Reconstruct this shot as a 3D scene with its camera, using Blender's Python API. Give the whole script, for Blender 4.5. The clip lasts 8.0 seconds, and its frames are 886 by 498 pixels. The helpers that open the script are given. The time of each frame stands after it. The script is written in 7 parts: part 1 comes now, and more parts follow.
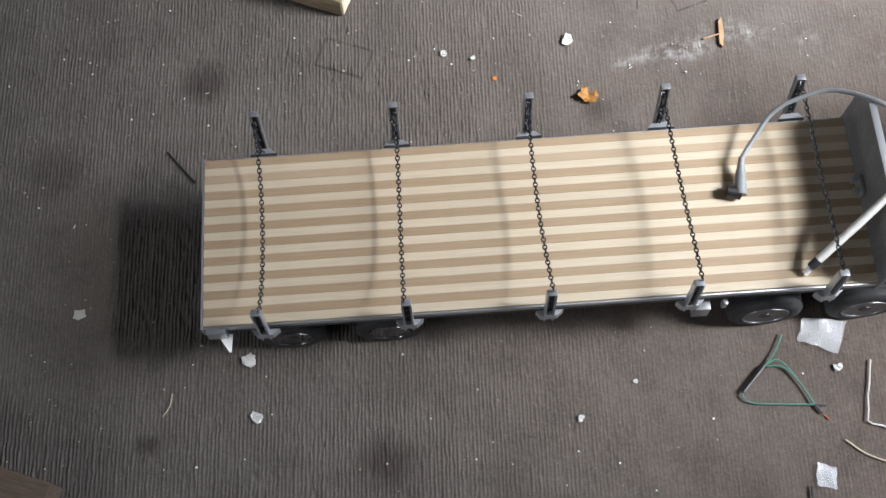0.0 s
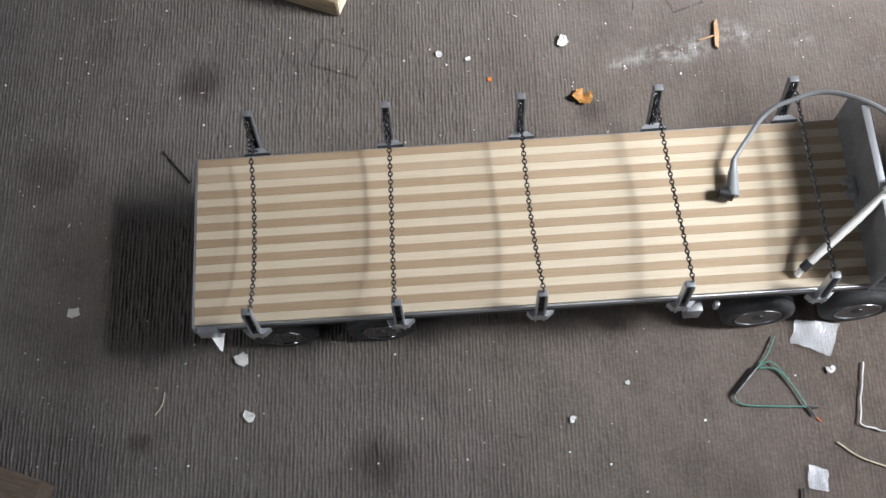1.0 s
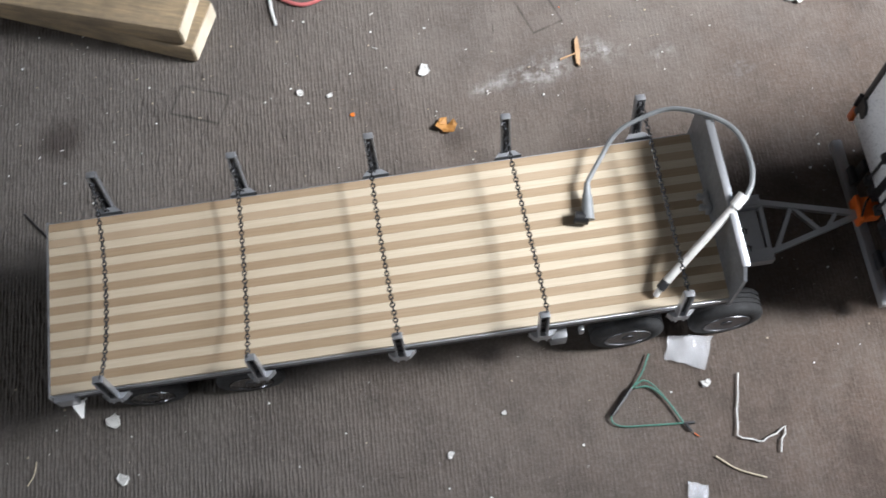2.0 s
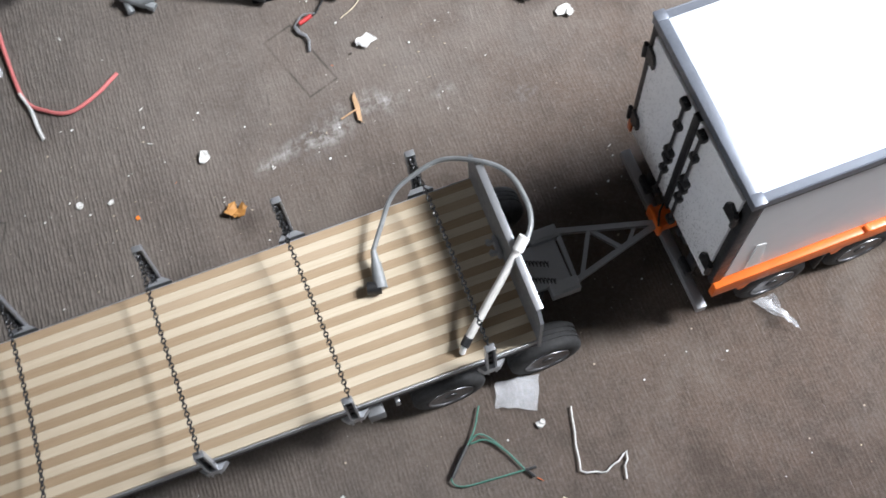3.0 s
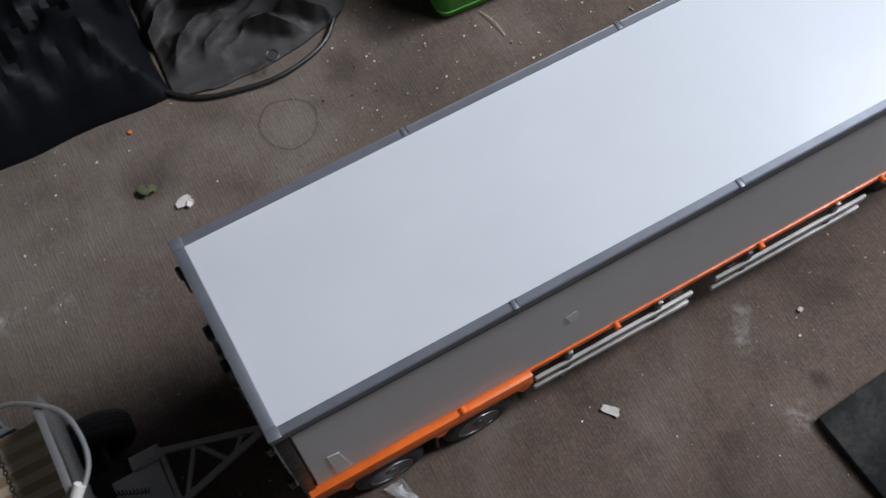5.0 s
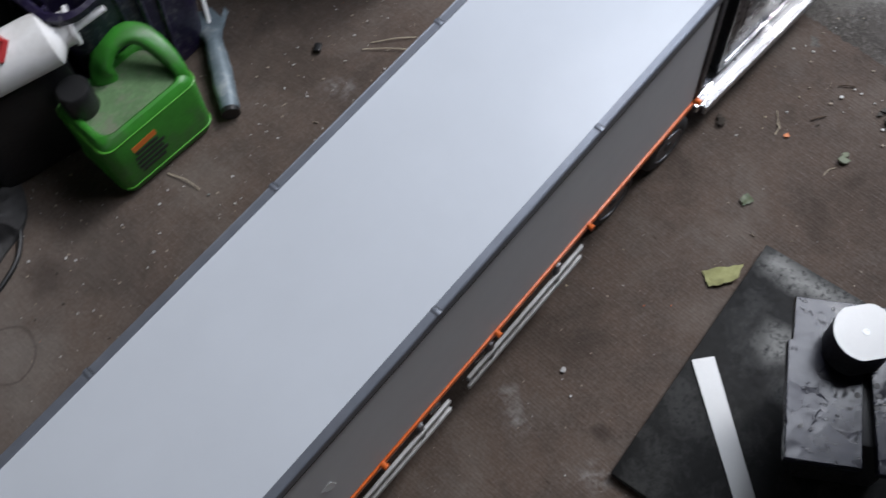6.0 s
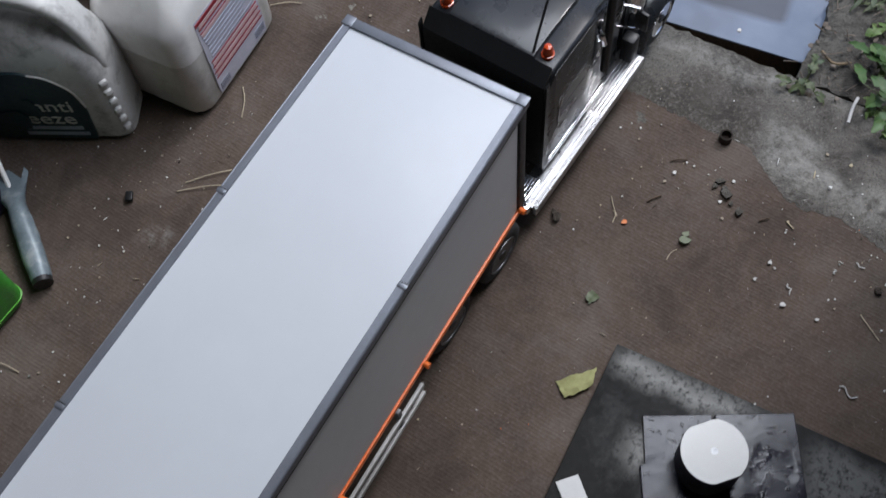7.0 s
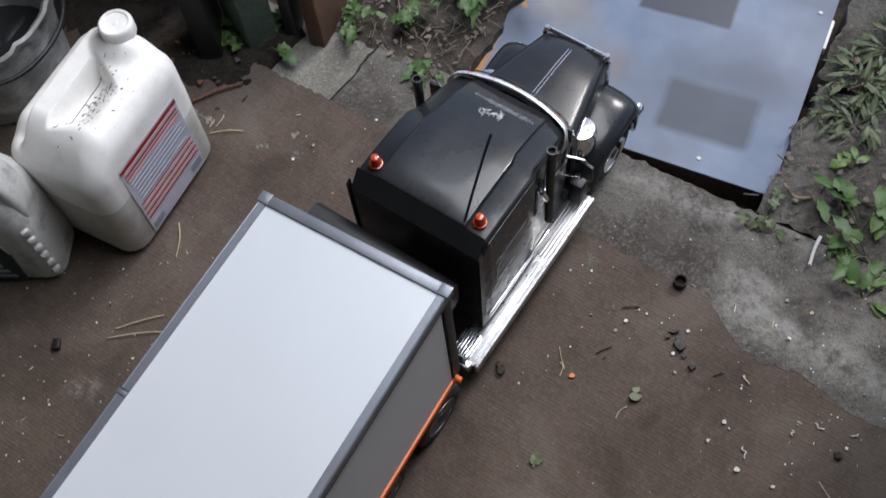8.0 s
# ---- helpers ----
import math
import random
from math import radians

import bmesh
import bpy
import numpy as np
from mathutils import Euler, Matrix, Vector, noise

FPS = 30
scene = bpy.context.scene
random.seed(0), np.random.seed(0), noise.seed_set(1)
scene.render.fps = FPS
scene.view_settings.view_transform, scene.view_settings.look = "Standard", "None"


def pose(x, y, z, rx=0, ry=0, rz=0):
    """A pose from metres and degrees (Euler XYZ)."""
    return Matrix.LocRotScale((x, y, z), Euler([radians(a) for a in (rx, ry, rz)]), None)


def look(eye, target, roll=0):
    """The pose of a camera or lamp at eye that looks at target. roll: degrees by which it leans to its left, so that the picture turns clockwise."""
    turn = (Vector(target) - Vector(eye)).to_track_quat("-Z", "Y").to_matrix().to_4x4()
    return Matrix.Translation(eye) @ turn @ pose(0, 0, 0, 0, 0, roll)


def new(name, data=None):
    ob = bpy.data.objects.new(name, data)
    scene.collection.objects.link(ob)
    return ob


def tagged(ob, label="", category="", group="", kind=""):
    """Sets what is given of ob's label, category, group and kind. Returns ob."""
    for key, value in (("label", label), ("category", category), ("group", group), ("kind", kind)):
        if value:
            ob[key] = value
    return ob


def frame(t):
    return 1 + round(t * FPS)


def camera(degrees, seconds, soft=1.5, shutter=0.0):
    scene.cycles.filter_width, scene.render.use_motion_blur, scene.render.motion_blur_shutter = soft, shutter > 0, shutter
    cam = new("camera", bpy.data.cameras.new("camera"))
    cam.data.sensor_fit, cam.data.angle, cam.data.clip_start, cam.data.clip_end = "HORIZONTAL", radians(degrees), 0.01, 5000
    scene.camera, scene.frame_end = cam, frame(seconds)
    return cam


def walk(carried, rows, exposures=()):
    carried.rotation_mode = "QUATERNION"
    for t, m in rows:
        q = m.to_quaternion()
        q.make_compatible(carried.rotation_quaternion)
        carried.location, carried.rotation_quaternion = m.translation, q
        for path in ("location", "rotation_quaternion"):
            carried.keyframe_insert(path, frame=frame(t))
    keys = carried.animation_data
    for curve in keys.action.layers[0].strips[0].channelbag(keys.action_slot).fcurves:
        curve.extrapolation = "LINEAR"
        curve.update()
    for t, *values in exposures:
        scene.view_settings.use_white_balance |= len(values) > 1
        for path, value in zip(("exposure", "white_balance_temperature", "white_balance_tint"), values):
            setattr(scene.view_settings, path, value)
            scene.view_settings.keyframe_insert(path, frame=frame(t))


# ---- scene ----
cam = camera(44.0, 8.0, shutter=0.22)
PATH = [
    (0, (-0.628, -0.324, 1.182), (-0.615, 0.389, -0.686), -3.3),
    (0.5, (-0.623, -0.328, 1.181), (-0.616, 0.391, -0.685), -3.5),
    (1, (-0.612, -0.327, 1.182), (-0.612, 0.39, -0.685), -4.0),
    (1.2, (-0.611, -0.324, 1.18), (-0.593, 0.385, -0.69), -2.6),
    (2.3, (-0.423, -0.294, 1.181), (-0.356, 0.435, -0.68), -6.3),
    (2.5, (-0.387, -0.298, 1.172), (-0.3, 0.453, -0.68), -6.9),
    (3, (-0.336, -0.257, 1.161), (-0.156, 0.443, -0.704), -6.6),
    (3.5, (-0.311, -0.202, 1.158), (-0.021, 0.457, -0.708), -3.0),
    (4, (-0.223, -0.197, 1.154), (0.118, 0.448, -0.708), -1.0),
    (4.2, (-0.161, -0.204, 1.161), (0.182, 0.449, -0.698), 0.2),
    (5.3, (0.074, -0.284, 1.166), (0.47, 0.488, -0.636), -5.9),
    (5.5, (0.103, -0.278, 1.165), (0.553, 0.474, -0.632), -6.7),
    (6, (0.216, -0.258, 1.185), (0.814, 0.357, -0.622), -6.4),
    (6.5, (0.279, -0.249, 1.181), (0.989, 0.25, -0.621), -3.1),
    (7, (0.402, -0.26, 1.177), (1.097, 0.267, -0.623), -7.3),
    (7.5, (0.509, -0.272, 1.18), (1.191, 0.296, -0.612), -8.0),
    (8, (0.594, -0.24, 1.189), (1.295, 0.308, -0.602), -8.2),
]
walk(cam, [(t, look(eye, target, roll)) for t, eye, target, roll in PATH], [(0, 1.56, 6150, 10), (1.2, 1.56, 6150, 10), (2.5, 1.57, 6150, 10), (3.5, 1.20, 6150, 10), (4.0, 0.70, 6300, 10), (5.4, -0.28, 6220, 12), (6.5, -0.53, 6180, 12), (8.0, -0.46, 6420, 12)])

# ---- light ----
SUN_EL, SUN_AZ = radians(47.5), radians(-10)      # hazy sun that falls in through the open side door
world = bpy.data.worlds.new("sky")
scene.world = world
world.use_nodes = True
wn = world.node_tree
sky = wn.nodes.new("ShaderNodeTexSky")
sky.sky_type, sky.sun_disc = "NISHITA", False
sky.sun_elevation, sky.sun_rotation = SUN_EL, radians(90) - SUN_AZ
sky.air_density, sky.dust_density, sky.ozone_density = 1.0, 1.0, 1.0
wn.links.new(sky.outputs["Color"], wn.nodes["Background"].inputs["Color"])
wn.nodes["Background"].inputs["Strength"].default_value = 0.15

sun_data = bpy.data.lights.new("sun", "SUN")
sun_data.energy, sun_data.angle, sun_data.color = 1.95, radians(12), (1.0, 0.985, 0.96)
sun = new("sun", sun_data)
sun_way = Vector((math.cos(SUN_EL) * math.cos(SUN_AZ), math.cos(SUN_EL) * math.sin(SUN_AZ), math.sin(SUN_EL)))
sun.matrix_world = look(sun_way * 8, (0, 0, 0))

door_data = bpy.data.lights.new("door_daylight", "AREA")         # the sky's light in the upper part of the doorway
door_data.shape, door_data.size, door_data.size_y = "RECTANGLE", 0.9, 0.7
door_data.energy, door_data.color = 20, (0.93, 0.96, 1.0)
door_light = new("door_daylight", door_data)
door_light.matrix_world = look((1.36, 0.02, 1.36), (0.70, 0.45, 0.0))

fill_data = bpy.data.lights.new("rear_fill", "AREA")     # added fill lamp, out of view, that brightens faces turned to the back
fill_data.shape, fill_data.size, fill_data.size_y = "RECTANGLE", 1.1, 0.5
fill_data.energy, fill_data.color = 8.0, (0.97, 0.98, 1.0)
fill_light = new("rear_fill", fill_data)
fill_light.matrix_world = look((-2.99, -1.3, 1.1), (0.0, 0.05, 0.2))

# ---- materials ----
def nodes_of(name):
    m = bpy.data.materials.new(name)
    m.use_nodes = True
    t = m.node_tree
    return m, t, t.nodes["Principled BSDF"]


def noise_node(t, vec, scale, detail=4.0, rough=0.55):
    n = t.nodes.new("ShaderNodeTexNoise")
    n.inputs["Scale"].default_value, n.inputs["Detail"].default_value, n.inputs["Roughness"].default_value = scale, detail, rough
    if vec is not None:
        t.links.new(vec, n.inputs["Vector"])
    return n.outputs["Fac"]


def ramp(t, fac, lo, hi):
    n = t.nodes.new("ShaderNodeMapRange")
    n.inputs["From Min"].default_value, n.inputs["From Max"].default_value = lo, hi
    n.clamp = True
    t.links.new(fac, n.inputs["Value"])
    return n.outputs["Result"]


def mixc(t, fac, a, b, kind="MIX"):
    n = t.nodes.new("ShaderNodeMix")
    n.data_type, n.blend_type = "RGBA", kind
    for sock, v in ((n.inputs["Factor"], fac), (n.inputs["A"], a), (n.inputs["B"], b)):
        if isinstance(v, (int, float)):
            sock.default_value = v
        elif isinstance(v, (tuple, list)):
            sock.default_value = (*v[:3], 1)
        else:
            t.links.new(v, sock)
    return n.outputs["Result"]


def math_node(t, op, a, b=0.0):
    n = t.nodes.new("ShaderNodeMath")
    n.operation = op
    for sock, v in ((n.inputs[0], a), (n.inputs[1], b)):
        if isinstance(v, (int, float)):
            sock.default_value = v
        else:
            t.links.new(v, sock)
    return n.outputs[0]


def bump(t, p, height, strength=0.3, dist=0.001):
    n = t.nodes.new("ShaderNodeBump")
    n.inputs["Strength"].default_value, n.inputs["Distance"].default_value = strength, dist
    t.links.new(height, n.inputs["Height"])
    t.links.new(n.outputs["Normal"], p.inputs["Normal"])


def coords(t):
    return t.nodes.new("ShaderNodeTexCoord").outputs["Object"]


def stuff_mat(name, colour, rough=0.5, metal=0.0, var=0.18, scale=25, fine=220, relief=0.15, dirt=None, dirt_amount=0.5,
              dirt_scale=12, stretch=None, coat=0.0, island=0.0, spec=0.5, grain=0.08):
    """A surface with broad and fine variation, optional dirt patches and a fine relief."""
    m, t, p = nodes_of(name)
    vec = coords(t)
    if stretch:
        mp = t.nodes.new("ShaderNodeMapping")
        mp.inputs["Scale"].default_value = stretch
        t.links.new(vec, mp.inputs["Vector"])
        vec = mp.outputs["Vector"]
    big, small = noise_node(t, vec, scale), noise_node(t, vec, fine, 3.0)
    dark, light = [c * (1 - var) for c in colour], [min(1, c * (1 + var)) for c in colour]
    col = mixc(t, ramp(t, big, 0.3, 0.7), dark, light)
    col = mixc(t, math_node(t, "MULTIPLY", ramp(t, small, 0.35, 0.7), var * 1.2), col, [c * 0.55 for c in colour])
    if island:
        g = t.nodes.new("ShaderNodeNewGeometry").outputs["Random Per Island"]
        col = mixc(t, math_node(t, "MULTIPLY", g, island), col, [c * 0.45 for c in colour])
    if dirt:
        d = noise_node(t, coords(t), dirt_scale, 8.0, 0.65)
        col = mixc(t, math_node(t, "MULTIPLY", ramp(t, d, 0.5, 0.68), dirt_amount), col, dirt)
    t.links.new(col, p.inputs["Base Color"])
    t.links.new(ramp_to(t, small, max(0.02, rough - grain), min(1, rough + grain * 1.25)), p.inputs["Roughness"])
    p.inputs["Metallic"].default_value = metal
    p.inputs["Specular IOR Level"].default_value = spec
    p.inputs["Coat Weight"].default_value = coat
    p.inputs["Coat Roughness"].default_value = 0.08
    if relief:
        bump(t, p, small, relief, 0.0006)
    return m


def ramp_to(t, fac, lo, hi):
    n = t.nodes.new("ShaderNodeMapRange")
    n.inputs["From Min"].default_value, n.inputs["From Max"].default_value = 0.3, 0.7
    n.inputs["To Min"].default_value, n.inputs["To Max"].default_value = lo, hi
    t.links.new(fac, n.inputs["Value"])
    return n.outputs["Result"]


def spot(t, vec, x, y, r, soft):
    """1 inside a ragged round stain at (x, y), 0 outside."""
    flat = t.nodes.new("ShaderNodeVectorMath")
    flat.operation = "MULTIPLY"
    flat.inputs[1].default_value = (1, 1, 0)
    t.links.new(vec, flat.inputs[0])
    d = t.nodes.new("ShaderNodeVectorMath")
    d.operation = "DISTANCE"
    d.inputs[1].default_value = (x, y, 0)
    t.links.new(flat.outputs[0], d.inputs[0])
    return ramp_down(t, d.outputs["Value"], r - soft, r + soft)


def ramp_down(t, fac, lo, hi):
    n = t.nodes.new("ShaderNodeMapRange")
    n.inputs["From Min"].default_value, n.inputs["From Max"].default_value = lo, hi
    n.inputs["To Min"].default_value, n.inputs["To Max"].default_value = 1, 0
    n.clamp = True
    t.links.new(fac, n.inputs["Value"])
    return n.outputs["Result"]


def rect_mask(t, vec, x, y, hx, hy, soft, turn=0.0):
    """1 inside a soft-edged rectangle."""
    mp = t.nodes.new("ShaderNodeMapping")
    mp.vector_type = "TEXTURE"
    mp.inputs["Location"].default_value = (x, y, 0)
    mp.inputs["Rotation"].default_value = (0, 0, radians(turn))
    t.links.new(vec, mp.inputs["Vector"])
    sp = t.nodes.new("ShaderNodeSeparateXYZ")
    t.links.new(mp.outputs["Vector"], sp.inputs[0])
    mx = ramp_down(t, math_node(t, "ABSOLUTE", sp.outputs["X"]), hx - soft, hx + soft)
    my = ramp_down(t, math_node(t, "ABSOLUTE", sp.outputs["Y"]), hy - soft, hy + soft)
    return math_node(t, "MULTIPLY", mx, my)


def warped(t, vec, scale, amount):
    """The coordinates pushed about by noise, so that outlines of stains are ragged."""
    n = t.nodes.new("ShaderNodeTexNoise")
    n.inputs["Scale"].default_value, n.inputs["Detail"].default_value = scale, 5
    t.links.new(vec, n.inputs["Vector"])
    s = t.nodes.new("ShaderNodeVectorMath")
    s.operation = "SUBTRACT"
    t.links.new(n.outputs["Color"], s.inputs[0])
    s.inputs[1].default_value = (0.5, 0.5, 0.5)
    k = t.nodes.new("ShaderNodeVectorMath")
    k.operation = "SCALE"
    k.inputs["Scale"].default_value = amount
    t.links.new(s.outputs[0], k.inputs[0])
    a = t.nodes.new("ShaderNodeVectorMath")
    a.operation = "ADD"
    t.links.new(vec, a.inputs[0])
    t.links.new(k.outputs[0], a.inputs[1])
    return a.outputs[0]


def carpet_mat():
    m, t, p = nodes_of("ribbed_carpet")
    vec = coords(t)
    broad, mid = noise_node(t, vec, 2.2, 5), noise_node(t, vec, 17, 6, 0.65)
    fine, grain = noise_node(t, vec, 260, 3), noise_node(t, vec, 900, 2)
    sp = t.nodes.new("ShaderNodeSeparateXYZ")
    t.links.new(vec, sp.inputs[0])
    # greyer at the back, browner towards the door
    door_side = ramp(t, math_node(t, "ADD", sp.outputs["X"], math_node(t, "MULTIPLY", broad, 0.6)), -0.5, 0.35)
    col = mixc(t, door_side, (0.117, 0.104, 0.093), (0.110, 0.081, 0.064))
    col = mixc(t, math_node(t, "MULTIPLY", ramp(t, mid, 0.42, 0.66), 0.40), col, (0.050, 0.043, 0.039))
    col = mixc(t, math_node(t, "MULTIPLY", ramp(t, fine, 0.45, 0.66), 0.24), col, (0.20, 0.178, 0.157))
    col = mixc(t, math_node(t, "MULTIPLY", ramp(t, grain, 0.46, 0.66), 0.26), col, (0.03, 0.027, 0.025))
    worn_ = noise_node(t, warped(t, vec, 3, 0.25), 7.5, 7, 0.62)
    col = mixc(t, math_node(t, "MULTIPLY", ramp(t, worn_, 0.52, 0.70), math_node(t, "MULTIPLY", door_side, 0.45)), col, (0.185, 0.160, 0.138))
    col = mixc(t, math_node(t, "MULTIPLY", ramp_down(t, worn_, 0.36, 0.47), math_node(t, "MULTIPLY", door_side, 0.55)), col, (0.048, 0.037, 0.030))
    # dusty area, painted paler to lift floor that renders too dark here
    dust = math_node(t, "MULTIPLY", rect_mask(t, warped(t, vec, 4, 0.25), -0.10, 0.46, 0.40, 0.13, 0.12, 0), ramp(t, noise_node(t, vec, 9, 6, 0.6), 0.30, 0.62))
    col = mixc(t, math_node(t, "MULTIPLY", dust, 0.5), col, (0.20, 0.178, 0.160))
    rag = warped(t, vec, 40, 0.03)
    for x, y, r, amount in ((-0.893, 0.367, 0.026, 0.6), (-0.70, -0.111, 0.026, 0.62), (-0.955, -0.075, 0.011, 0.6),
                            (-1.08, 0.26, 0.03, 0.35), (0.0, 0.47, 0.03, 0.4), (0.28, 0.49, 0.025, 0.5), (-0.42, 0.29, 0.016, 0.45),
                            (0.35, 0.33, 0.06, 0.35), (-0.62, 0.50, 0.03, 0.3), (0.545, -0.135, 0.012, 0.6)):
        col = mixc(t, math_node(t, "MULTIPLY", spot(t, rag, x, y, r, r * 0.5), amount), col, (0.028, 0.02, 0.017))
    chalk = ramp(t, noise_node(t, vec, 55, 6, 0.7), 0.44, 0.62)
    for x, y, hx, hy, turn, amount in ((-0.335, 0.362, 0.06, 0.007, 8, 0.5), (-0.225, 0.385, 0.022, 0.012, -25, 0.6), (-0.29, 0.372, 0.045, 0.02, 20, 0.25),
                                       (-0.15, 0.372, 0.012, 0.005, 15, 0.55), (0.508, -0.04, 0.028, 0.010, 60, 0.35), (0.503, -0.158, 0.014, 0.014, 0, 0.4),
                                       (0.7, 0.40, 0.012, 0.02, 30, 0.35), (-0.06, 0.33, 0.012, 0.004, 30, 0.4)):
        k = math_node(t, "MULTIPLY", rect_mask(t, rag, x, y, hx, hy, 0.008, turn), chalk)
        col = mixc(t, math_node(t, "MULTIPLY", k, amount), col, (0.42, 0.41, 0.40))
    # worn outlines where small frames once lay
    for x, y, hx, hy, turn in ((-0.724, 0.39, 0.032, 0.021, -22), (-0.30, 0.475, 0.021, 0.05, 18)):
        outer, inner = rect_mask(t, vec, x, y, hx, hy, 0.0012, turn), rect_mask(t, vec, x, y, hx - 0.0022, hy - 0.0022, 0.0012, turn)
        line = math_node(t, "SUBTRACT", outer, inner)
        col = mixc(t, math_node(t, "MULTIPLY", line, math_node(t, "MULTIPLY", ramp(t, mid, 0.3, 0.5), 0.75)), col, (0.02, 0.018, 0.016))
    for x, y, r in ((0.183, 0.458, 0.037),):
        ring = math_node(t, "SUBTRACT", spot(t, warped(t, vec, 12, 0.02), x, y, r, 0.0012), spot(t, warped(t, vec, 12, 0.02), x, y, r - 0.002, 0.0012))
        col = mixc(t, math_node(t, "MULTIPLY", ring, 0.55), col, (0.02, 0.018, 0.016))
    t.links.new(col, p.inputs["Base Color"])
    p.inputs["Roughness"].default_value = 0.95
    p.inputs["Specular IOR Level"].default_value = 0.12
    p.inputs["Sheen Weight"].default_value = 0.15
    bump(t, p, math_node(t, "ADD", fine, math_node(t, "MULTIPLY", grain, 0.5)), 0.6, 0.0010)
    return m


def concrete_mat(name, light, dark, seed=0.0):
    m, t, p = nodes_of(name)
    vec = warped(t, coords(t), 9, 0.05)
    big, mid = noise_node(t, vec, 4 + seed, 6, 0.6), noise_node(t, vec, 22, 8, 0.7)
    fine = noise_node(t, vec, 180, 4, 0.6)
    col = mixc(t, ramp(t, big, 0.38, 0.62), dark, light)
    col = mixc(t, math_node(t, "MULTIPLY", ramp(t, mid, 0.48, 0.66), 0.65), col, [c * 0.35 for c in dark])
    pits = noise_node(t, coords(t), 420, 3, 0.6)
    col = mixc(t, math_node(t, "MULTIPLY", ramp(t, fine, 0.50, 0.64), 0.28), col, [min(1, c * 1.4) for c in light])
    col = mixc(t, math_node(t, "MULTIPLY", ramp(t, pits, 0.54, 0.66), 0.6), col, [c * 0.3 for c in dark])
    t.links.new(col, p.inputs["Base Color"])
    p.inputs["Roughness"].default_value = 0.93
    p.inputs["Specular IOR Level"].default_value = 0.2
    bump(t, p, math_node(t, "ADD", mid, math_node(t, "MULTIPLY", fine, 0.6)), 0.9, 0.005)
    return m


def threshold_mat():
    """Worn concrete with a paler band of screed where the carpet ends and dark patches."""
    m = concrete_mat("worn_concrete", (0.215, 0.203, 0.182), (0.082, 0.073, 0.064))
    t = m.node_tree
    p = t.nodes["Principled BSDF"]
    base = p.inputs["Base Color"].links[0].from_socket
    rag = warped(t, coords(t), 22, 0.05)
    grit = ramp(t, noise_node(t, coords(t), 75, 6, 0.7), 0.36, 0.56)
    col = base
    for x, y, hx, hy, turn, amount in ((1.156, -0.30, 0.018, 0.115, -4, 0.42), (1.195, -0.215, 0.022, 0.040, 0, 0.35), (1.20, 0.05, 0.012, 0.06, 10, 0.4), (1.215, 0.44, 0.06, 0.03, 0, 0.55), (1.27, -0.08, 0.012, 0.10, 6, 0.4)):
        k = math_node(t, "MULTIPLY", rect_mask(t, rag, x, y, hx, hy, 0.010, turn), grit)
        col = mixc(t, math_node(t, "MULTIPLY", k, amount), col, (0.43, 0.42, 0.39))
    for x, y, r in ((1.235, -0.30, 0.035), (1.20, -0.10, 0.022), (1.25, -0.42, 0.04), (1.18, 0.30, 0.025)):
        col = mixc(t, math_node(t, "MULTIPLY", spot(t, rag, x, y, r, r * 0.6), 0.45), col, (0.07, 0.06, 0.053))
    t.links.new(col, p.inputs["Base Color"])
    return m


def wood_mat(name, light, dark, grain=(4, 90, 90), rough=0.55, stain=0.25, rear_tone=0.0):
    m, t, p = nodes_of(name)
    mp = t.nodes.new("ShaderNodeMapping")
    mp.inputs["Scale"].default_value = grain
    t.links.new(coords(t), mp.inputs["Vector"])
    rnd = t.nodes.new("ShaderNodeObjectInfo").outputs["Random"]
    off = t.nodes.new("ShaderNodeCombineXYZ")
    t.links.new(math_node(t, "MULTIPLY", rnd, 37.0), off.inputs[0])
    t.links.new(off.outputs[0], mp.inputs["Location"])
    fibre, blotch = noise_node(t, mp.outputs["Vector"], 6, 6, 0.6), noise_node(t, coords(t), 14, 4)
    col = mixc(t, ramp(t, fibre, 0.3, 0.7), dark, light)
    col = mixc(t, math_node(t, "MULTIPLY", ramp(t, blotch, 0.5, 0.75), stain), col, [c * 0.6 for c in dark])
    col = mixc(t, math_node(t, "MULTIPLY", rnd, 0.22), col, [c * 0.72 for c in dark])
    if rear_tone:                                     # browner towards the rear, for stains and for the light's fall-off there
        sp = t.nodes.new("ShaderNodeSeparateXYZ")
        t.links.new(coords(t), sp.inputs[0])
        rear_side = ramp_down(t, math_node(t, "ADD", sp.outputs["X"], math_node(t, "MULTIPLY", noise_node(t, coords(t), 8, 4), 0.30)), 0.0, 0.22)
        col = mixc(t, math_node(t, "MULTIPLY", rear_side, rear_tone), col, [dark[0] * 0.80, dark[1] * 0.70, dark[2] * 0.58])
    t.links.new(col, p.inputs["Base Color"])
    p.inputs["Roughness"].default_value = rough
    bump(t, p, fibre, 0.15, 0.0004)
    return m


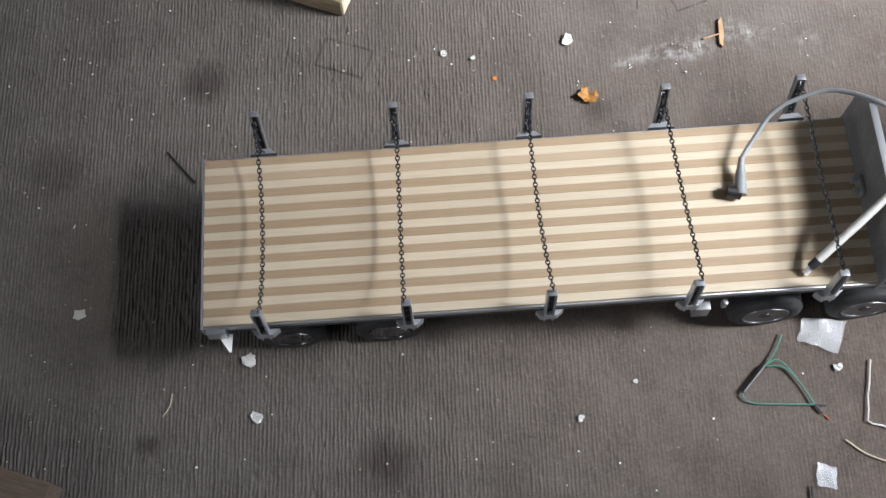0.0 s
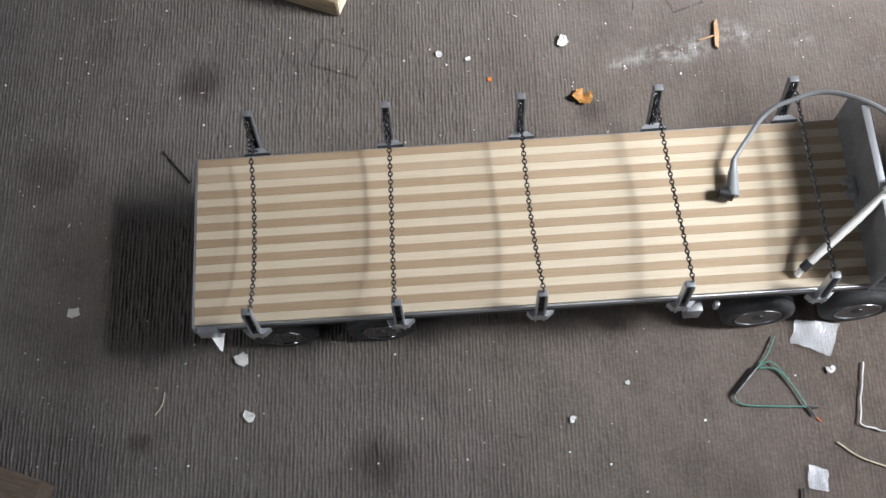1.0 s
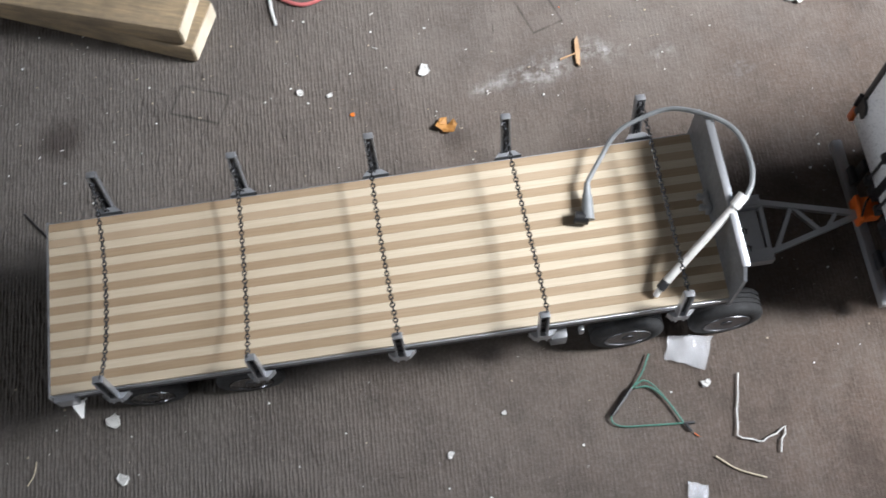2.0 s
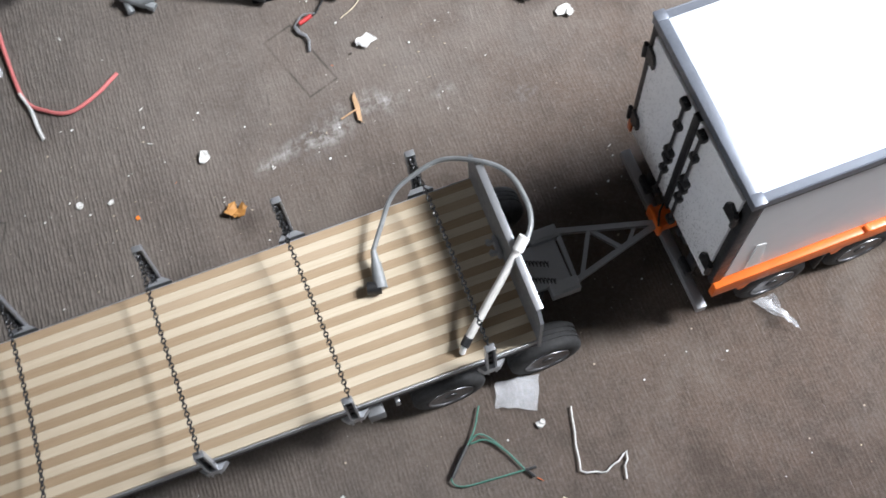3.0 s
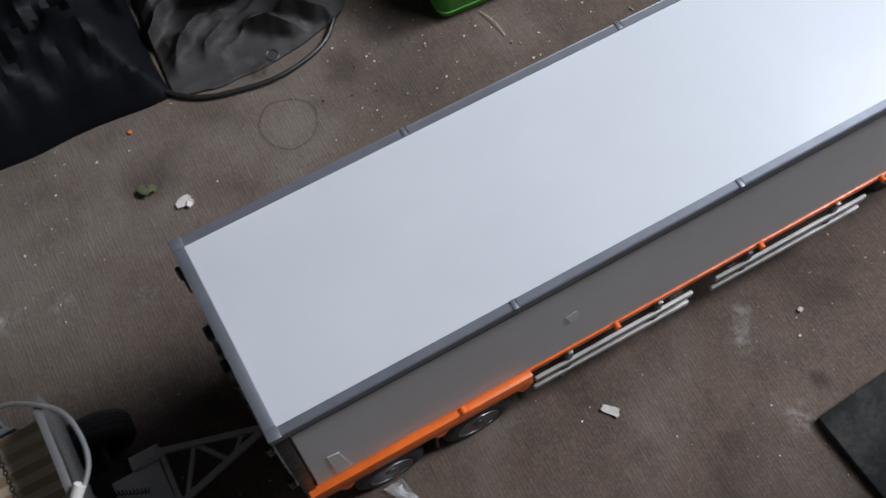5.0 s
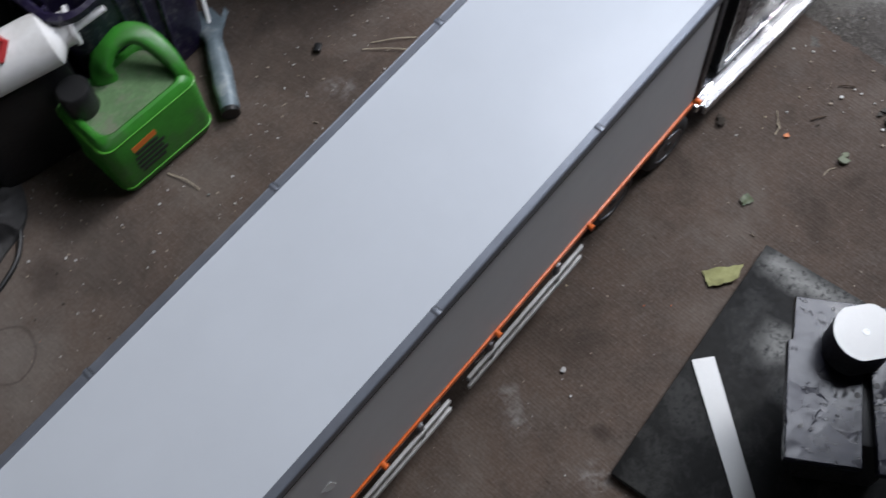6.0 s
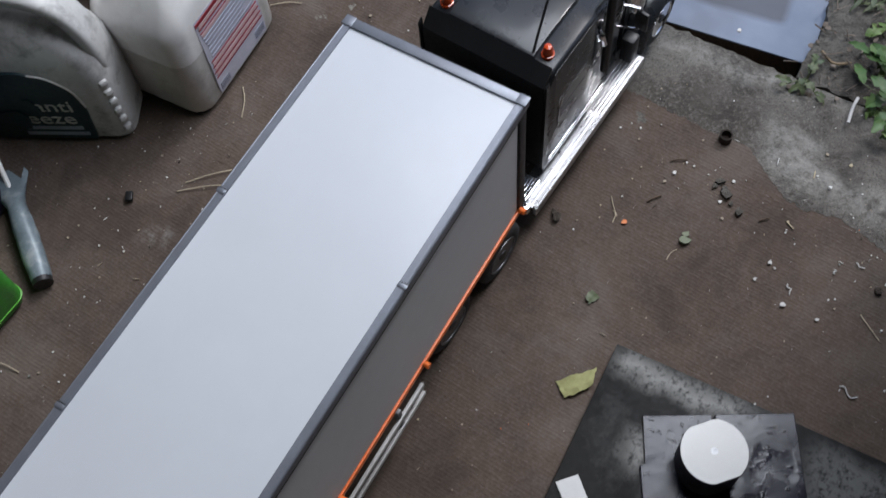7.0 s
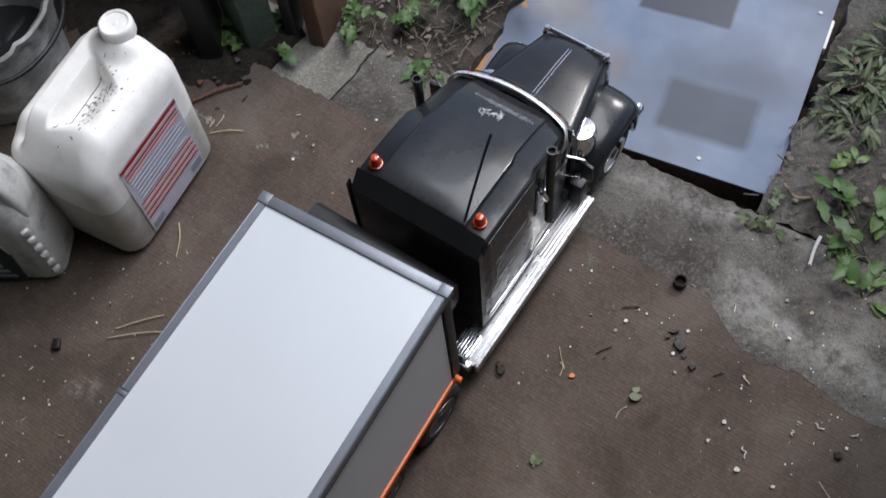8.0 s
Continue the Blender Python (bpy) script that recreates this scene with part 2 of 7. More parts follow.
def board_mat():
    """Sheet metal that has served as a spraying table: pale blue-grey overspray with dark masked oblongs."""
    m, t, p = nodes_of("oversprayed_sheet")
    vec = coords(t)
    rag = warped(t, vec, 18, 0.012)
    cloud, fine = noise_node(t, vec, 9, 5, 0.55), noise_node(t, vec, 300, 3)
    col = mixc(t, ramp(t, cloud, 0.36, 0.66), (0.165, 0.21, 0.295), (0.245, 0.295, 0.395))
    col = mixc(t, math_node(t, "MULTIPLY", ramp(t, noise_node(t, vec, 5, 3), 0.52, 0.66), 0.5), col, (0.12, 0.13, 0.16))
    for x, y, hx, hy, soft, turn, amount in ((0.090, 0.110, 0.041, 0.060, 0.006, 2, 0.8), (0.277, 0.190, 0.05, 0.064, 0.003, 3, 0.95), (0.15, 0.10, 0.018, 0.06, 0.02, 15, 0.45)):
        col = mixc(t, math_node(t, "MULTIPLY", rect_mask(t, rag, x, y, hx, hy, soft, turn), amount), col, (0.068, 0.072, 0.088))
    col = mixc(t, math_node(t, "MULTIPLY", spot(t, warped(t, vec, 8, 0.12), 0.23, 0.345, 0.03, 0.03), 0.6), col, (0.06, 0.058, 0.058))
    col = mixc(t, math_node(t, "MULTIPLY", spot(t, warped(t, vec, 8, 0.12), 0.17, 0.05, 0.05, 0.04), 0.5), col, (0.10, 0.11, 0.15))
    for x, y, r, soft, amount, tone in ((0.122, 0.262, 0.022, 0.03, 0.75, (0.25, 0.20, 0.155)), (0.178, 0.335, 0.028, 0.03, 0.7, (0.25, 0.215, 0.175)), (0.19, 0.365, 0.022, 0.025, 0.6, (0.42, 0.42, 0.42)), (0.14, 0.40, 0.03, 0.03, 0.8, (0.07, 0.075, 0.085)),
                                        (0.173, 0.085, 0.035, 0.04, 0.7, (0.10, 0.12, 0.16)), (0.148, 0.17, 0.03, 0.04, 0.6, (0.10, 0.12, 0.16)), (0.178, 0.402, 0.006, 0.004, 0.9, (0.55, 0.27, 0.07))):
        col = mixc(t, math_node(t, "MULTIPLY", spot(t, warped(t, vec, 12, 0.07), x, y, r, soft), amount), col, tone)
    col = mixc(t, math_node(t, "MULTIPLY", rect_mask(t, rag, 0.05, 0.422, 0.06, 0.008, 0.004, 0), 0.9), col, (0.55, 0.27, 0.07))
    t.links.new(col, p.inputs["Base Color"])
    p.inputs["Specular IOR Level"].default_value = 0.35
    p.inputs["Roughness"].default_value = 0.5
    bump(t, p, fine, 0.08, 0.0004)
    return m


def paint_coat_mat():
    """Thick dark violet coating that ran and wrinkled while it dried."""
    m, t, p = nodes_of("thick_dark_gloss_coat")
    vec = warped(t, coords(t), 14, 0.05)
    runs, crumbs_, sheen = noise_node(t, vec, 26, 3, 0.5), noise_node(t, coords(t), 130, 4, 0.6), noise_node(t, vec, 11, 4)
    col = mixc(t, ramp(t, sheen, 0.35, 0.65), (0.006, 0.006, 0.010), (0.020, 0.020, 0.036))
    col = mixc(t, math_node(t, "MULTIPLY", ramp(t, crumbs_, 0.60, 0.70), 0.8), col, (0.012, 0.011, 0.015))
    t.links.new(col, p.inputs["Base Color"])
    t.links.new(ramp_to(t, sheen, 0.12, 0.32), p.inputs["Roughness"])
    ridge = math_node(t, "ABSOLUTE", math_node(t, "SUBTRACT", runs, 0.5))
    wrinkled = ramp(t, noise_node(t, coords(t), 19, 2), 0.50, 0.62)
    h = math_node(t, "ADD", math_node(t, "MULTIPLY", ramp(t, ridge, 0.0, 0.022), math_node(t, "MULTIPLY", wrinkled, -0.5)), math_node(t, "MULTIPLY", ramp(t, crumbs_, 0.60, 0.68), 0.35))
    h = math_node(t, "ADD", h, math_node(t, "MULTIPLY", runs, 0.6))
    bump(t, p, h, 0.32, 0.0025)
    return m


def plate_mat():
    """Dark oily plate steel, rubbed bright along one edge and in a few patches."""
    m, t, p = nodes_of("scuffed_steel_plate")
    vec = coords(t)
    rag = warped(t, vec, 30, 0.03)
    big, fine = noise_node(t, vec, 9, 6, 0.6), noise_node(t, vec, 160, 4, 0.65)
    col = mixc(t, ramp(t, big, 0.35, 0.65), (0.007, 0.007, 0.007), (0.016, 0.016, 0.015))
    grit = ramp(t, fine, 0.30, 0.52)
    rubbed = ramp(t, noise_node(t, rag, 13, 7, 0.68), 0.52, 0.64)
    col = mixc(t, math_node(t, "MULTIPLY", math_node(t, "MULTIPLY", rubbed, grit), 0.30), col, (0.11, 0.11, 0.105))
    for x, y, hx, hy, turn, amount in ((0.315, -0.09, 0.010, 0.085, 0, 0.9), (0.235, -0.085, 0.020, 0.030, 20, 0.7), (0.20, -0.13, 0.024, 0.024, 0, 0.55), (0.16, -0.17, 0.008, 0.012, 0, 0.5), (0.20, -0.33, 0.07, 0.05, 10, 0.35), (0.29, -0.30, 0.03, 0.07, 0, 0.35)):
        k = math_node(t, "MULTIPLY", rect_mask(t, rag, x, y, hx, hy, 0.012, turn), grit)
        col = mixc(t, math_node(t, "MULTIPLY", k, amount), col, (0.30, 0.30, 0.285))
    t.links.new(col, p.inputs["Base Color"])
    p.inputs["Specular IOR Level"].default_value = 0.2
    t.links.new(ramp_to(t, fine, 0.50, 0.75), p.inputs["Roughness"])
    bump(t, p, fine, 0.2, 0.0006)
    return m


def chip_mat():
    m, t, p = nodes_of("litter")
    g = t.nodes.new("ShaderNodeNewGeometry").outputs["Random Per Island"]
    r = t.nodes.new("ShaderNodeValToRGB")
    r.color_ramp.interpolation = "CONSTANT"
    e = r.color_ramp.elements
    e[0].position, e[0].color = 0.0, (0.72, 0.71, 0.68, 1)
    e[1].position, e[1].color = 0.42, (0.36, 0.30, 0.23, 1)
    for pos, c in ((0.80, (0.06, 0.048, 0.04)), (0.86, (0.5, 0.42, 0.28)), (0.94, (0.22, 0.23, 0.21)), (0.985, (0.75, 0.16, 0.03))):
        n = e.new(pos)
        n.color = (*c, 1)
    t.links.new(g, r.inputs["Fac"])
    t.links.new(r.outputs["Color"], p.inputs["Base Color"])
    p.inputs["Roughness"].default_value = 0.8
    return m


def leaf_mat(name, a, b):
    m, t, p = nodes_of(name)
    g = t.nodes.new("ShaderNodeNewGeometry").outputs["Random Per Island"]
    v = noise_node(t, coords(t), 120, 4)
    col = mixc(t, g, a, b)
    col = mixc(t, math_node(t, "MULTIPLY", ramp(t, v, 0.4, 0.7), 0.35), col, (0.12, 0.14, 0.05))
    t.links.new(col, p.inputs["Base Color"])
    p.inputs["Roughness"].default_value = 0.5
    p.inputs["Transmission Weight"].default_value = 0.0
    p.inputs["Subsurface Weight"].default_value = 0.0
    return m


CARPET = carpet_mat()
CONCRETE = threshold_mat()
# threshold concrete, mossy and painted paler for light the corner lacks
LIT_MOSSY = concrete_mat("lit_mossy_concrete", (0.29, 0.28, 0.245), (0.15, 0.143, 0.125), 1.0)
SLAB = concrete_mat("weathered_slab", (0.145, 0.137, 0.122), (0.070, 0.062, 0.053), 2.0)
SOIL = concrete_mat("damp_soil", (0.125, 0.106, 0.090), (0.05, 0.042, 0.035), 5.0)
# darker copy of the soil, with the corner's shadow in its colour
SHADED_DIRT = concrete_mat("shaded_black_dirt", (0.050, 0.041, 0.034), (0.018, 0.015, 0.013), 5.0)
PLASTER = stuff_mat("plaster", (0.20, 0.193, 0.183), 0.9, var=0.12, scale=3, fine=60)
CEILING = stuff_mat("ceiling_boards", (0.27, 0.25, 0.23), 0.9, var=0.12, scale=3, fine=60)
ASH = wood_mat("pale_ash_strip", (0.55, 0.475, 0.36), (0.47, 0.395, 0.29), rough=0.46, rear_tone=0.2)
OAK = wood_mat("tan_oak_strip", (0.36, 0.272, 0.178), (0.30, 0.217, 0.135), rough=0.46, rear_tone=0.2)
PALE_OAK = wood_mat("lighter_oak_strip", (0.415, 0.325, 0.225), (0.365, 0.276, 0.183), rough=0.46, rear_tone=0.2)
TIMBER = wood_mat("sawn_timber", (0.36, 0.265, 0.15), (0.17, 0.13, 0.085), (5, 40, 40), 0.8, 0.85)
END_GRAIN = stuff_mat("sawn_end_grain", (0.66, 0.57, 0.43), 0.85, var=0.2, scale=40, fine=160, dirt=(0.22, 0.16, 0.1))
RED_PLANK = wood_mat("weathered_red_plank", (0.20, 0.105, 0.065), (0.10, 0.05, 0.032), (5, 50, 50), 0.8, 0.4)
DARK_WOOD = wood_mat("dirty_plank", (0.13, 0.09, 0.06), (0.06, 0.04, 0.028), (5, 50, 50), 0.85, 0.4)
GREY_METAL = stuff_mat("grey_primed_steel", (0.20, 0.205, 0.215), 0.42, 0.35, var=0.14, scale=40, dirt=(0.1, 0.09, 0.085), dirt_amount=0.4)
PALE_METAL = stuff_mat("pale_aluminium", (0.42, 0.43, 0.45), 0.36, 0.7, var=0.1, scale=50, stretch=(4, 60, 60))
RAIL = stuff_mat("grey_blue_aluminium_trim", (0.165, 0.18, 0.21), 0.40, 0.4, var=0.1, scale=40, fine=300, dirt=(0.15, 0.15, 0.17), dirt_amount=0.35)
SILVER = stuff_mat("bright_aluminium", (0.34, 0.34, 0.335), 0.46, 0.85, var=0.06, scale=60, stretch=(90, 4, 30))
DARK_STEEL = stuff_mat("dark_steel", (0.045, 0.046, 0.05), 0.45, 0.5, var=0.2)
BLACK = stuff_mat("black_plastic", (0.014, 0.014, 0.015), 0.42, var=0.2)
BLACK_GLOSS = stuff_mat("black_body_paint", (0.015, 0.017, 0.020), 0.28, var=0.1, scale=30, fine=40, relief=0.0, coat=0.22, dirt=(0.030, 0.022, 0.026), dirt_amount=0.3, dirt_scale=12, grain=0.03, spec=0.42)
MATT_BLACK = stuff_mat("matt_black_tape", (0.004, 0.004, 0.004), 0.95, var=0.2, spec=0.05)
RUBBER = stuff_mat("tyre_rubber", (0.022, 0.022, 0.023), 0.75, var=0.25, relief=0.3)
GREY_RUBBER = stuff_mat("dusty_rubber", (0.027, 0.027, 0.028), 0.8, var=0.25, relief=0.3)
CHROME = stuff_mat("chrome", (0.80, 0.80, 0.82), 0.12, 1.0, var=0.05, relief=0.03)
# chrome coloured dark for the shade under the flatbed's deck
SHADED_CHROME = stuff_mat("shaded_chrome", (0.16, 0.16, 0.165), 0.2, 1.0, var=0.1, relief=0.03)
DULL_RIM = stuff_mat("satin_wheel_rim", (0.17, 0.17, 0.178), 0.34, 0.8, var=0.1)
WHITE_ROOF = stuff_mat("white_glossy_sheet", (0.53, 0.56, 0.60), 0.31, var=0.03, scale=6, fine=30, relief=0.0, coat=0.1, spec=0.35, grain=0.03)
SIDE_PANEL = stuff_mat("grey_satin_panel", (0.63, 0.63, 0.64), 0.42, var=0.03, scale=8, fine=40, relief=0.0, coat=0.0, grain=0.03, spec=0.4)
DOOR_PANEL = stuff_mat("pale_grey_door_panel", (0.89, 0.89, 0.90), 0.3, var=0.05, scale=20, fine=300, relief=0.03)
ORANGE = stuff_mat("orange_paint", (0.80, 0.16, 0.022), 0.38, var=0.1, scale=40, fine=200)
AMBER = stuff_mat("amber_lens", (0.50, 0.06, 0.012), 0.15, var=0.1, coat=0.5)
RED = stuff_mat("red_plastic", (0.42, 0.03, 0.03), 0.4, var=0.1)
PINK_WIRE = stuff_mat("pinkish_red_cable_skin", (0.46, 0.13, 0.125), 0.45, var=0.15)
CABLE = stuff_mat("grey_cable_skin", (0.19, 0.20, 0.205), 0.45, var=0.15, scale=60)
TREAD = stuff_mat("ribbed_tread_metal", (0.58, 0.58, 0.59), 0.32, 0.9, var=0.06, scale=60, relief=0.0)
BRIGHT_TRIM = stuff_mat("polished_trim", (0.85, 0.85, 0.86), 0.32, 0.7, var=0.04, relief=0.03)
WHITE_SLEEVE = stuff_mat("white_sleeve", (0.76, 0.75, 0.72), 0.45, var=0.1, scale=60, dirt=(0.4, 0.38, 0.34), dirt_amount=0.3)
WORN_PRINT = stuff_mat("rubbed_grey_print", (0.20, 0.205, 0.21), 0.5, var=0.3, scale=300)
CONDUIT = stuff_mat("pale_grey_sleeve", (0.50, 0.50, 0.49), 0.45, var=0.1, scale=60, dirt=(0.25, 0.24, 0.22))
GREEN_WIRE = stuff_mat("green_cable_skin", (0.06, 0.17, 0.13), 0.5, var=0.2)
GREY_DIRT = stuff_mat("grey_dirt", (0.20, 0.19, 0.175), 0.9, var=0.3, island=0.6)
WHITE_PLASTIC = stuff_mat("white_plastic", (0.90, 0.89, 0.87), 0.42, var=0.06, scale=20, dirt=(0.5, 0.47, 0.42), dirt_amount=0.3, dirt_scale=25)
MILKY_GREY = stuff_mat("grey_plastic", (0.55, 0.55, 0.54), 0.4, var=0.12, scale=20, dirt=(0.17, 0.165, 0.155), dirt_amount=0.8, dirt_scale=28)
LIQUID = stuff_mat("plastic_with_liquid_behind", (0.66, 0.645, 0.605), 0.42, var=0.08, scale=20, dirt=(0.25, 0.23, 0.2), dirt_amount=0.4, dirt_scale=25)
GREEN_PLASTIC = stuff_mat("green_plastic", (0.042, 0.245, 0.024), 0.42, var=0.2, scale=20, dirt=(0.075, 0.125, 0.06), dirt_amount=0.8, dirt_scale=16)
DUSTY_GREEN = stuff_mat("dusty_green_plastic", (0.11, 0.20, 0.085), 0.75, var=0.3, scale=30, dirt=(0.20, 0.19, 0.15), dirt_amount=0.8, dirt_scale=35)
GREEN_EDGE = stuff_mat("light_green_plastic", (0.12, 0.46, 0.05), 0.4, var=0.1)
LABEL_LILAC = stuff_mat("pale_label_paper", (0.52, 0.52, 0.60), 0.45, var=0.08, scale=30)
LABEL_RED = stuff_mat("red_print", (0.27, 0.022, 0.032), 0.45, var=0.12, scale=60)
LABEL_PINK = stuff_mat("pink_print", (0.60, 0.43, 0.43), 0.45, var=0.1, scale=60)
LABEL_BLUE = stuff_mat("grey_blue_print", (0.36, 0.38, 0.47), 0.45, var=0.1, scale=60)
LABEL_TEAL = stuff_mat("dark_teal_print", (0.010, 0.032, 0.042), 0.4, var=0.2, scale=30)
LABEL_WHITE = stuff_mat("off_white_print", (0.60, 0.60, 0.57), 0.5, var=0.08)
LABEL_DARK = stuff_mat("dark_print", (0.02, 0.03, 0.02), 0.5, var=0.1)
BOX_GREEN = stuff_mat("green_card", (0.135, 0.34, 0.028), 0.45, var=0.12, dirt=(0.10, 0.17, 0.04), dirt_amount=0.5, dirt_scale=30)
BOX_ORANGE = stuff_mat("orange_card", (0.75, 0.20, 0.03), 0.45, var=0.06)
BOX_RED = stuff_mat("orange_red_plastic", (0.44, 0.055, 0.022), 0.42, var=0.12)
PURPLE = stuff_mat("dark_purple_plastic", (0.014, 0.009, 0.036), 0.45, var=0.3, scale=20, dirt=(0.22, 0.21, 0.22), dirt_amount=0.35, dirt_scale=90)
SPLASHED = stuff_mat("paint_splashed_bucket_plastic", (0.36, 0.36, 0.35), 0.6, var=0.35, scale=30, dirt=(0.70, 0.69, 0.66), dirt_amount=1.0, dirt_scale=16, relief=0.4)
BLACK_SHEET = stuff_mat("dusty_black_plastic_sheet", (0.040, 0.039, 0.040), 0.66, var=0.3, scale=10, fine=90, relief=0.5, dirt=(0.10, 0.095, 0.09), dirt_amount=0.6, dirt_scale=14, spec=0.3)
NAVY_BAG = stuff_mat("black_bag_film", (0.0045, 0.005, 0.007), 0.55, var=0.3, scale=10, relief=0.3, spec=0.12)
STEEL_PLATE = plate_mat()
WET_PAINT = paint_coat_mat()
DRIED_LEAF = stuff_mat("dry_leaf", (0.42, 0.20, 0.05), 0.7, var=0.4, scale=60)
YELLOW_RAG = stuff_mat("faded_yellow_rag", (0.36, 0.36, 0.16), 0.9, var=0.2, scale=40, dirt=(0.2, 0.19, 0.08))
STRAW = stuff_mat("straw", (0.50, 0.43, 0.31), 0.8, var=0.2)
SPLINTER = stuff_mat("orange_tan_splinter", (0.46, 0.29, 0.16), 0.8, var=0.2)
PAPER = stuff_mat("crumpled_white_paper", (0.57, 0.56, 0.54), 0.85, var=0.18, scale=60)
RUST = stuff_mat("rusty_iron", (0.045, 0.032, 0.026), 0.8, 0.4, var=0.4, scale=60, relief=0.5)
DUCT = stuff_mat("blue_grey_cartridge_foil", (0.20, 0.25, 0.28), 0.38, 0.2, var=0.25, scale=40, dirt=(0.45, 0.46, 0.46), dirt_amount=0.6, dirt_scale=40)
LITTER = chip_mat()
LEAVES = leaf_mat("fresh_leaf", (0.045, 0.11, 0.028), (0.09, 0.17, 0.045))
PALE_LEAVES = leaf_mat("light_green_leaf", (0.11, 0.19, 0.05), (0.17, 0.25, 0.08))
OLD_LEAVES = leaf_mat("dusty_leaf", (0.065, 0.095, 0.05), (0.13, 0.15, 0.075))
CHAIN = stuff_mat("blackened_chain", (0.035, 0.035, 0.037), 0.35, 0.8, var=0.2)
GREEN_PAINT = stuff_mat("old_green_paint", (0.085, 0.13, 0.10), 0.6, var=0.3, scale=12, dirt=(0.21, 0.20, 0.165), dirt_amount=0.9, dirt_scale=20)
BLUE_CLOTH = stuff_mat("printed_blue_film", (0.12, 0.22, 0.55), 0.4, var=0.4, scale=30, dirt=(0.55, 0.6, 0.7), dirt_amount=0.9, dirt_scale=30)


def clear_mat():
    m, t, p = nodes_of("clear_film")
    p.inputs["Base Color"].default_value = (0.86, 0.88, 0.92, 1)
    p.inputs["Roughness"].default_value = 0.18
    p.inputs["Alpha"].default_value = 0.24
    bump(t, p, noise_node(t, coords(t), 70, 4), 0.8, 0.003)
    return m


def reflection_mat():
    m, t, p = nodes_of("milky_reflection")
    p.inputs["Base Color"].default_value = (0.92, 0.92, 0.91, 1)
    p.inputs["Roughness"].default_value = 0.5
    p.inputs["Alpha"].default_value = 0.5
    bump(t, p, noise_node(t, coords(t), 160, 3), 0.4, 0.001)
    return m


def glass_mat():
    m, t, p = nodes_of("window_glass")
    p.inputs["Base Color"].default_value = (1, 1, 1, 1)
    p.inputs["Roughness"].default_value = 0.02
    p.inputs["Transmission Weight"].default_value = 1.0
    return m


CLEAR, REFLECTION, GLASS = clear_mat(), reflection_mat(), glass_mat()


# ---- building helpers ----
OFF = {}


def put_mesh(name, bm, material, smooth):
    me = bpy.data.meshes.new(name)
    bmesh.ops.recalc_face_normals(bm, faces=bm.faces)
    bm.to_mesh(me)
    bm.free()
    me.materials.append(material)
    if smooth:
        me.polygons.foreach_set("use_smooth", [True] * len(me.polygons))
        me.set_sharp_from_angle(angle=radians(38))
    return me


def thing(name, at, label, category, group="", turn=0.0, world_coords=True):
    """An empty at a thing's base. With world_coords its parts are given in world coordinates."""
    e = new(name)
    e.empty_display_size = 0.02
    e.matrix_world = pose(*at, 0, 0, turn)
    tagged(e, label, category, group)
    OFF[e.name] = Vector(at) if world_coords else Vector((0, 0, 0))
    return e


def part(name, bm, material, parent, label="", smooth=True):
    off = OFF[parent.name]
    if off.length:
        bmesh.ops.translate(bm, vec=-off, verts=bm.verts)
    ob = new(name, put_mesh(name, bm, material, smooth))
    ob.parent = parent
    OFF[ob.name] = off
    return tagged(ob, label)


def single(name, bm, material, label, category, group="", at=(0, 0, 0), turn=0.0, kind="", smooth=True):
    """A thing of one mesh, or a piece of the setting."""
    ob = new(name, put_mesh(name, bm, material, smooth))
    ob.matrix_world = pose(*at, 0, 0, turn)
    OFF[ob.name] = Vector((0, 0, 0))
    return tagged(ob, label, category, group, kind)


def M():
    return bmesh.new()


def box(bm, c, s, bev=0.0, rot=None, seg=2):
    """A box with its centre, sizes and rounded edges."""
    v = bmesh.ops.create_cube(bm, size=1)["verts"]
    bmesh.ops.scale(bm, vec=s, verts=v)
    if bev:
        es = list({e for w in v for e in w.link_edges})
        r = bmesh.ops.bevel(bm, geom=es, offset=min(bev, min(s) * 0.45), segments=seg, affect="EDGES", profile=0.5)
        v = list({w for f in r["faces"] for w in f.verts} | {w for w in v if w.is_valid})
    if rot:
        bmesh.ops.rotate(bm, cent=(0, 0, 0), matrix=Euler([radians(a) for a in rot]).to_matrix(), verts=v)
    bmesh.ops.translate(bm, vec=c, verts=v)
    return bm


def ring_of(c, u, w, r, n, phase=0.0):
    return [c + (u * math.cos(phase + 2 * math.pi * k / n) + w * math.sin(phase + 2 * math.pi * k / n)) * r for k in range(n)]


def frame_of(d):
    d = d.normalized()
    a = Vector((0, 0, 1)) if abs(d.z) < 0.9 else Vector((1, 0, 0))
    u = d.cross(a).normalized()
    return u, d.cross(u).normalized()


def skin(bm, rings, closed=True, cap=True, loop=False):
    """Joins rings of points with quads."""
    vs = [[bm.verts.new(p) for p in r] for r in rings]
    n = len(vs[0])
    pairs = list(zip(vs, vs[1:])) + ([(vs[-1], vs[0])] if loop else [])
    for a, b in pairs:
        for k in range(n if closed else n - 1):
            bm.faces.new((a[k], a[(k + 1) % n], b[(k + 1) % n], b[k]))
    if cap and closed and not loop:
        bm.faces.new(vs[0][::-1])
        bm.faces.new(vs[-1])
    return bm


def cyl(bm, a, b, r, r2=None, n=20):
    a, b = Vector(a), Vector(b)
    u, w = frame_of(b - a)
    return skin(bm, [ring_of(a, u, w, r, n), ring_of(b, u, w, r if r2 is None else r2, n)])


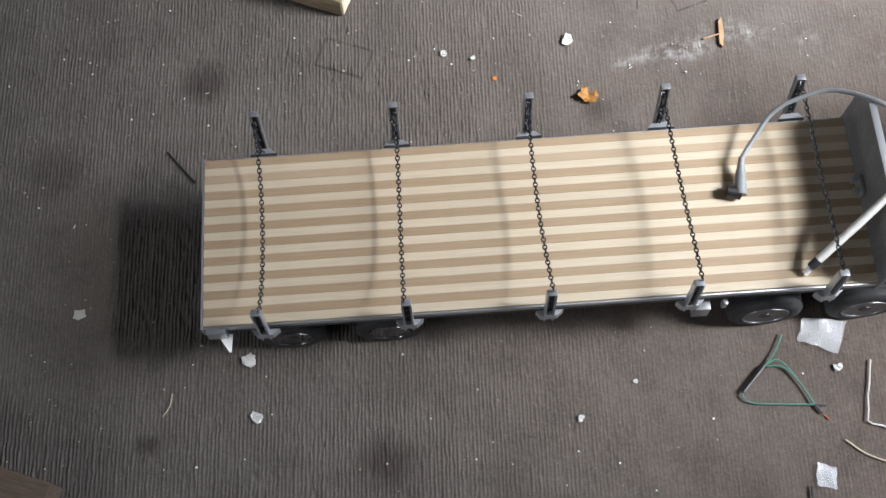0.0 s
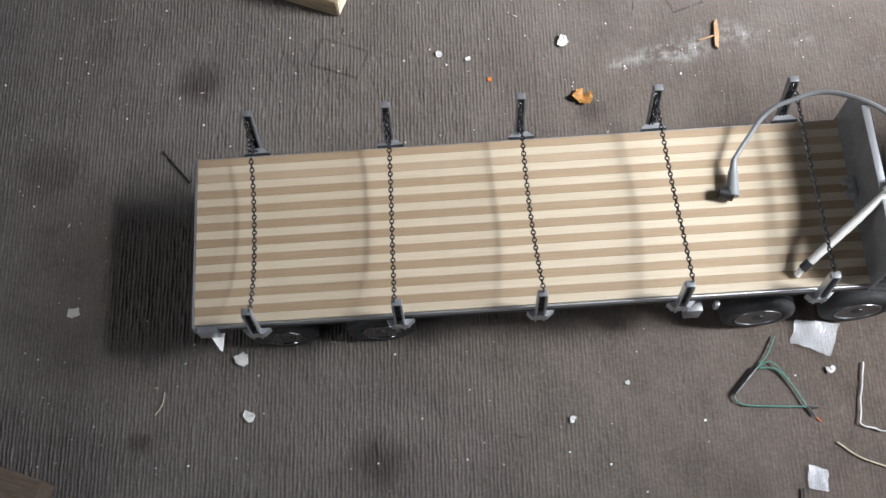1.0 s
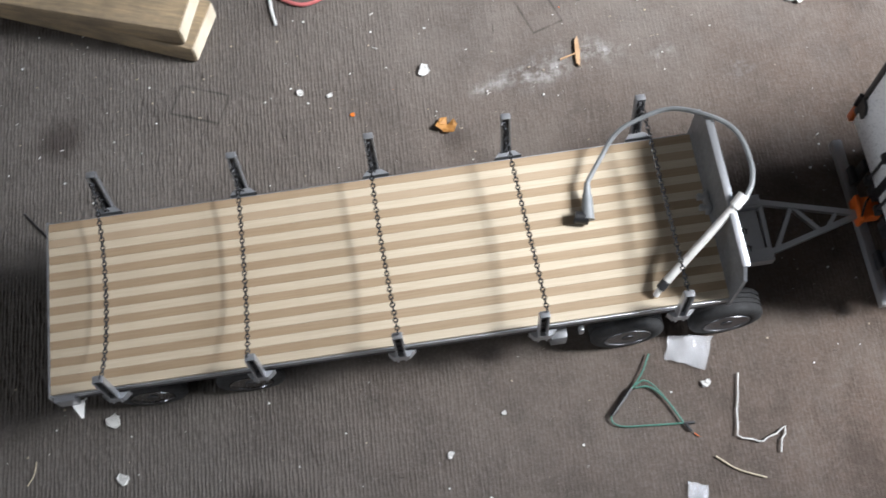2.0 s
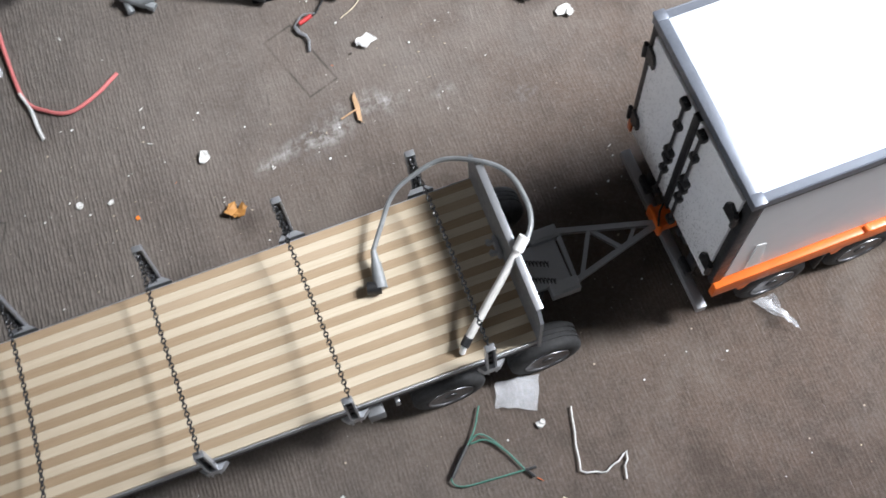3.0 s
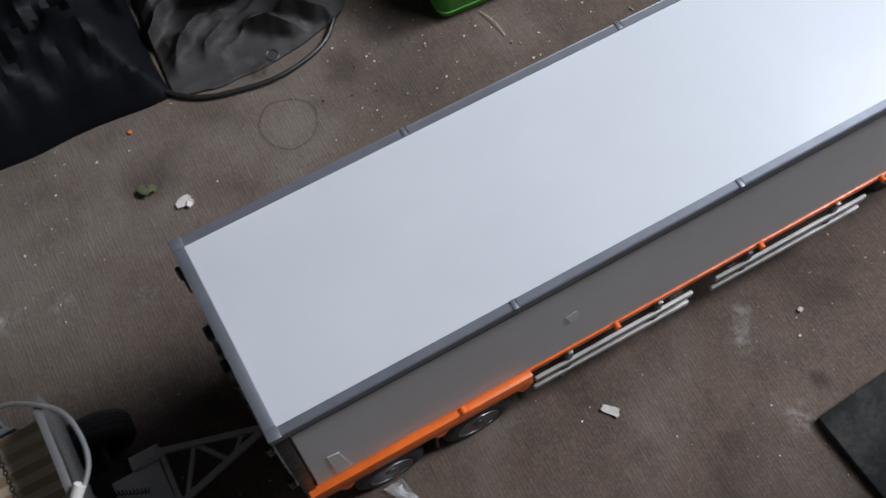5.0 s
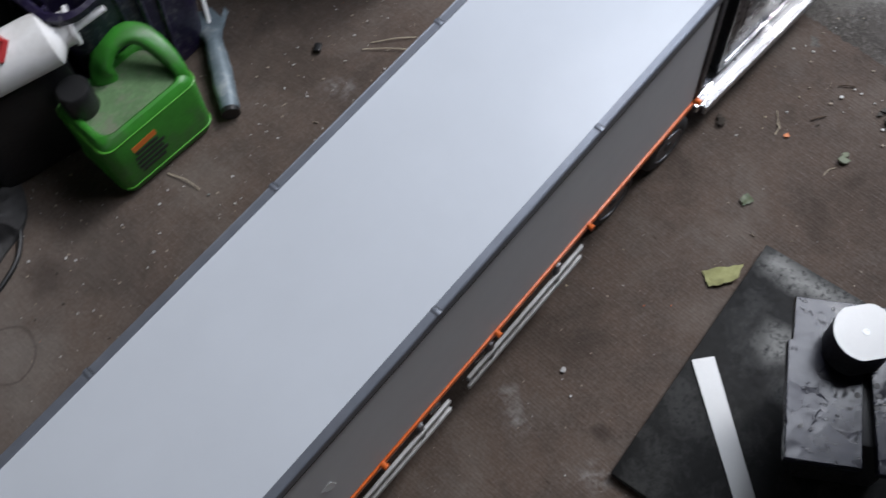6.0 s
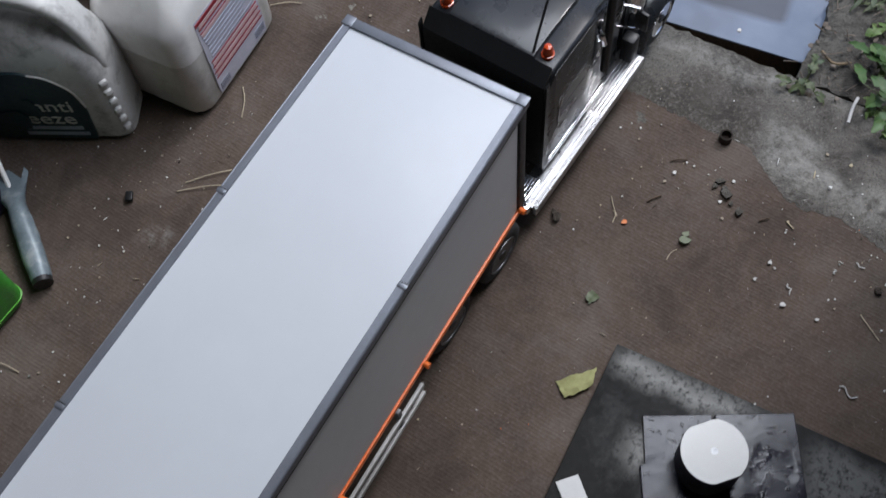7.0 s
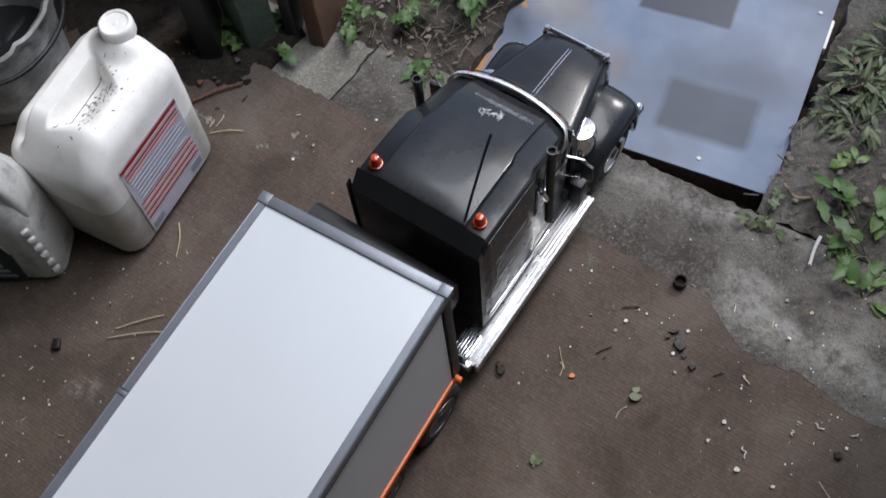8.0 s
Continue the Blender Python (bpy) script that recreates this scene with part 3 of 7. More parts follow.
def tube(bm, pts, r, n=8, taper=None):
    pts = [Vector(p) for p in pts]
    rings = []
    for k, p in enumerate(pts):
        d = pts[min(k + 1, len(pts) - 1)] - pts[max(k - 1, 0)]
        u, w = frame_of(d)
        rings.append(ring_of(p, u, w, r if taper is None else r * taper[k], n))
    return skin(bm, rings)


def curve_pts(ctrl, n=8):
    """Points of a smooth curve through control points."""
    c = [Vector(p) for p in ctrl]
    c = [c[0] * 2 - c[1]] + c + [c[-1] * 2 - c[-2]]
    out = []
    for k in range(1, len(c) - 2):
        for j in range(n):
            s = j / n
            out.append(0.5 * ((2 * c[k]) + (c[k + 1] - c[k - 1]) * s + (2 * c[k - 1] - 5 * c[k] + 4 * c[k + 1] - c[k + 2]) * s * s
                              + (3 * c[k] - c[k - 1] - 3 * c[k + 1] + c[k + 2]) * s ** 3))
    return out + [c[-2]]


def prism(bm, outline, lo, hi, axis="z"):
    """An outline of 2D points pulled along an axis from lo to hi."""
    put = {"z": lambda a, b, h: (a, b, h), "x": lambda a, b, h: (h, a, b), "y": lambda a, b, h: (a, h, b)}[axis]
    return skin(bm, [[Vector(put(a, b, lo)) for a, b in outline], [Vector(put(a, b, hi)) for a, b in outline]])


def lathe(bm, profile, c, axis="z", n=32, loop=False):
    """A profile of (radius, height) turned round an axis through c."""
    c = Vector(c)
    u, w, d = {"z": (Vector((1, 0, 0)), Vector((0, 1, 0)), Vector((0, 0, 1))), "y": (Vector((1, 0, 0)), Vector((0, 0, 1)), Vector((0, 1, 0))),
               "x": (Vector((0, 1, 0)), Vector((0, 0, 1)), Vector((1, 0, 0)))}[axis]
    return skin(bm, [ring_of(c + d * h, u, w, max(r, 1e-5), n) for r, h in profile], loop=loop)


def rounded(hx, hy, r, n=4):
    """The outline of a rounded oblong."""
    out = []
    for k, (sx, sy) in enumerate(((1, 1), (-1, 1), (-1, -1), (1, -1))):
        for j in range(n + 1):
            a = math.pi / 2 * (k + j / n)
            out.append((sx * (hx - r) + r * math.cos(a), sy * (hy - r) + r * math.sin(a)))
    return out


def loft(bm, sections):
    """A body through rounded oblongs (z, cx, cy, hx, hy, r)."""
    return skin(bm, [[Vector((cx + x, cy + y, z)) for x, y in rounded(hx, hy, r)] for z, cx, cy, hx, hy, r in sections])


def flake(bm, x, y, z, size, thick, rnd, n=7, bend=0.3):
    """A small irregular scrap with some curl."""
    turn = rnd.uniform(0, 6.3)
    top = []
    for k in range(n):
        a, r = 2 * math.pi * k / n, size * rnd.uniform(0.55, 1.1)
        dx, dy = r * math.cos(a) * rnd.uniform(0.7, 1.0), r * math.sin(a)
        top.append(Vector((x + dx * math.cos(turn) - dy * math.sin(turn), y + dx * math.sin(turn) + dy * math.cos(turn), z + thick + abs(rnd.gauss(0, 1)) * size * bend * 0.3)))
    return skin(bm, [[p - Vector((0, 0, thick)) for p in top], top])


def crumpled(bm, outline, z, rnd, cells=10, height=0.004, thick=0.0005):
    """A thin scrap with the given outline corners (four), crumpled."""
    a, b, c, d = [Vector((*p, 0)) for p in outline]
    grid = []
    for i in range(cells + 1):
        row = []
        for j in range(cells + 1):
            u, v = i / cells, j / cells
            p = (a * (1 - u) + b * u) * (1 - v) + (d * (1 - u) + c * u) * v
            h = noise.noise(Vector((p.x * 60, p.y * 60, 3.1 + z))) * height + noise.noise(Vector((p.x * 160, p.y * 160, 7))) * height * 0.5
            row.append(p + Vector((rnd.gauss(0, 0.0006), rnd.gauss(0, 0.0006), z + height * 0.8 + h)))
        grid.append(row)
    vt = [[bm.verts.new(p) for p in r] for r in grid]
    vb = [[bm.verts.new(p - Vector((0, 0, thick))) for p in r] for r in grid]
    for i in range(cells):
        for j in range(cells):
            bm.faces.new((vt[i][j], vt[i + 1][j], vt[i + 1][j + 1], vt[i][j + 1]))
            bm.faces.new((vb[i][j], vb[i][j + 1], vb[i + 1][j + 1], vb[i + 1][j]))
    for i in range(cells):
        for q in (0, cells):
            bm.faces.new((vt[i][q], vt[i + 1][q], vb[i + 1][q], vb[i][q]))
            bm.faces.new((vt[q][i], vt[q][i + 1], vb[q][i + 1], vb[q][i]))
    return bm


def lettering(name, text, size, material, parent, m, depth=0.0003):
    """Raised letters of the built-in font as a mesh part."""
    cu = bpy.data.curves.new(name, "FONT")
    cu.body, cu.size, cu.extrude = text, size, depth
    tmp = new("letters", cu)
    me = bpy.data.meshes.new_from_object(tmp.evaluated_get(bpy.context.evaluated_depsgraph_get()))
    bpy.data.objects.remove(tmp)
    me.materials.clear()
    me.materials.append(material)
    me.transform(m)
    me.transform(Matrix.Translation(-OFF[parent.name]))
    ob = new(name, me)
    ob.parent = parent
    OFF[ob.name] = OFF[parent.name]
    return ob


RND = random.Random(7)

# ---- the garage and the ground ----
TILT = radians(2.1)                   # the carpet's ribs lean by this from the y axis


def carpet_mesh():
    """A sheet of ribs, 4.3 mm apart, each a little wavy."""
    pitch, per = 0.0043, 4
    xs = np.arange(-1.28, 1.165, pitch / per)
    ys = np.arange(-0.58, 0.80, 0.0044)
    rng = np.random.default_rng(3)
    wave = rng.normal(0, 0.00062, (len(ys), len(xs) // per + 2))
    lift = rng.normal(0, 0.00052, wave.shape)
    for _ in range(1):
        wave[1:-1] = (wave[:-2] + 2 * wave[1:-1] + wave[2:]) / 4
    k = np.arange(len(xs))
    worn = np.clip(1 - (xs + 0.66) / 0.36, 0.24, 1.0)          # ribs lowered towards the door to look as faint as the camera sees them
    prof = np.array([0.0, 0.0009, 0.0012, 0.0009])[k % per] * worn
    X = xs[None, :] + wave[:, k // per]
    Z = prof[None, :] * (1 + lift[:, k // per] / 0.0009) + rng.normal(0, 0.00012, (len(ys), len(xs))) - 0.0014
    # the free edge by the door is frayed
    edge = 1.163 + 0.0025 * np.sin(ys * 9) - 0.040 * np.clip((-ys - 0.13) / 0.09, 0, 1) + 0.007 * np.sin(ys * 41) * (ys < -0.1) + rng.normal(0, 0.0016, len(ys))
    X = np.minimum(X, edge[:, None])
    Y = np.repeat(ys[:, None], len(xs), 1)
    c, s = math.cos(-TILT), math.sin(-TILT)
    co = np.stack([X * c - Y * s, X * s + Y * c, Z], -1).reshape(-1, 3)
    nx, ny = len(xs), len(ys)
    i = (np.arange(ny - 1)[:, None] * nx + np.arange(nx - 1)[None, :]).ravel()
    quads = np.stack([i, i + 1, i + nx + 1, i + nx], -1)
    me = bpy.data.meshes.new("carpet")
    me.from_pydata(co.tolist(), [], quads.tolist())
    me.materials.append(CARPET)
    me.polygons.foreach_set("use_smooth", [True] * len(me.polygons))
    return me


floor = new("floor", carpet_mesh())
tagged(floor, "dirty grey-brown ribbed carpet on the garage floor", "floor", kind="structure")

base_bm = M()
box(base_bm, (-1.05, -0.35, -0.056), (4.2, 4.3, 0.1))
single("floor_base", base_bm, CARPET, "plain brown floor under and round the carpet", "floor", kind="structure", smooth=False)


def jag(x):
    """How far a broken edge strays sideways."""
    return 0.010 * noise.noise(Vector((x * 26, 3.3, 0))) + 0.004 * noise.noise(Vector((x * 90, 7.1, 0)))


def rough_slab(outline, z, thick, cell, amp, seed):
    """A worn slab over an oblong (x0, x1, y0, y1) whose surface falls by z(x, y)."""
    x0, x1, y0, y1 = outline
    nx, ny = int((x1 - x0) / cell) + 1, int((y1 - y0) / cell) + 1
    bm = M()
    top = [[bm.verts.new((x0 + (x1 - x0) * i / nx + (noise.noise(Vector((j * 0.6, seed, 1))) * 0.006 if i in (0, nx) else 0),
                          y0 + (y1 - y0) * j / ny + (jag(x0 + (x1 - x0) * i / nx) if j in (0, ny) else 0),
                          z(x0 + (x1 - x0) * i / nx, y0 + (y1 - y0) * j / ny) + noise.noise(Vector((i * cell * 30, j * cell * 30, seed))) * amp
                          + noise.noise(Vector((i * cell * 90, j * cell * 90, seed))) * amp * 0.5)) for j in range(ny + 1)] for i in range(nx + 1)]
    for i in range(nx):
        for j in range(ny):
            bm.faces.new((top[i][j], top[i + 1][j], top[i + 1][j + 1], top[i][j + 1]))
    rim = [top[i][0] for i in range(nx + 1)] + [top[nx][j] for j in range(1, ny + 1)] + [top[i][ny] for i in range(nx - 1, -1, -1)] + [top[0][j] for j in range(ny - 1, 0, -1)]
    low = [bm.verts.new((v.co.x, v.co.y, v.co.z - thick)) for v in rim]
    for k in range(len(rim)):
        bm.faces.new((rim[k], rim[(k + 1) % len(rim)], low[(k + 1) % len(rim)], low[k]))
    return bm


def fall(x, y):
    return -0.003 - 0.17 * max(0.0, x - 1.16)


single("threshold", rough_slab((1.06, 1.298, -0.62, 0.3675), fall, 0.12, 0.008, 0.0025, 1.0), CONCRETE, "worn grey concrete threshold of the garage", "threshold", kind="structure")
single("threshold_corner", rough_slab((1.06, 1.285, 0.371, 0.55), fall, 0.12, 0.008, 0.003, 4.0), LIT_MOSSY, "cracked-off corner of the concrete threshold", "threshold", kind="structure")
single("paving", rough_slab((1.302, 1.52, -0.75, -0.178), lambda x, y: -0.028 - 0.03 * (x - 1.3), 0.1, 0.009, 0.0025, 2.0), SLAB, "weathered grey paving slab with soil in the joints", "paving", kind="structure")
single("paving_far", rough_slab((1.528, 1.95, -0.75, -0.165), lambda x, y: -0.034, 0.1, 0.01, 0.0025, 3.0), SLAB, "weathered grey paving slab beyond the first", "paving", kind="structure")
single("soil", rough_slab((1.285, 1.75, 0.24, 0.9), lambda x, y: -0.03 + 0.012 * noise.noise(Vector((x * 20, y * 20, 3))), 0.08, 0.008, 0.009, 5.0), SOIL, "dark soil with dead leaves beside the threshold", "soil", kind="structure")
ground_bm = M()
box(ground_bm, (0, 0, -0.155), (1200, 1200, 0.1))
single("ground", ground_bm, SOIL, "dark bare earth outside the garage", "ground", kind="structure", smooth=False)

# front walls and lintel stand out of view, edges set to cut the sun
for nm, c, s in (("wall_back_low", (-3.1, -0.35, 0.35), (0.15, 4.3, 0.9)), ("wall_back_high", (-3.1, -0.35, 1.95), (0.15, 4.3, 1.1)), ("wall_back_right", (-3.1, -2.2, 1.1), (0.15, 0.6, 0.6)), ("wall_back_left", (-3.1, 0.55, 1.1), (0.15, 2.5, 0.6)),
                 ("wall_left", (-0.9, 1.85, 1.2), (4.25, 0.15, 2.6)), ("wall_right", (-0.9, -2.45, 1.2), (4.25, 0.15, 2.6)),
                 ("wall_front_left", (1.30, 1.20, 1.2), (0.12, 1.15, 2.6)), ("wall_front_right", (1.30, -1.40, 1.2), (0.12, 1.96, 2.6)), ("wall_lintel", (1.30, 0.1025, 2.46), (0.12, 1.045, 0.08))):
    b = M()
    box(b, c, s)
    single(nm, b, PLASTER, "plain grey plastered garage wall", "wall", kind="structure", smooth=False)
# made-up window, out of view, cut into the wall round the fill lamp
win = thing("fill_window_1", (-3.1, -1.3, 0.8), "made-up window in the unseen back wall, set round the fill lamp", "window")
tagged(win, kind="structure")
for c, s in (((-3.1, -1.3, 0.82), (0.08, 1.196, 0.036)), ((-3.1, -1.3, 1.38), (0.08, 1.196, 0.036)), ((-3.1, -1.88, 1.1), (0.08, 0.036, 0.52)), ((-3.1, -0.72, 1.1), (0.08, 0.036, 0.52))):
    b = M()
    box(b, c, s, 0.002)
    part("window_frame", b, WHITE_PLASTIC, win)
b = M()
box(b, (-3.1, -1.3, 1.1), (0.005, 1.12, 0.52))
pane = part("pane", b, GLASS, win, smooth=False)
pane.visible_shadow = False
ceil_bm = M()
box(ceil_bm, (-0.9, -0.35, 2.56), (4.55, 4.4, 0.1))
single("ceiling", ceil_bm, CEILING, "plain board ceiling of the garage", "ceiling", kind="structure", smooth=False)


# ---- wheels ----
def wheel(parent, x, y, r, width, side, tyre_mat, rim_mat, holes=8, deep=0.35):
    """A road wheel whose outer face lies at y; side is -1 or 1, the way it faces. wheel > tyre, rim."""
    hub = lathe(M(), [(0.0, 0), (r * 0.16, 0), (r * 0.18, -0.003 * 1), (r * 0.18, -0.012), (0.0, -0.012)], (0, 0, 0), "y", 14)
    w = width
    tp = [(r * 0.60, -0.0015), (r * 0.66, 0.0), (r * 0.86, -0.0008), (r * 0.95, -w * 0.07), (r, -w * 0.16)]
    for g in (0.33, 0.5, 0.67):
        tp += [(r, -w * (g - 0.045)), (r * 0.965, -w * (g - 0.035)), (r * 0.965, -w * (g + 0.035)), (r, -w * (g + 0.045))]
    tp += [(r, -w * 0.84), (r * 0.95, -w * 0.93), (r * 0.86, -w), (r * 0.60, -w)]
    rp = [(r * 0.63, -0.001), (r * 0.62, 0.0006), (r * 0.585, 0.0), (r * 0.55, -w * 0.12), (r * 0.50, -w * deep), (r * 0.30, -w * deep * 0.85), (r * 0.27, -w * deep * 0.5), (r * 0.12, -w * deep * 0.4), (0.0, -w * deep * 0.35)]
    tyre, rim = lathe(M(), tp, (0, 0, 0), "y", 36, loop=True), lathe(M(), rp, (0, 0, 0), "y", 32)
    nuts = M()
    for k in range(holes):
        a = 2 * math.pi * k / holes
        cyl(nuts, (math.cos(a) * r * 0.40, -w * deep * 0.95, math.sin(a) * r * 0.40), (math.cos(a) * r * 0.40, -w * deep * 0.72, math.sin(a) * r * 0.40), r * 0.045, n=6)
    flip = Matrix.Diagonal((1, -1, 1, 1)) if side < 0 else Matrix.Identity(4)
    for b in (hub, tyre, rim, nuts):
        bmesh.ops.transform(b, matrix=Matrix.Translation((x, y, r)) @ flip, verts=b.verts)
    hub_ob = part("wheel", hub, DARK_STEEL, parent)
    part("tyre", tyre, tyre_mat, hub_ob)
    part("rim", rim, rim_mat, hub_ob)
    part("wheel_nuts", nuts, DARK_STEEL, hub_ob)
    return hub_ob


# ---- flatbed drawbar trailer ----
DZ = 0.125                                     # top of its deck
FX0, FX1, FY0, FY1 = -0.868, -0.183, 0.0125, 0.1975
flat = thing("flatbed_trailer", ((FX0 + FX1) / 2, (FY0 + FY1) / 2, 0), "model flatbed trailer with striped wooden deck and grey steel frame", "model trailer", turn=-0.42)
strips = 20
sw = (FY1 - FY0) / strips
strip_bm = M()
box(strip_bm, (0, 0, 0), (FX1 - FX0, sw - 0.0001, 0.005), 0.00018, seg=1)
strip_me = {k: put_mesh("deck_strip", strip_bm.copy(), mt, False) for k, mt in ((0, ASH), (1, OAK), (2, PALE_OAK))}
strip_bm.free()
for k in range(strips):
    o = new("deck_strip", strip_me[2 if k == 17 else k % 2])
    o.parent = flat
    o.location = Vector(((FX0 + FX1) / 2, FY0 + sw * (k + 0.5), DZ - 0.0025 + RND.uniform(-0.00015, 0.00015))) - OFF[flat.name]
for y, s in ((FY0, -1), (FY1, 1)):
    b = M()
    box(b, ((FX0 + FX1) / 2, y + s * 0.0012, DZ - 0.0062), (FX1 - FX0 + 0.004, 0.0020, 0.0075), 0.0004)
    rail = part("side_rail", b, PALE_METAL, flat, "pale metal edge rail")
    b = M()
    box(b, ((FX0 + FX1) / 2, y + s * 0.0006, DZ - 0.0130), (FX1 - FX0 + 0.002, 0.0030, 0.0056))
    part("lower_edge", b, DARK_STEEL, rail)
b = M()
box(b, (FX0 - 0.0014, (FY0 + FY1) / 2, DZ - 0.0095), (0.0024, FY1 - FY0 + 0.006, 0.018), 0.0004)
part("rear_crossbar", b, PALE_METAL, flat)
for y in (0.075, 0.135):
    b = M()
    box(b, ((FX0 + FX1) / 2, y, DZ - 0.024), (FX1 - FX0 - 0.02, 0.010, 0.034), 0.001)
    part("chassis_beam", b, DARK_STEEL, flat)
b = M()
for k in range(9):
    box(b, (FX0 + 0.05 + k * 0.072, 0.105, DZ - 0.012), (0.006, 0.168, 0.012))
part("cross_members", b, DARK_STEEL, flat)
# headboard with cut-off upper corners, and its bolted latch
out = [(FY0 - 0.004, DZ - 0.016), (FY1 + 0.004, DZ - 0.016), (FY1 + 0.004, DZ + 0.048), (FY1 - 0.020, DZ + 0.070), (FY0 + 0.006, DZ + 0.070), (FY0 - 0.004, DZ + 0.058)]
head = part("headboard", prism(M(), out, FX1, FX1 + 0.0035, "x"), GREY_METAL, flat, "grey steel headboard with folded top edge", smooth=False)
b = M()
box(b, (FX1 + 0.0030, (FY0 + FY1) / 2 - 0.007, DZ + 0.0705), (0.0075, FY1 - FY0 - 0.027, 0.0016), 0.0005)
part("headboard_lip", b, PALE_METAL, head)
b = M()
for dy in (-0.006, 0.006):
    box(b, (FX1 - 0.006, 0.112 + dy, DZ + 0.014), (0.012, 0.0035, 0.008), 0.0006)
    cyl(b, (FX1 - 0.011, 0.112 + dy, DZ + 0.016), (FX1 - 0.011, 0.112 + dy, DZ + 0.021), 0.0026, n=8)
box(b, (FX1 - 0.003, 0.112, DZ + 0.012), (0.004, 0.022, 0.014), 0.0006)
part("latch", b, PALE_METAL, head, "bright bolted latch")


def stake(x, y, side):
    """A folding stake: foot plate, channel-shaped post with holes, cap."""
    b = M()
    out2 = [(-0.013, 0.0), (0.015, 0.0), (0.008, -0.010 * 1), (-0.008, -0.010)]
    prism(b, [(x + px, y + side * (0.004 - py * 0.6)) for px, py in out2], DZ - 0.016, DZ - 0.004)
    foot = part("stake_foot", b, PALE_METAL, flat, smooth=False)
    b = M()
    lean = 0.013 if side > 0 else -0.004
    in_by = 0.0 if side > 0 else -0.004
    y = y + side * in_by
    for dx in (-0.0042, 0.0042):
        skin(b, [[Vector((x + dx + px, y + side * (0.008 + py + lean * q), DZ - 0.018 + 0.066 * q)) for px, py in ((-0.0009, 0), (0.0009, 0), (0.0009, 0.007), (-0.0009, 0.007))] for q in (0, 1)])
    part("stake_post", b, GREY_METAL if side > 0 else PALE_METAL, foot, smooth=False)
    web = 0.0135 if side > 0 else 0.0085
    b = M()
    skin(b, [[Vector((x + px, y + side * (web + py + lean * q), DZ - 0.018 + 0.066 * q)) for px, py in ((-0.0034, 0), (0.0034, 0), (0.0034, 0.0015), (-0.0034, 0.0015))] for q in (0, 1)])
    for q in (0.3, 0.5, 0.7, 0.88):
        cyl(b, (x, y + side * (web - 0.001 + lean * q), DZ - 0.018 + 0.066 * q), (x, y + side * (web + 0.0025 + lean * q), DZ - 0.018 + 0.066 * q), 0.0021, n=8)
    part("stake_web", b, DARK_STEEL, foot, smooth=False)
    b = M()
    box(b, (x, y + side * (0.0112 + lean), DZ + 0.0485), (0.0094, 0.0068, 0.0018), 0.0004)
    part("stake_cap", b, GREY_METAL, foot)


STAKES = [-0.806, -0.662, -0.520, -0.377, -0.236]
for k, x in enumerate(STAKES):
    stake(x - 0.001, FY1 + 0.002, 1)
    stake(x + (0.002 if k else 0.0), FY0 - 0.002, -1)
for x, r in ((-0.790, 0.037), (-0.684, 0.037)):
    for y, s in ((0.019, -1), (0.191, 1)):
        wheel(flat, x, y, r, 0.026, s, RUBBER, SHADED_CHROME, deep=0.5)
    b = M()
    cyl(b, (x, 0.03, r), (x, 0.18, r), 0.006)
    part("axle", b, DARK_STEEL, flat)
for x, r in ((-0.277, 0.040), (-0.169, 0.040)):
    for y, s in ((0.008, -1), (0.202, 1)):
        wheel(flat, x, y, r, 0.030, s, GREY_RUBBER, DULL_RIM, deep=0.2)
    b = M()
    cyl(b, (x, 0.03, r), (x, 0.18, r), 0.006)
    part("axle", b, DARK_STEEL, flat)
b = M()
box(b, (-0.223, 0.105, 0.055), (0.15, 0.07, 0.02), 0.002)
cyl(b, (-0.223, 0.105, 0.06), (-0.223, 0.105, 0.085), 0.04, n=24)
part("dolly_frame", b, DARK_STEEL, flat)
b = M()
box(b, (-0.355, 0.014, 0.078), (0.017, 0.018, 0.024), 0.001)
part("tool_box", b, GREY_METAL, flat, "small grey box under the deck")
b = M()
box(b, (-0.331, 0.012, 0.085), (0.005, 0.006, 0.014), 0.0008)
part("bracket", b, PALE_METAL, flat)
b = M()
prism(b, [(-0.858, 0.010), (-0.842, 0.010), (-0.8435, -0.009), (-0.8455, -0.009)], 0.100, 0.1015)
part("marker_flag", b, WHITE_PLASTIC, flat, "white corner marker", smooth=False)
b = M()
box(b, (FX0 + 0.012, FY0 - 0.004, DZ - 0.014), (0.02, 0.006, 0.02), 0.0006)
part("corner_bracket", b, PALE_METAL, flat)
# drawbar: cross plate and triangular truss to the hitch
HZ = 0.070
b = M()
box(b, (-0.142, 0.099, HZ - 0.004), (0.052, 0.050, 0.006), 0.001)
for y in (0.130, 0.068):
    box(b, (-0.127, y, HZ - 0.0005), (0.032, 0.015, 0.014), 0.0012)
    box(b, (-0.127, y, HZ + 0.0072), (0.026, 0.010, 0.0016), 0.0005)
plate = part("drawbar_plate", b, PALE_METAL, flat, smooth=False)


def bar(bm, a, c, w=0.006, h=0.006):
    a, c = Vector(a), Vector(c)
    d = (c - a).normalized()
    u = Vector((-d.y, d.x, 0)).normalized() * w / 2
    z = Vector((0, 0, h / 2))
    return skin(bm, [[p + u + z, p - u + z, p - u - z, p + u - z] for p in (a, c)])


apex = (-0.006, 0.100, HZ)
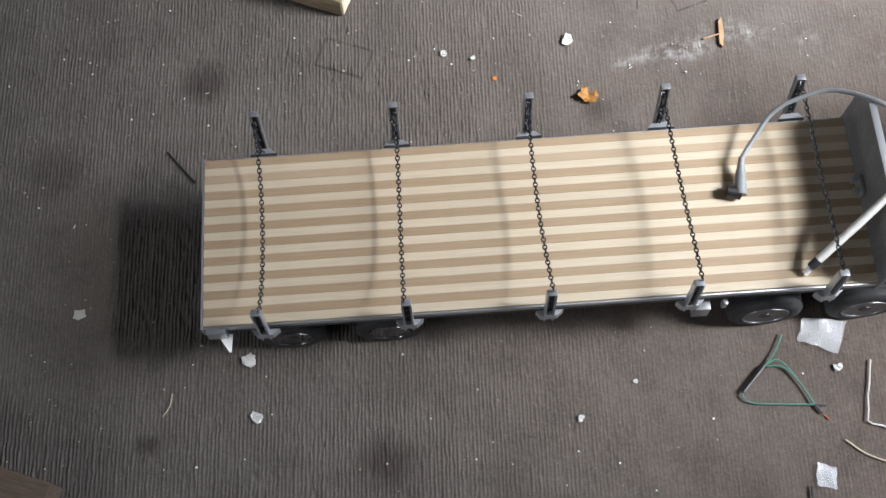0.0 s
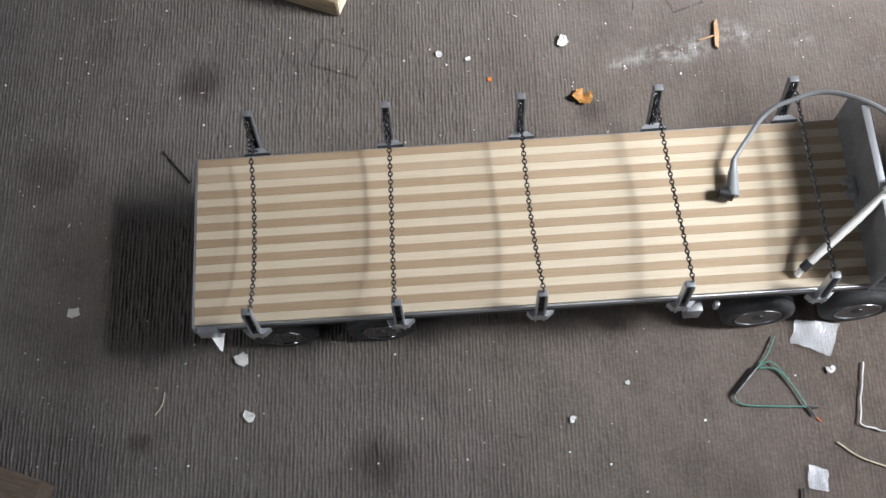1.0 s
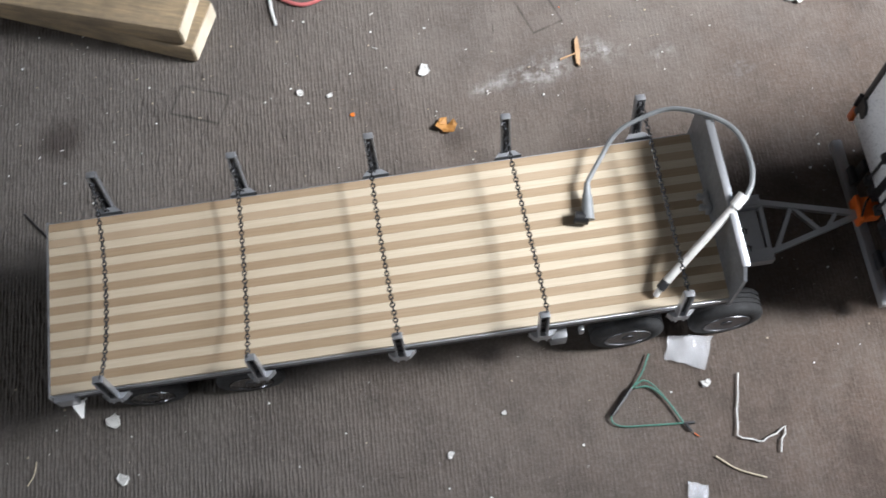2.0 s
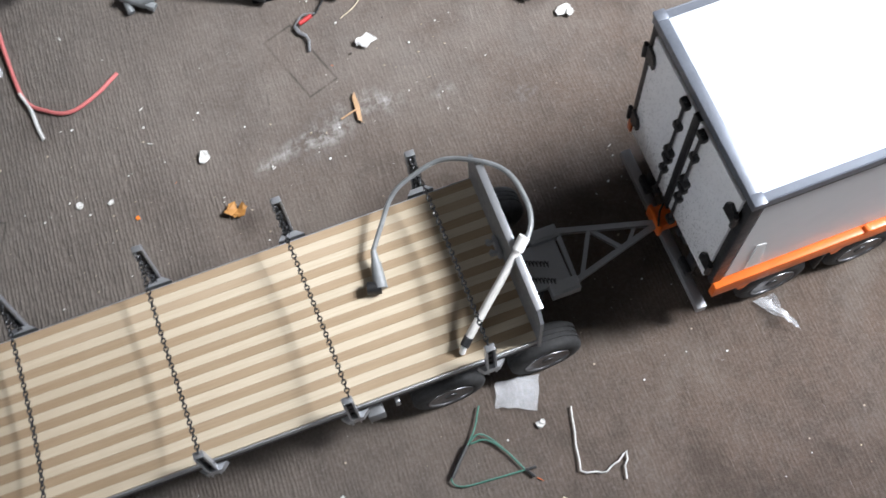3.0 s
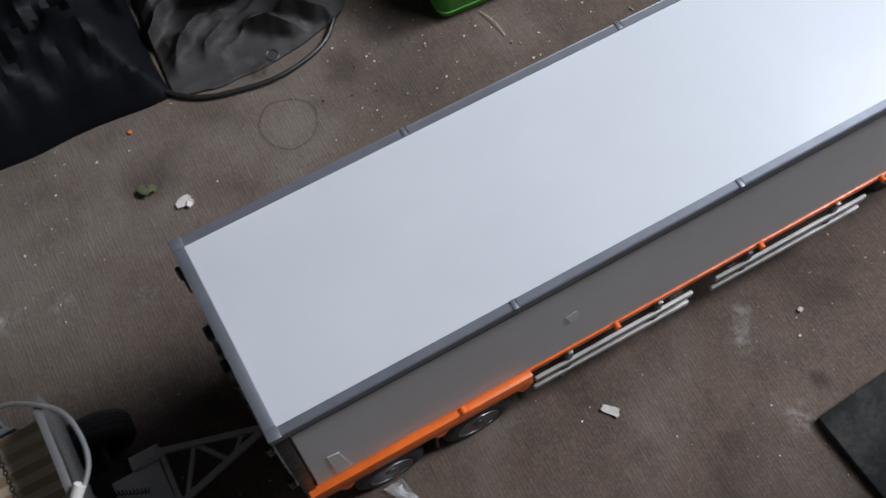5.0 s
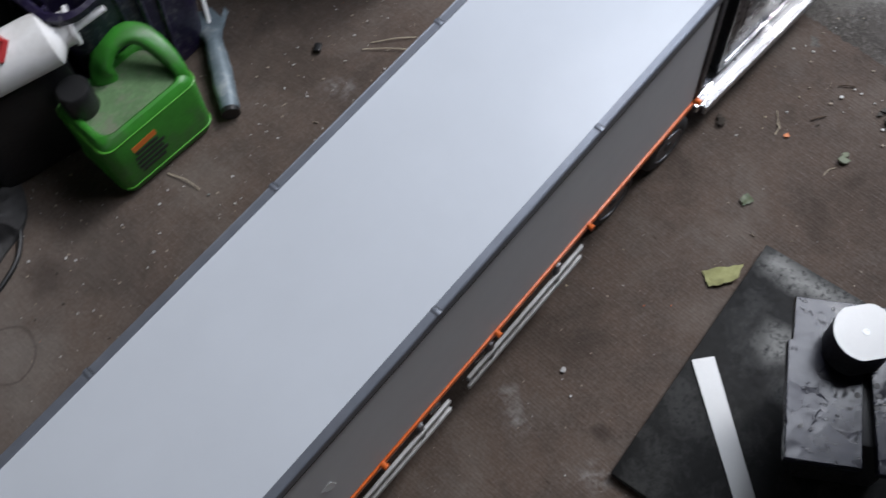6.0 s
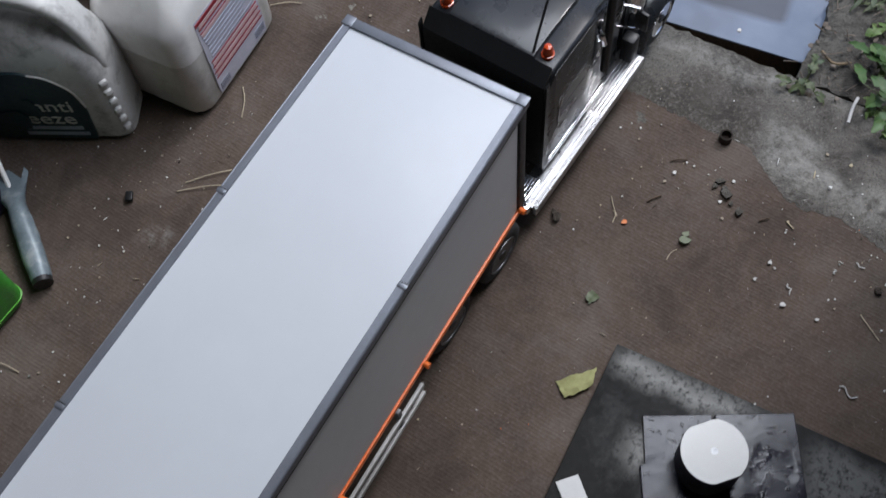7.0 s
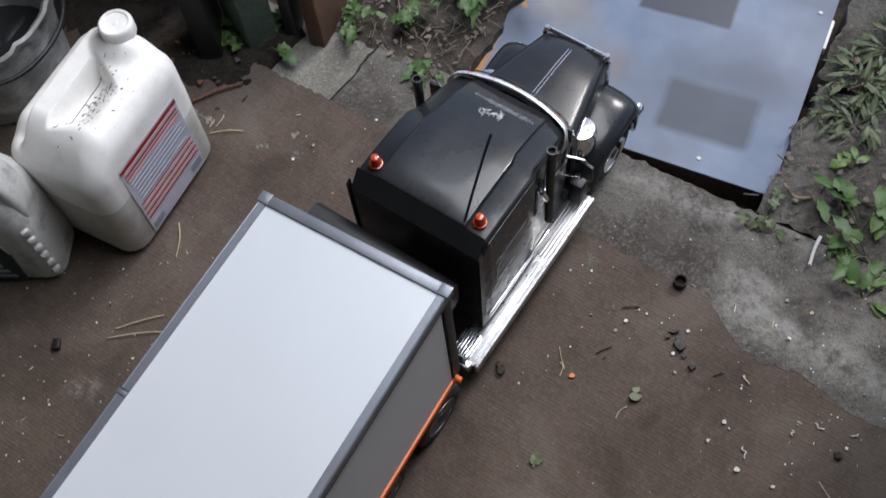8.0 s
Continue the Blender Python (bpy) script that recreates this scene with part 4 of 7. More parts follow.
for lift, (a, c, w) in enumerate((((-0.113, 0.130, HZ), apex, 0.006), ((-0.116, 0.070, HZ), apex, 0.006), ((-0.111, 0.130, HZ), (-0.113, 0.070, HZ), 0.005),
                ((-0.105, 0.073, HZ), (-0.078, 0.120, HZ), 0.0045), ((-0.078, 0.120, HZ), (-0.052, 0.086, HZ), 0.0045), ((-0.048, 0.087, HZ), (-0.030, 0.107, HZ), 0.004))):
    strut = bar(M(), a, c, w)
    bmesh.ops.translate(strut, vec=(0, 0, -0.0005 * lift), verts=strut.verts)
    part("drawbar_strut", strut, PALE_METAL, plate, smooth=False)
for y0 in (0.088, 0.108):                      # two springs and the brake lead behind the headboard
    b = M()
    tube(b, [(-0.166 + 0.0005 * q, y0 - 0.00022 * q + 0.0030 * math.cos(q * 0.9), HZ + 0.012 + 0.0030 * math.sin(q * 0.9)) for q in range(64)], 0.0007, 5)
    part("spring", b, DARK_STEEL, plate, "dark coil spring")


# ---- chains over the deck ----
def chain(x, k):
    a, c = Vector((x - 0.001, FY1 + 0.020, DZ + 0.045)), Vector((x + 0.002, FY0 - 0.004, DZ + 0.050))
    n = 48
    pts = []
    for i in range(n + 1):
        s = i / n
        p = a.lerp(c, s)
        sag = (0.026, 0.020, 0.012, 0.008, 0.008)[k] * (1 - (2 * s - 1) ** 2) ** 0.75 + 0.0012 * math.sin(9 * s + k)
        pts.append(Vector((p.x + 0.0025 * math.sin(3.1 * s + k * 1.7), p.y, max(DZ + 0.002, p.z - sag))))
    tail = [Vector((x - 0.001 + 0.0012 * math.sin(i * 1.3 + k), FY1 + 0.0085 + 0.011 * (1 - i / 12), DZ + 0.045 - 0.0046 * i)) for i in range(11, 0, -1)]
    pts, n = tail + pts, n + len(tail)               # the loose end hangs down the far post
    bm = M()
    for i in range(n):
        m, d = (pts[i] + pts[i + 1]) / 2, (pts[i + 1] - pts[i]).normalized()
        u, w = frame_of(d)
        side = u if i % 2 else w
        other = w if i % 2 else u
        rings = []
        for j in range(8):
            ang = 2 * math.pi * j / 8
            cen = m + d * math.cos(ang) * 0.0029 + side * math.sin(ang) * 0.0020
            out_ = (d * math.cos(ang) + side * math.sin(ang)).normalized()
            rings.append(ring_of(cen, out_, other, 0.00078, 5))
        skin(bm, rings, loop=True)
    return bm


for k, x in enumerate(STAKES):
    single("chain", chain(x, k), CHAIN, "thin dark steel tie chain hung across the wooden deck", "chain", "tie chains over the deck")

# ---- box trailer ----
BT, BB = 0.319, 0.118                          # top and bottom of the body
BX0, BX1, BY0, BY1 = 0.0, 0.904, -0.0005, 0.2005
semi = thing("box_trailer", (0.45, 0.0995, 0), "model box trailer with white roof, grey sides and orange chassis", "model trailer")
b = M()
box(b, ((BX0 + BX1) / 2, 0.0995, (BT + BB) / 2 - 0.001), (BX1 - BX0 - 0.012, 0.186, BT - BB - 0.008))
part("body", b, DARK_STEEL, semi, smooth=False)
b = M()
box(b, ((BX0 + BX1) / 2, (BY0 + BY1) / 2, BT - 0.0045), (BX1 - BX0 - 0.012, BY1 - BY0 - 0.012, 0.005), 0.0005, seg=1)
part("roof_panel", b, WHITE_ROOF, semi, "glossy white roof sheet")
SEAMS = [BX0 - 0.001, 0.226, 0.454, 0.686, BX1 + 0.001]
RW = 0.0088


def rail_piece(x0, x1, y, s):
    """A length of angle trim along the roof's edge."""
    pr = [(y, BT - 0.0010), (y + s * 0.0004, BT - 0.0003), (y + s * 0.0011, BT + 0.0002), (y + s * 0.0018, BT - 0.0001), (y + s * RW, BT - 0.0002), (y + s * RW, BT - 0.0022), (y + s * 0.0018, BT - 0.0022), (y + s * 0.0018, BT - 0.011), (y, BT - 0.011)]
    return prism(M(), pr if s > 0 else pr[::-1], x0, x1, "x")


for y, s in ((BY0, 1), (BY1, -1)):
    for k in range(4):
        part("roof_trim", rail_piece(SEAMS[k] + 0.0004, SEAMS[k + 1] - 0.0004, y, s), RAIL, semi, smooth=False)
    for x in SEAMS[1:4]:
        b = M()
        box(b, (x, y + s * 0.0042, BT - 0.0001), (0.0046, 0.0094, 0.0022), 0.0005)
        part("trim_joint", b, RAIL, semi)
        b = M()
        box(b, (x + 0.0029, y + s * 0.0042, BT - 0.0004), (0.0012, 0.0090, 0.0016))
        part("trim_gap", b, BLACK, semi)
for x, s in ((BX0, 1), (BX1, -1)):
    b = M()
    box(b, (x + s * 0.0035, (BY0 + BY1) / 2, BT - 0.0006), (0.0105, BY1 - BY0 - 2 * RW - 0.001, 0.0026), 0.0004)
    box(b, (x - s * 0.0008, 0.0995, BT - 0.0060), (0.0018, 0.2, 0.011), 0.0003)
    part("roof_trim_end", b, RAIL, semi)
    for y in (BY0, BY1):
        b = M()
        sy = 1 if y < 0.09 else -1
        box(b, (x + s * 0.0035, y + sy * 0.0045, BT + 0.0006), (0.0115, 0.0115, 0.002), 0.0006)
        part("corner_cap", b, RAIL, semi)
for y, s in ((BY0, 1), (BY1, -1)):
    b = M()
    box(b, ((BX0 + BX1) / 2, y + s * 0.0052, (BT + BB) / 2 - 0.004), (BX1 - BX0 - 0.03, 0.003, BT - BB - 0.010))
    part("side_panel", b, SIDE_PANEL, semi, "satin grey side panel", smooth=False)
    # black strip drawn for the thin line of shade under the trim
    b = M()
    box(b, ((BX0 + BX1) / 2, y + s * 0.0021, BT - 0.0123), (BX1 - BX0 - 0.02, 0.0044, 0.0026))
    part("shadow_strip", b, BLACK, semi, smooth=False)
    for x in (BX0 + 0.006, BX1 - 0.006):
        b = M()
        box(b, (x, y + s * 0.006, (BT + BB) / 2 - 0.006), (0.012, 0.008, BT - BB - 0.010), 0.001)
        part("corner_post", b, DARK_STEEL, semi, "dark corner post")
# milky patches painted for reflections of floor scraps in the panel
for outline in ([(0.034, 0.190), (0.045, 0.186), (0.052, 0.128), (0.036, 0.124)], [(0.286, 0.214), (0.296, 0.218), (0.302, 0.198), (0.293, 0.194)]):
    b = M()
    prism(b, outline, BY0 + 0.0028, BY0 + 0.0034, "y")
    part("reflection_patch", b, REFLECTION, semi, "pale patch drawn for a floor scrap mirrored in the panel", smooth=False)
# rear doors
b = M()
box(b, (0.003, 0.0995, (BT + BB) / 2 - 0.004), (0.005, 0.192, BT - BB - 0.01), 0.0006)
rear = part("rear_frame", b, BLACK, semi, "black rear door frame")
for c, sgn in ((0.0535, -1), (0.1460, 1)):
    b = M()
    box(b, (-0.0008, c, 0.209), (0.004, 0.082, 0.186), 0.0008)
    door = part("rear_door", b, DOOR_PANEL, rear, "pale grey rear door")
    hy = 0.016 if sgn < 0 else 0.1855
    for z in (0.272, 0.150):
        b = M()
        prism(b, [(hy - 0.010, z - 0.010), (hy + 0.010, z - 0.010), (hy + 0.010, z + 0.002), (hy + 0.004, z + 0.012), (hy - 0.006, z + 0.008), (hy - 0.010, z)], -0.0060, -0.0022, "x")
        cyl(b, (-0.006, hy + sgn * 0.008, z - 0.010), (-0.006, hy + sgn * 0.008, z + 0.010), 0.0028, n=8)
        part("hinge", b, BLACK, door, smooth=False)
    ry = 0.0825 if sgn < 0 else 0.117
    b = M()
    cyl(b, (-0.0065, ry, 0.106), (-0.0065, ry, 0.304), 0.0017, n=8)
    part("lock_rod", b, DARK_STEEL, door)
    for z, w in ((0.298, 0.0075), (0.256, 0.0065), (0.203, 0.0085), (0.190, 0.008), (0.166, 0.0065), (0.112, 0.0065)):
        b = M()
        box(b, (-0.0058, ry, z), (0.0075, w * 1.7, 0.009), 0.0022)
        part("rod_keeper", b, BLACK, door)
b = M()
box(b, (-0.0024, 0.0998, 0.207), (0.0035, 0.009, 0.19), 0.0006)
part("door_seal", b, BLACK, rear)
for y, s in ((BY0, 1), (BY1, -1)):
    b = M()
    box(b, (0.45, y + s * 0.0045, BB - 0.006), (0.892, 0.006, 0.009), 0.0008)
    chassis = part("side_chassis_rail", b, ORANGE, semi, "orange chassis rail")
    b = M()
    box(b, (0.127, y - s * 0.0005, BB - 0.0145), (0.248, 0.008, 0.026), 0.0012)
    part("rear_valance", b, ORANGE, chassis)
    for x in (0.040, 0.146, 0.243):
        b = M()
        prism(b, [(x - 0.010, BB - 0.0265), (x + 0.010, BB - 0.0265), (x + 0.003, BB - 0.042), (x - 0.003, BB - 0.042)], y - s * 0.0035, y + s * 0.0015, "y")
        part("valance_bracket", b, ORANGE, chassis, smooth=False)
    for x in (0.142, 0.246):
        b = M()
        box(b, (x, y + s * 0.014, 0.052), (0.003, 0.026, 0.060), 0.0006)
        part("mud_flap", b, BLACK, chassis)
    for x in (0.172, 0.352, 0.531, 0.690, 0.893):
        b = M()
        cyl(b, (x, y + s * 0.002, BB - 0.001), (x, y - s * 0.0050, BB - 0.001), 0.0035, n=10)
        part("marker_lamp", b, ORANGE, chassis)
    for x0, x1 in ((0.257, 0.450), (0.480, 0.678)):
        for z in (0.087, 0.061):
            b = M()
            box(b, ((x0 + x1) / 2, y - s * 0.0015, z), (x1 - x0, 0.004, 0.009), 0.0008)
            part("side_guard", b, CONDUIT, chassis, "pale metal side guard bar")
        for x in (x0 + 0.041, x1 - 0.043):
            b = M()
            box(b, (x, y + s * 0.001, 0.082), (0.006, 0.006, 0.056), 0.0008)
            part("guard_hanger", b, GREY_METAL, chassis)
    for x in (0.438, 0.511):
        b = M()
        cyl(b, (x - 0.012, y + s * 0.010, 0.086), (x + 0.004, y + s * 0.010, 0.086), 0.0065, n=14)
        cyl(b, (x + 0.004, y + s * 0.010, 0.086), (x + 0.009, y + s * 0.010, 0.086), 0.003, n=10)
        part("air_valve", b, CHROME, chassis)
    for x in (0.086, 0.190):
        wheel(semi, x, -0.002 if s > 0 else 0.2015, 0.040, 0.032, -s, RUBBER, DULL_RIM, deep=0.3)
for x in (0.086, 0.190):
    b = M()
    cyl(b, (x, 0.03, 0.04), (x, 0.16, 0.04), 0.007)
    part("axle", b, DARK_STEEL, semi)
for y in (0.070, 0.120):
    b = M()
    box(b, (0.44, y, BB - 0.028), (0.86, 0.010, 0.050), 0.001)
    part("chassis_beam", b, DARK_STEEL, semi)
b = M()
box(b, (0.005, 0.0995, 0.036), (0.011, 0.2, 0.012), 0.001)
part("bumper", b, PALE_METAL, semi, "grey rear underrun bar")
for y in (0.045, 0.147):
    b = M()
    box(b, (0.010, y, 0.062), (0.007, 0.012, 0.048), 0.001)
    box(b, (0.003, y, 0.058), (0.006, 0.020, 0.012), 0.001)
    part("bumper_hanger", b, DARK_STEEL, semi)
b = M()
box(b, (0.002, 0.1, 0.071), (0.022, 0.024, 0.018), 0.002)
box(b, (-0.009, 0.1, 0.071), (0.005, 0.030, 0.022), 0.0015)
hitch = part("tow_hitch", b, ORANGE, semi, "orange tow coupling")
b = M()
tube(b, curve_pts([(-0.012, 0.088, 0.0845), (-0.006, 0.1, 0.090), (0.004, 0.110, 0.084)]), 0.0012, 6)
part("hitch_pin", b, BLACK, hitch)
for y in (0.076, 0.108):
    b = M()
    box(b, (0.012, y, 0.085), (0.014, 0.008, 0.02), 0.001)
    part("hitch_bracket", b, DARK_STEEL, semi)

# ---- lead on the deck: cable with angled plug, and a pale sleeve leaning on the headboard ----
lead = thing("power_lead", (-0.31, 0.117, DZ), "grey cable with angled plug, looped over the wooden deck", "cable")
b = M()
cyl(b, (-0.309, 0.112, DZ + 0.008), (-0.305, 0.138, DZ + 0.012), 0.0072, 0.0052, n=14)
cyl(b, (-0.305, 0.138, DZ + 0.012), (-0.303, 0.150, DZ + 0.016), 0.0044, 0.0030, n=12)
plug = part("plug", b, CABLE, lead, "grey moulded plug")
b = M()
cyl(b, (-0.308, 0.113, DZ + 0.008), (-0.322, 0.117, DZ + 0.0085), 0.0066, n=14)
part("plug_socket", b, BLACK, plug)
b = M()
tube(b, curve_pts([(-0.303, 0.150, DZ + 0.016), (-0.286, 0.171, DZ + 0.023), (-0.269, 0.190, DZ + 0.032), (-0.249, 0.198, DZ + 0.042), (-0.210, 0.200, DZ + 0.056), (-0.175, 0.175, DZ + 0.073), (-0.157, 0.153, DZ + 0.076), (-0.152, 0.122, DZ + 0.076), (-0.156, 0.099, DZ + 0.076), (-0.168, 0.081, DZ + 0.076)]), 0.0026, 8)
part("cable", b, CABLE, lead)
b = M()
tube(b, [(-0.172, 0.082, DZ + 0.076), (-0.215, 0.052, DZ + 0.045), (-0.246, 0.031, DZ + 0.018)], 0.0043, 10)
sl = part("sleeve", b, WHITE_SLEEVE, lead, "whitish cable sleeve")
b = M()
tube(b, [(-0.246, 0.031, DZ + 0.018), (-0.253, 0.026, DZ + 0.012)], 0.0048, 10)
part("sleeve_clip", b, DARK_STEEL, sl)
b = M()
tube(b, [(-0.253, 0.026, DZ + 0.012), (-0.257, 0.022, DZ + 0.004)], 0.0032, 8)
part("sleeve_tip", b, WHITE_PLASTIC, sl)
b = M()
tube(b, [(-0.168, 0.086, DZ + 0.079), (-0.178, 0.078, DZ + 0.072)], 0.0058, 10)
part("sleeve_collar", b, WHITE_PLASTIC, sl)

# ---- tractor ----
# local frame: x forward from the back of the sleeper, y to its left
cab = thing("truck_tractor", (0.983, 0.0955, 0), "black model conventional truck with sleeper cab and chrome trim", "model truck", turn=-3.5, world_coords=False)
SH = 0.079


def cab_section(x, hw, z0, z1, crown, r=0.005):
    """A cross-section of the cab: upright sides, bevelled shoulders, flat middle panel between two creases."""
    pts = [(-hw, z0), (-hw, z1 - 0.016), (-hw + 0.0006, z1 - 0.0125)]
    for j in range(5):
        a = math.pi * (1 - 0.45 * j / 4)
        pts.append((-hw + r + 0.0012 + r * math.cos(a), z1 - 0.0125 + r * math.sin(a)))
    pts += [(-hw * 0.83, z1 - 0.0052), (-hw * 0.815, z1 - 0.0046), (-hw * 0.69, z1 - 0.0016), (-hw * 0.675, z1 - 0.0008), (-hw * 0.655, z1 + crown * 0.85), (-hw * 0.63, z1 + crown), (-hw * 0.3, z1 + crown * 1.05), (0, z1 + crown * 1.1)]
    return [Vector((x, y, z)) for y, z in pts] + [Vector((x, -y, z)) for y, z in pts[-2::-1]]


CAB_STATIONS = ((0.0, SH, 0.058, 0.2260, 0.001), (0.0135, SH + 0.0003, 0.058, 0.2446, 0.001), (0.0145, SH + 0.0005, 0.058, 0.2462, 0.001), (0.018, SH + 0.0005, 0.058, 0.2467, 0.0016), (0.045, SH + 0.0005, 0.058, 0.2475, 0.0026), (0.085, SH, 0.058, 0.2455, 0.0030), (0.100, SH - 0.0005, 0.058, 0.2430, 0.0030),
                (0.112, 0.0735, 0.058, 0.2405, 0.0028), (0.145, 0.0720, 0.058, 0.232, 0.0022), (0.170, 0.0705, 0.058, 0.222, 0.0014), (0.182, 0.0695, 0.058, 0.214, 0.001))


def roof_z(x):
    """Height of the middle roof panel at a station along the cab."""
    for (xa, _, _, za, ca), (xb, _, _, zb, cb) in zip(CAB_STATIONS, CAB_STATIONS[1:]):
        if x <= xb:
            u = (x - xa) / (xb - xa)
            return za + 1.08 * ca + (zb + 1.08 * cb - za - 1.08 * ca) * u
    return 0.214


b = M()
skin(b, [cab_section(*s) for s in CAB_STATIONS])
body = part("cab_body", b, BLACK_GLOSS, cab, "glossy black sleeper cab shell")
b = M()
prism(b, [(-0.0025, 0.067), (0.0005, 0.067), (0.0005, 0.2255), (0.0138, 0.2437), (0.0130, 0.2462), (-0.0025, 0.2275)], -SH + 0.003, SH - 0.003, "y")
part("sleeper_back", b, BLACK, body)
for s in (-1, 1):
    b = M()
    prism(b, [(-0.006, 0.07), (0.002, 0.07), (0.002, 0.236), (-0.004, 0.232)], s * (SH + 0.0005) - 0.001, s * (SH + 0.0005) + 0.001, "y")
    part("side_fairing", b, BLACK, body, smooth=False)
b = M()
rings = []
for q in range(9):
    x = 0.0175 + 0.1005 * q / 8
    y = -0.0500 + 0.0347 * q / 8
    z = roof_z(x)
    rings.append([Vector((x + 0.0004, y - 0.0013, z - 0.0006)), Vector((x + 0.0004, y - 0.0013, z + 0.0006)), Vector((x - 0.0004, y + 0.0013, z + 0.0006)), Vector((x - 0.0004, y + 0.0013, z - 0.0006))])
skin(b, rings)
part("roof_strip", b, MATT_BLACK, body, "matt black strip across the roof", smooth=False)
for s in (-1, 1):
    b = M()
    lathe(b, [(0.0, 0.0), (0.0072, 0.0), (0.0072, 0.003), (0.0058, 0.0035), (0.0054, 0.010), (0.0040, 0.0145), (0.0, 0.016)], (0.026, s * 0.0625, 0.2440), "z", 16)
    part("beacon", b, AMBER, cab, "amber roof beacon")
# roof emblem as plain shapes: a sprig of short strokes beside a row of small marks
b = M()
emb = random.Random(5)
for k in range(34):
    along, across = emb.uniform(-1, 1), emb.gauss(0, 0.5)
    dx, dy = 0.1425 + 0.0030 * along + 0.0068 * across, 0.0005 - 0.0125 * along
    box(b, (dx, dy, roof_z(dx) + 0.0003), (emb.uniform(0.0025, 0.0065), 0.0007, 0.0004), rot=(0, 17, emb.uniform(-80, 60)))
part("emblem", b, CONDUIT, body, "small pale emblem", smooth=False)
b = M()
for k in range(30):
    y = 0.030 - 0.0024 * k
    x = 0.1585 + 0.0004 * math.sin(k * 2.1)
    tall = 0.0022 if k < 7 or k > 27 else emb.uniform(0.0045, 0.0068)
    box(b, (x, y, roof_z(x) + 0.0002), (tall, emb.uniform(0.0008, 0.0017), 0.0004), rot=(0, 20, emb.uniform(-14, 14)))
part("roof_script", b, WORN_PRINT, body, "row of small worn marks", smooth=False)
# visor rail, windscreen, hood
b = M()
band = curve_pts([(0.164, -0.0735, 0.194), (0.172, -0.0725, 0.211), (0.180, -0.062, 0.2175), (0.187, -0.03, 0.2215), (0.189, 0, 0.2225), (0.187, 0.03, 0.2215), (0.180, 0.062, 0.2175), (0.172, 0.0725, 0.211), (0.164, 0.0735, 0.194)])
flat_way, thin_way = Vector((0.83, 0, -0.55)), Vector((0.55, 0, 0.83))
skin(b, [[p + flat_way * 0.0036 * math.cos(2 * math.pi * q / 12) + thin_way * 0.0017 * math.sin(2 * math.pi * q / 12) for q in range(12)] for p in band])
visor = part("visor_rail", b, BRIGHT_TRIM, cab, "chrome roof visor")
for k in range(5):
    y = -0.056 + 0.028 * k
    b = M()
    cyl(b, (0.190 - abs(y) * 0.10, y, 0.2215), (0.192 - abs(y) * 0.10, y, 0.2250), 0.0011, 0.0007, n=8)
    part("marker_lamp", b, AMBER, visor)
b = M()
tube(b, [p + Vector((0.0075, 0, -0.0035)) for p in band], 0.0009, 6)
part("visor_lip", b, BLACK, visor)
b = M()
skin(b, [[Vector((x, -w, z)), Vector((x + 0.006, 0, z + 0.001)), Vector((x, w, z)), Vector((x - 0.004, w, z - 0.001)), Vector((x + 0.002, 0, z)), Vector((x - 0.004, -w, z - 0.001))] for x, w, z in ((0.184, 0.073, 0.214), (0.202, 0.068, 0.166))])
part("windscreen", b, BLACK_GLOSS, cab, "dark windscreen")


def hood_section(x, hw, z):
    r = 0.011
    pts = [(-hw, 0.085), (-hw, z - r)]
    for j in range(4):
        a = math.pi - math.pi / 2 * (j + 1) / 4
        pts.append((-hw + r + r * math.cos(a), z - r + r * math.sin(a)))
    pts += [(-hw * 0.3, z + 0.003), (0, z + 0.0035)]
    return [Vector((x, y, q)) for y, q in pts] + [Vector((x, -y, q)) for y, q in pts[-2::-1]]


b = M()
skin(b, [hood_section(*s) for s in ((0.196, 0.068, 0.166), (0.225, 0.062, 0.164), (0.27, 0.052, 0.160), (0.312, 0.0435, 0.154), (0.318, 0.042, 0.150))])
hood = part("hood", b, BLACK_GLOSS, cab, "long black hood")
b = M()
for s in (-1, 1):
    for (xa, za), (xb, zb) in zip(((0.205, 0.1690), (0.225, 0.1682), (0.27, 0.1642)), ((0.225, 0.1682), (0.27, 0.1642), (0.303, 0.1590))):
        bar(b, (xa, s * 0.0020, za), (xb, s * 0.0017, zb), 0.0009, 0.0012)
part("hood_trim", b, CHROME, hood)
b = M()
tube(b, [(0.319, -0.0425, 0.100), (0.3185, -0.0425, 0.148), (0.3185, -0.036, 0.1545), (0.319, 0.036, 0.1545), (0.3185, 0.0425, 0.148), (0.319, 0.0425, 0.100)], 0.0030, 8)
for s in (-1, 1):
    cyl(b, (0.3185, s * 0.0395, 0.1535), (0.3185, s * 0.0395, 0.1590), 0.0040, 0.0030, n=12)
part("grille_surround", b, CHROME, hood)
b = M()
for k in range(14):
    box(b, (0.3195, -0.037 + k * 0.0057, 0.118), (0.002, 0.0016, 0.062))
part("grille", b, CHROME, hood)
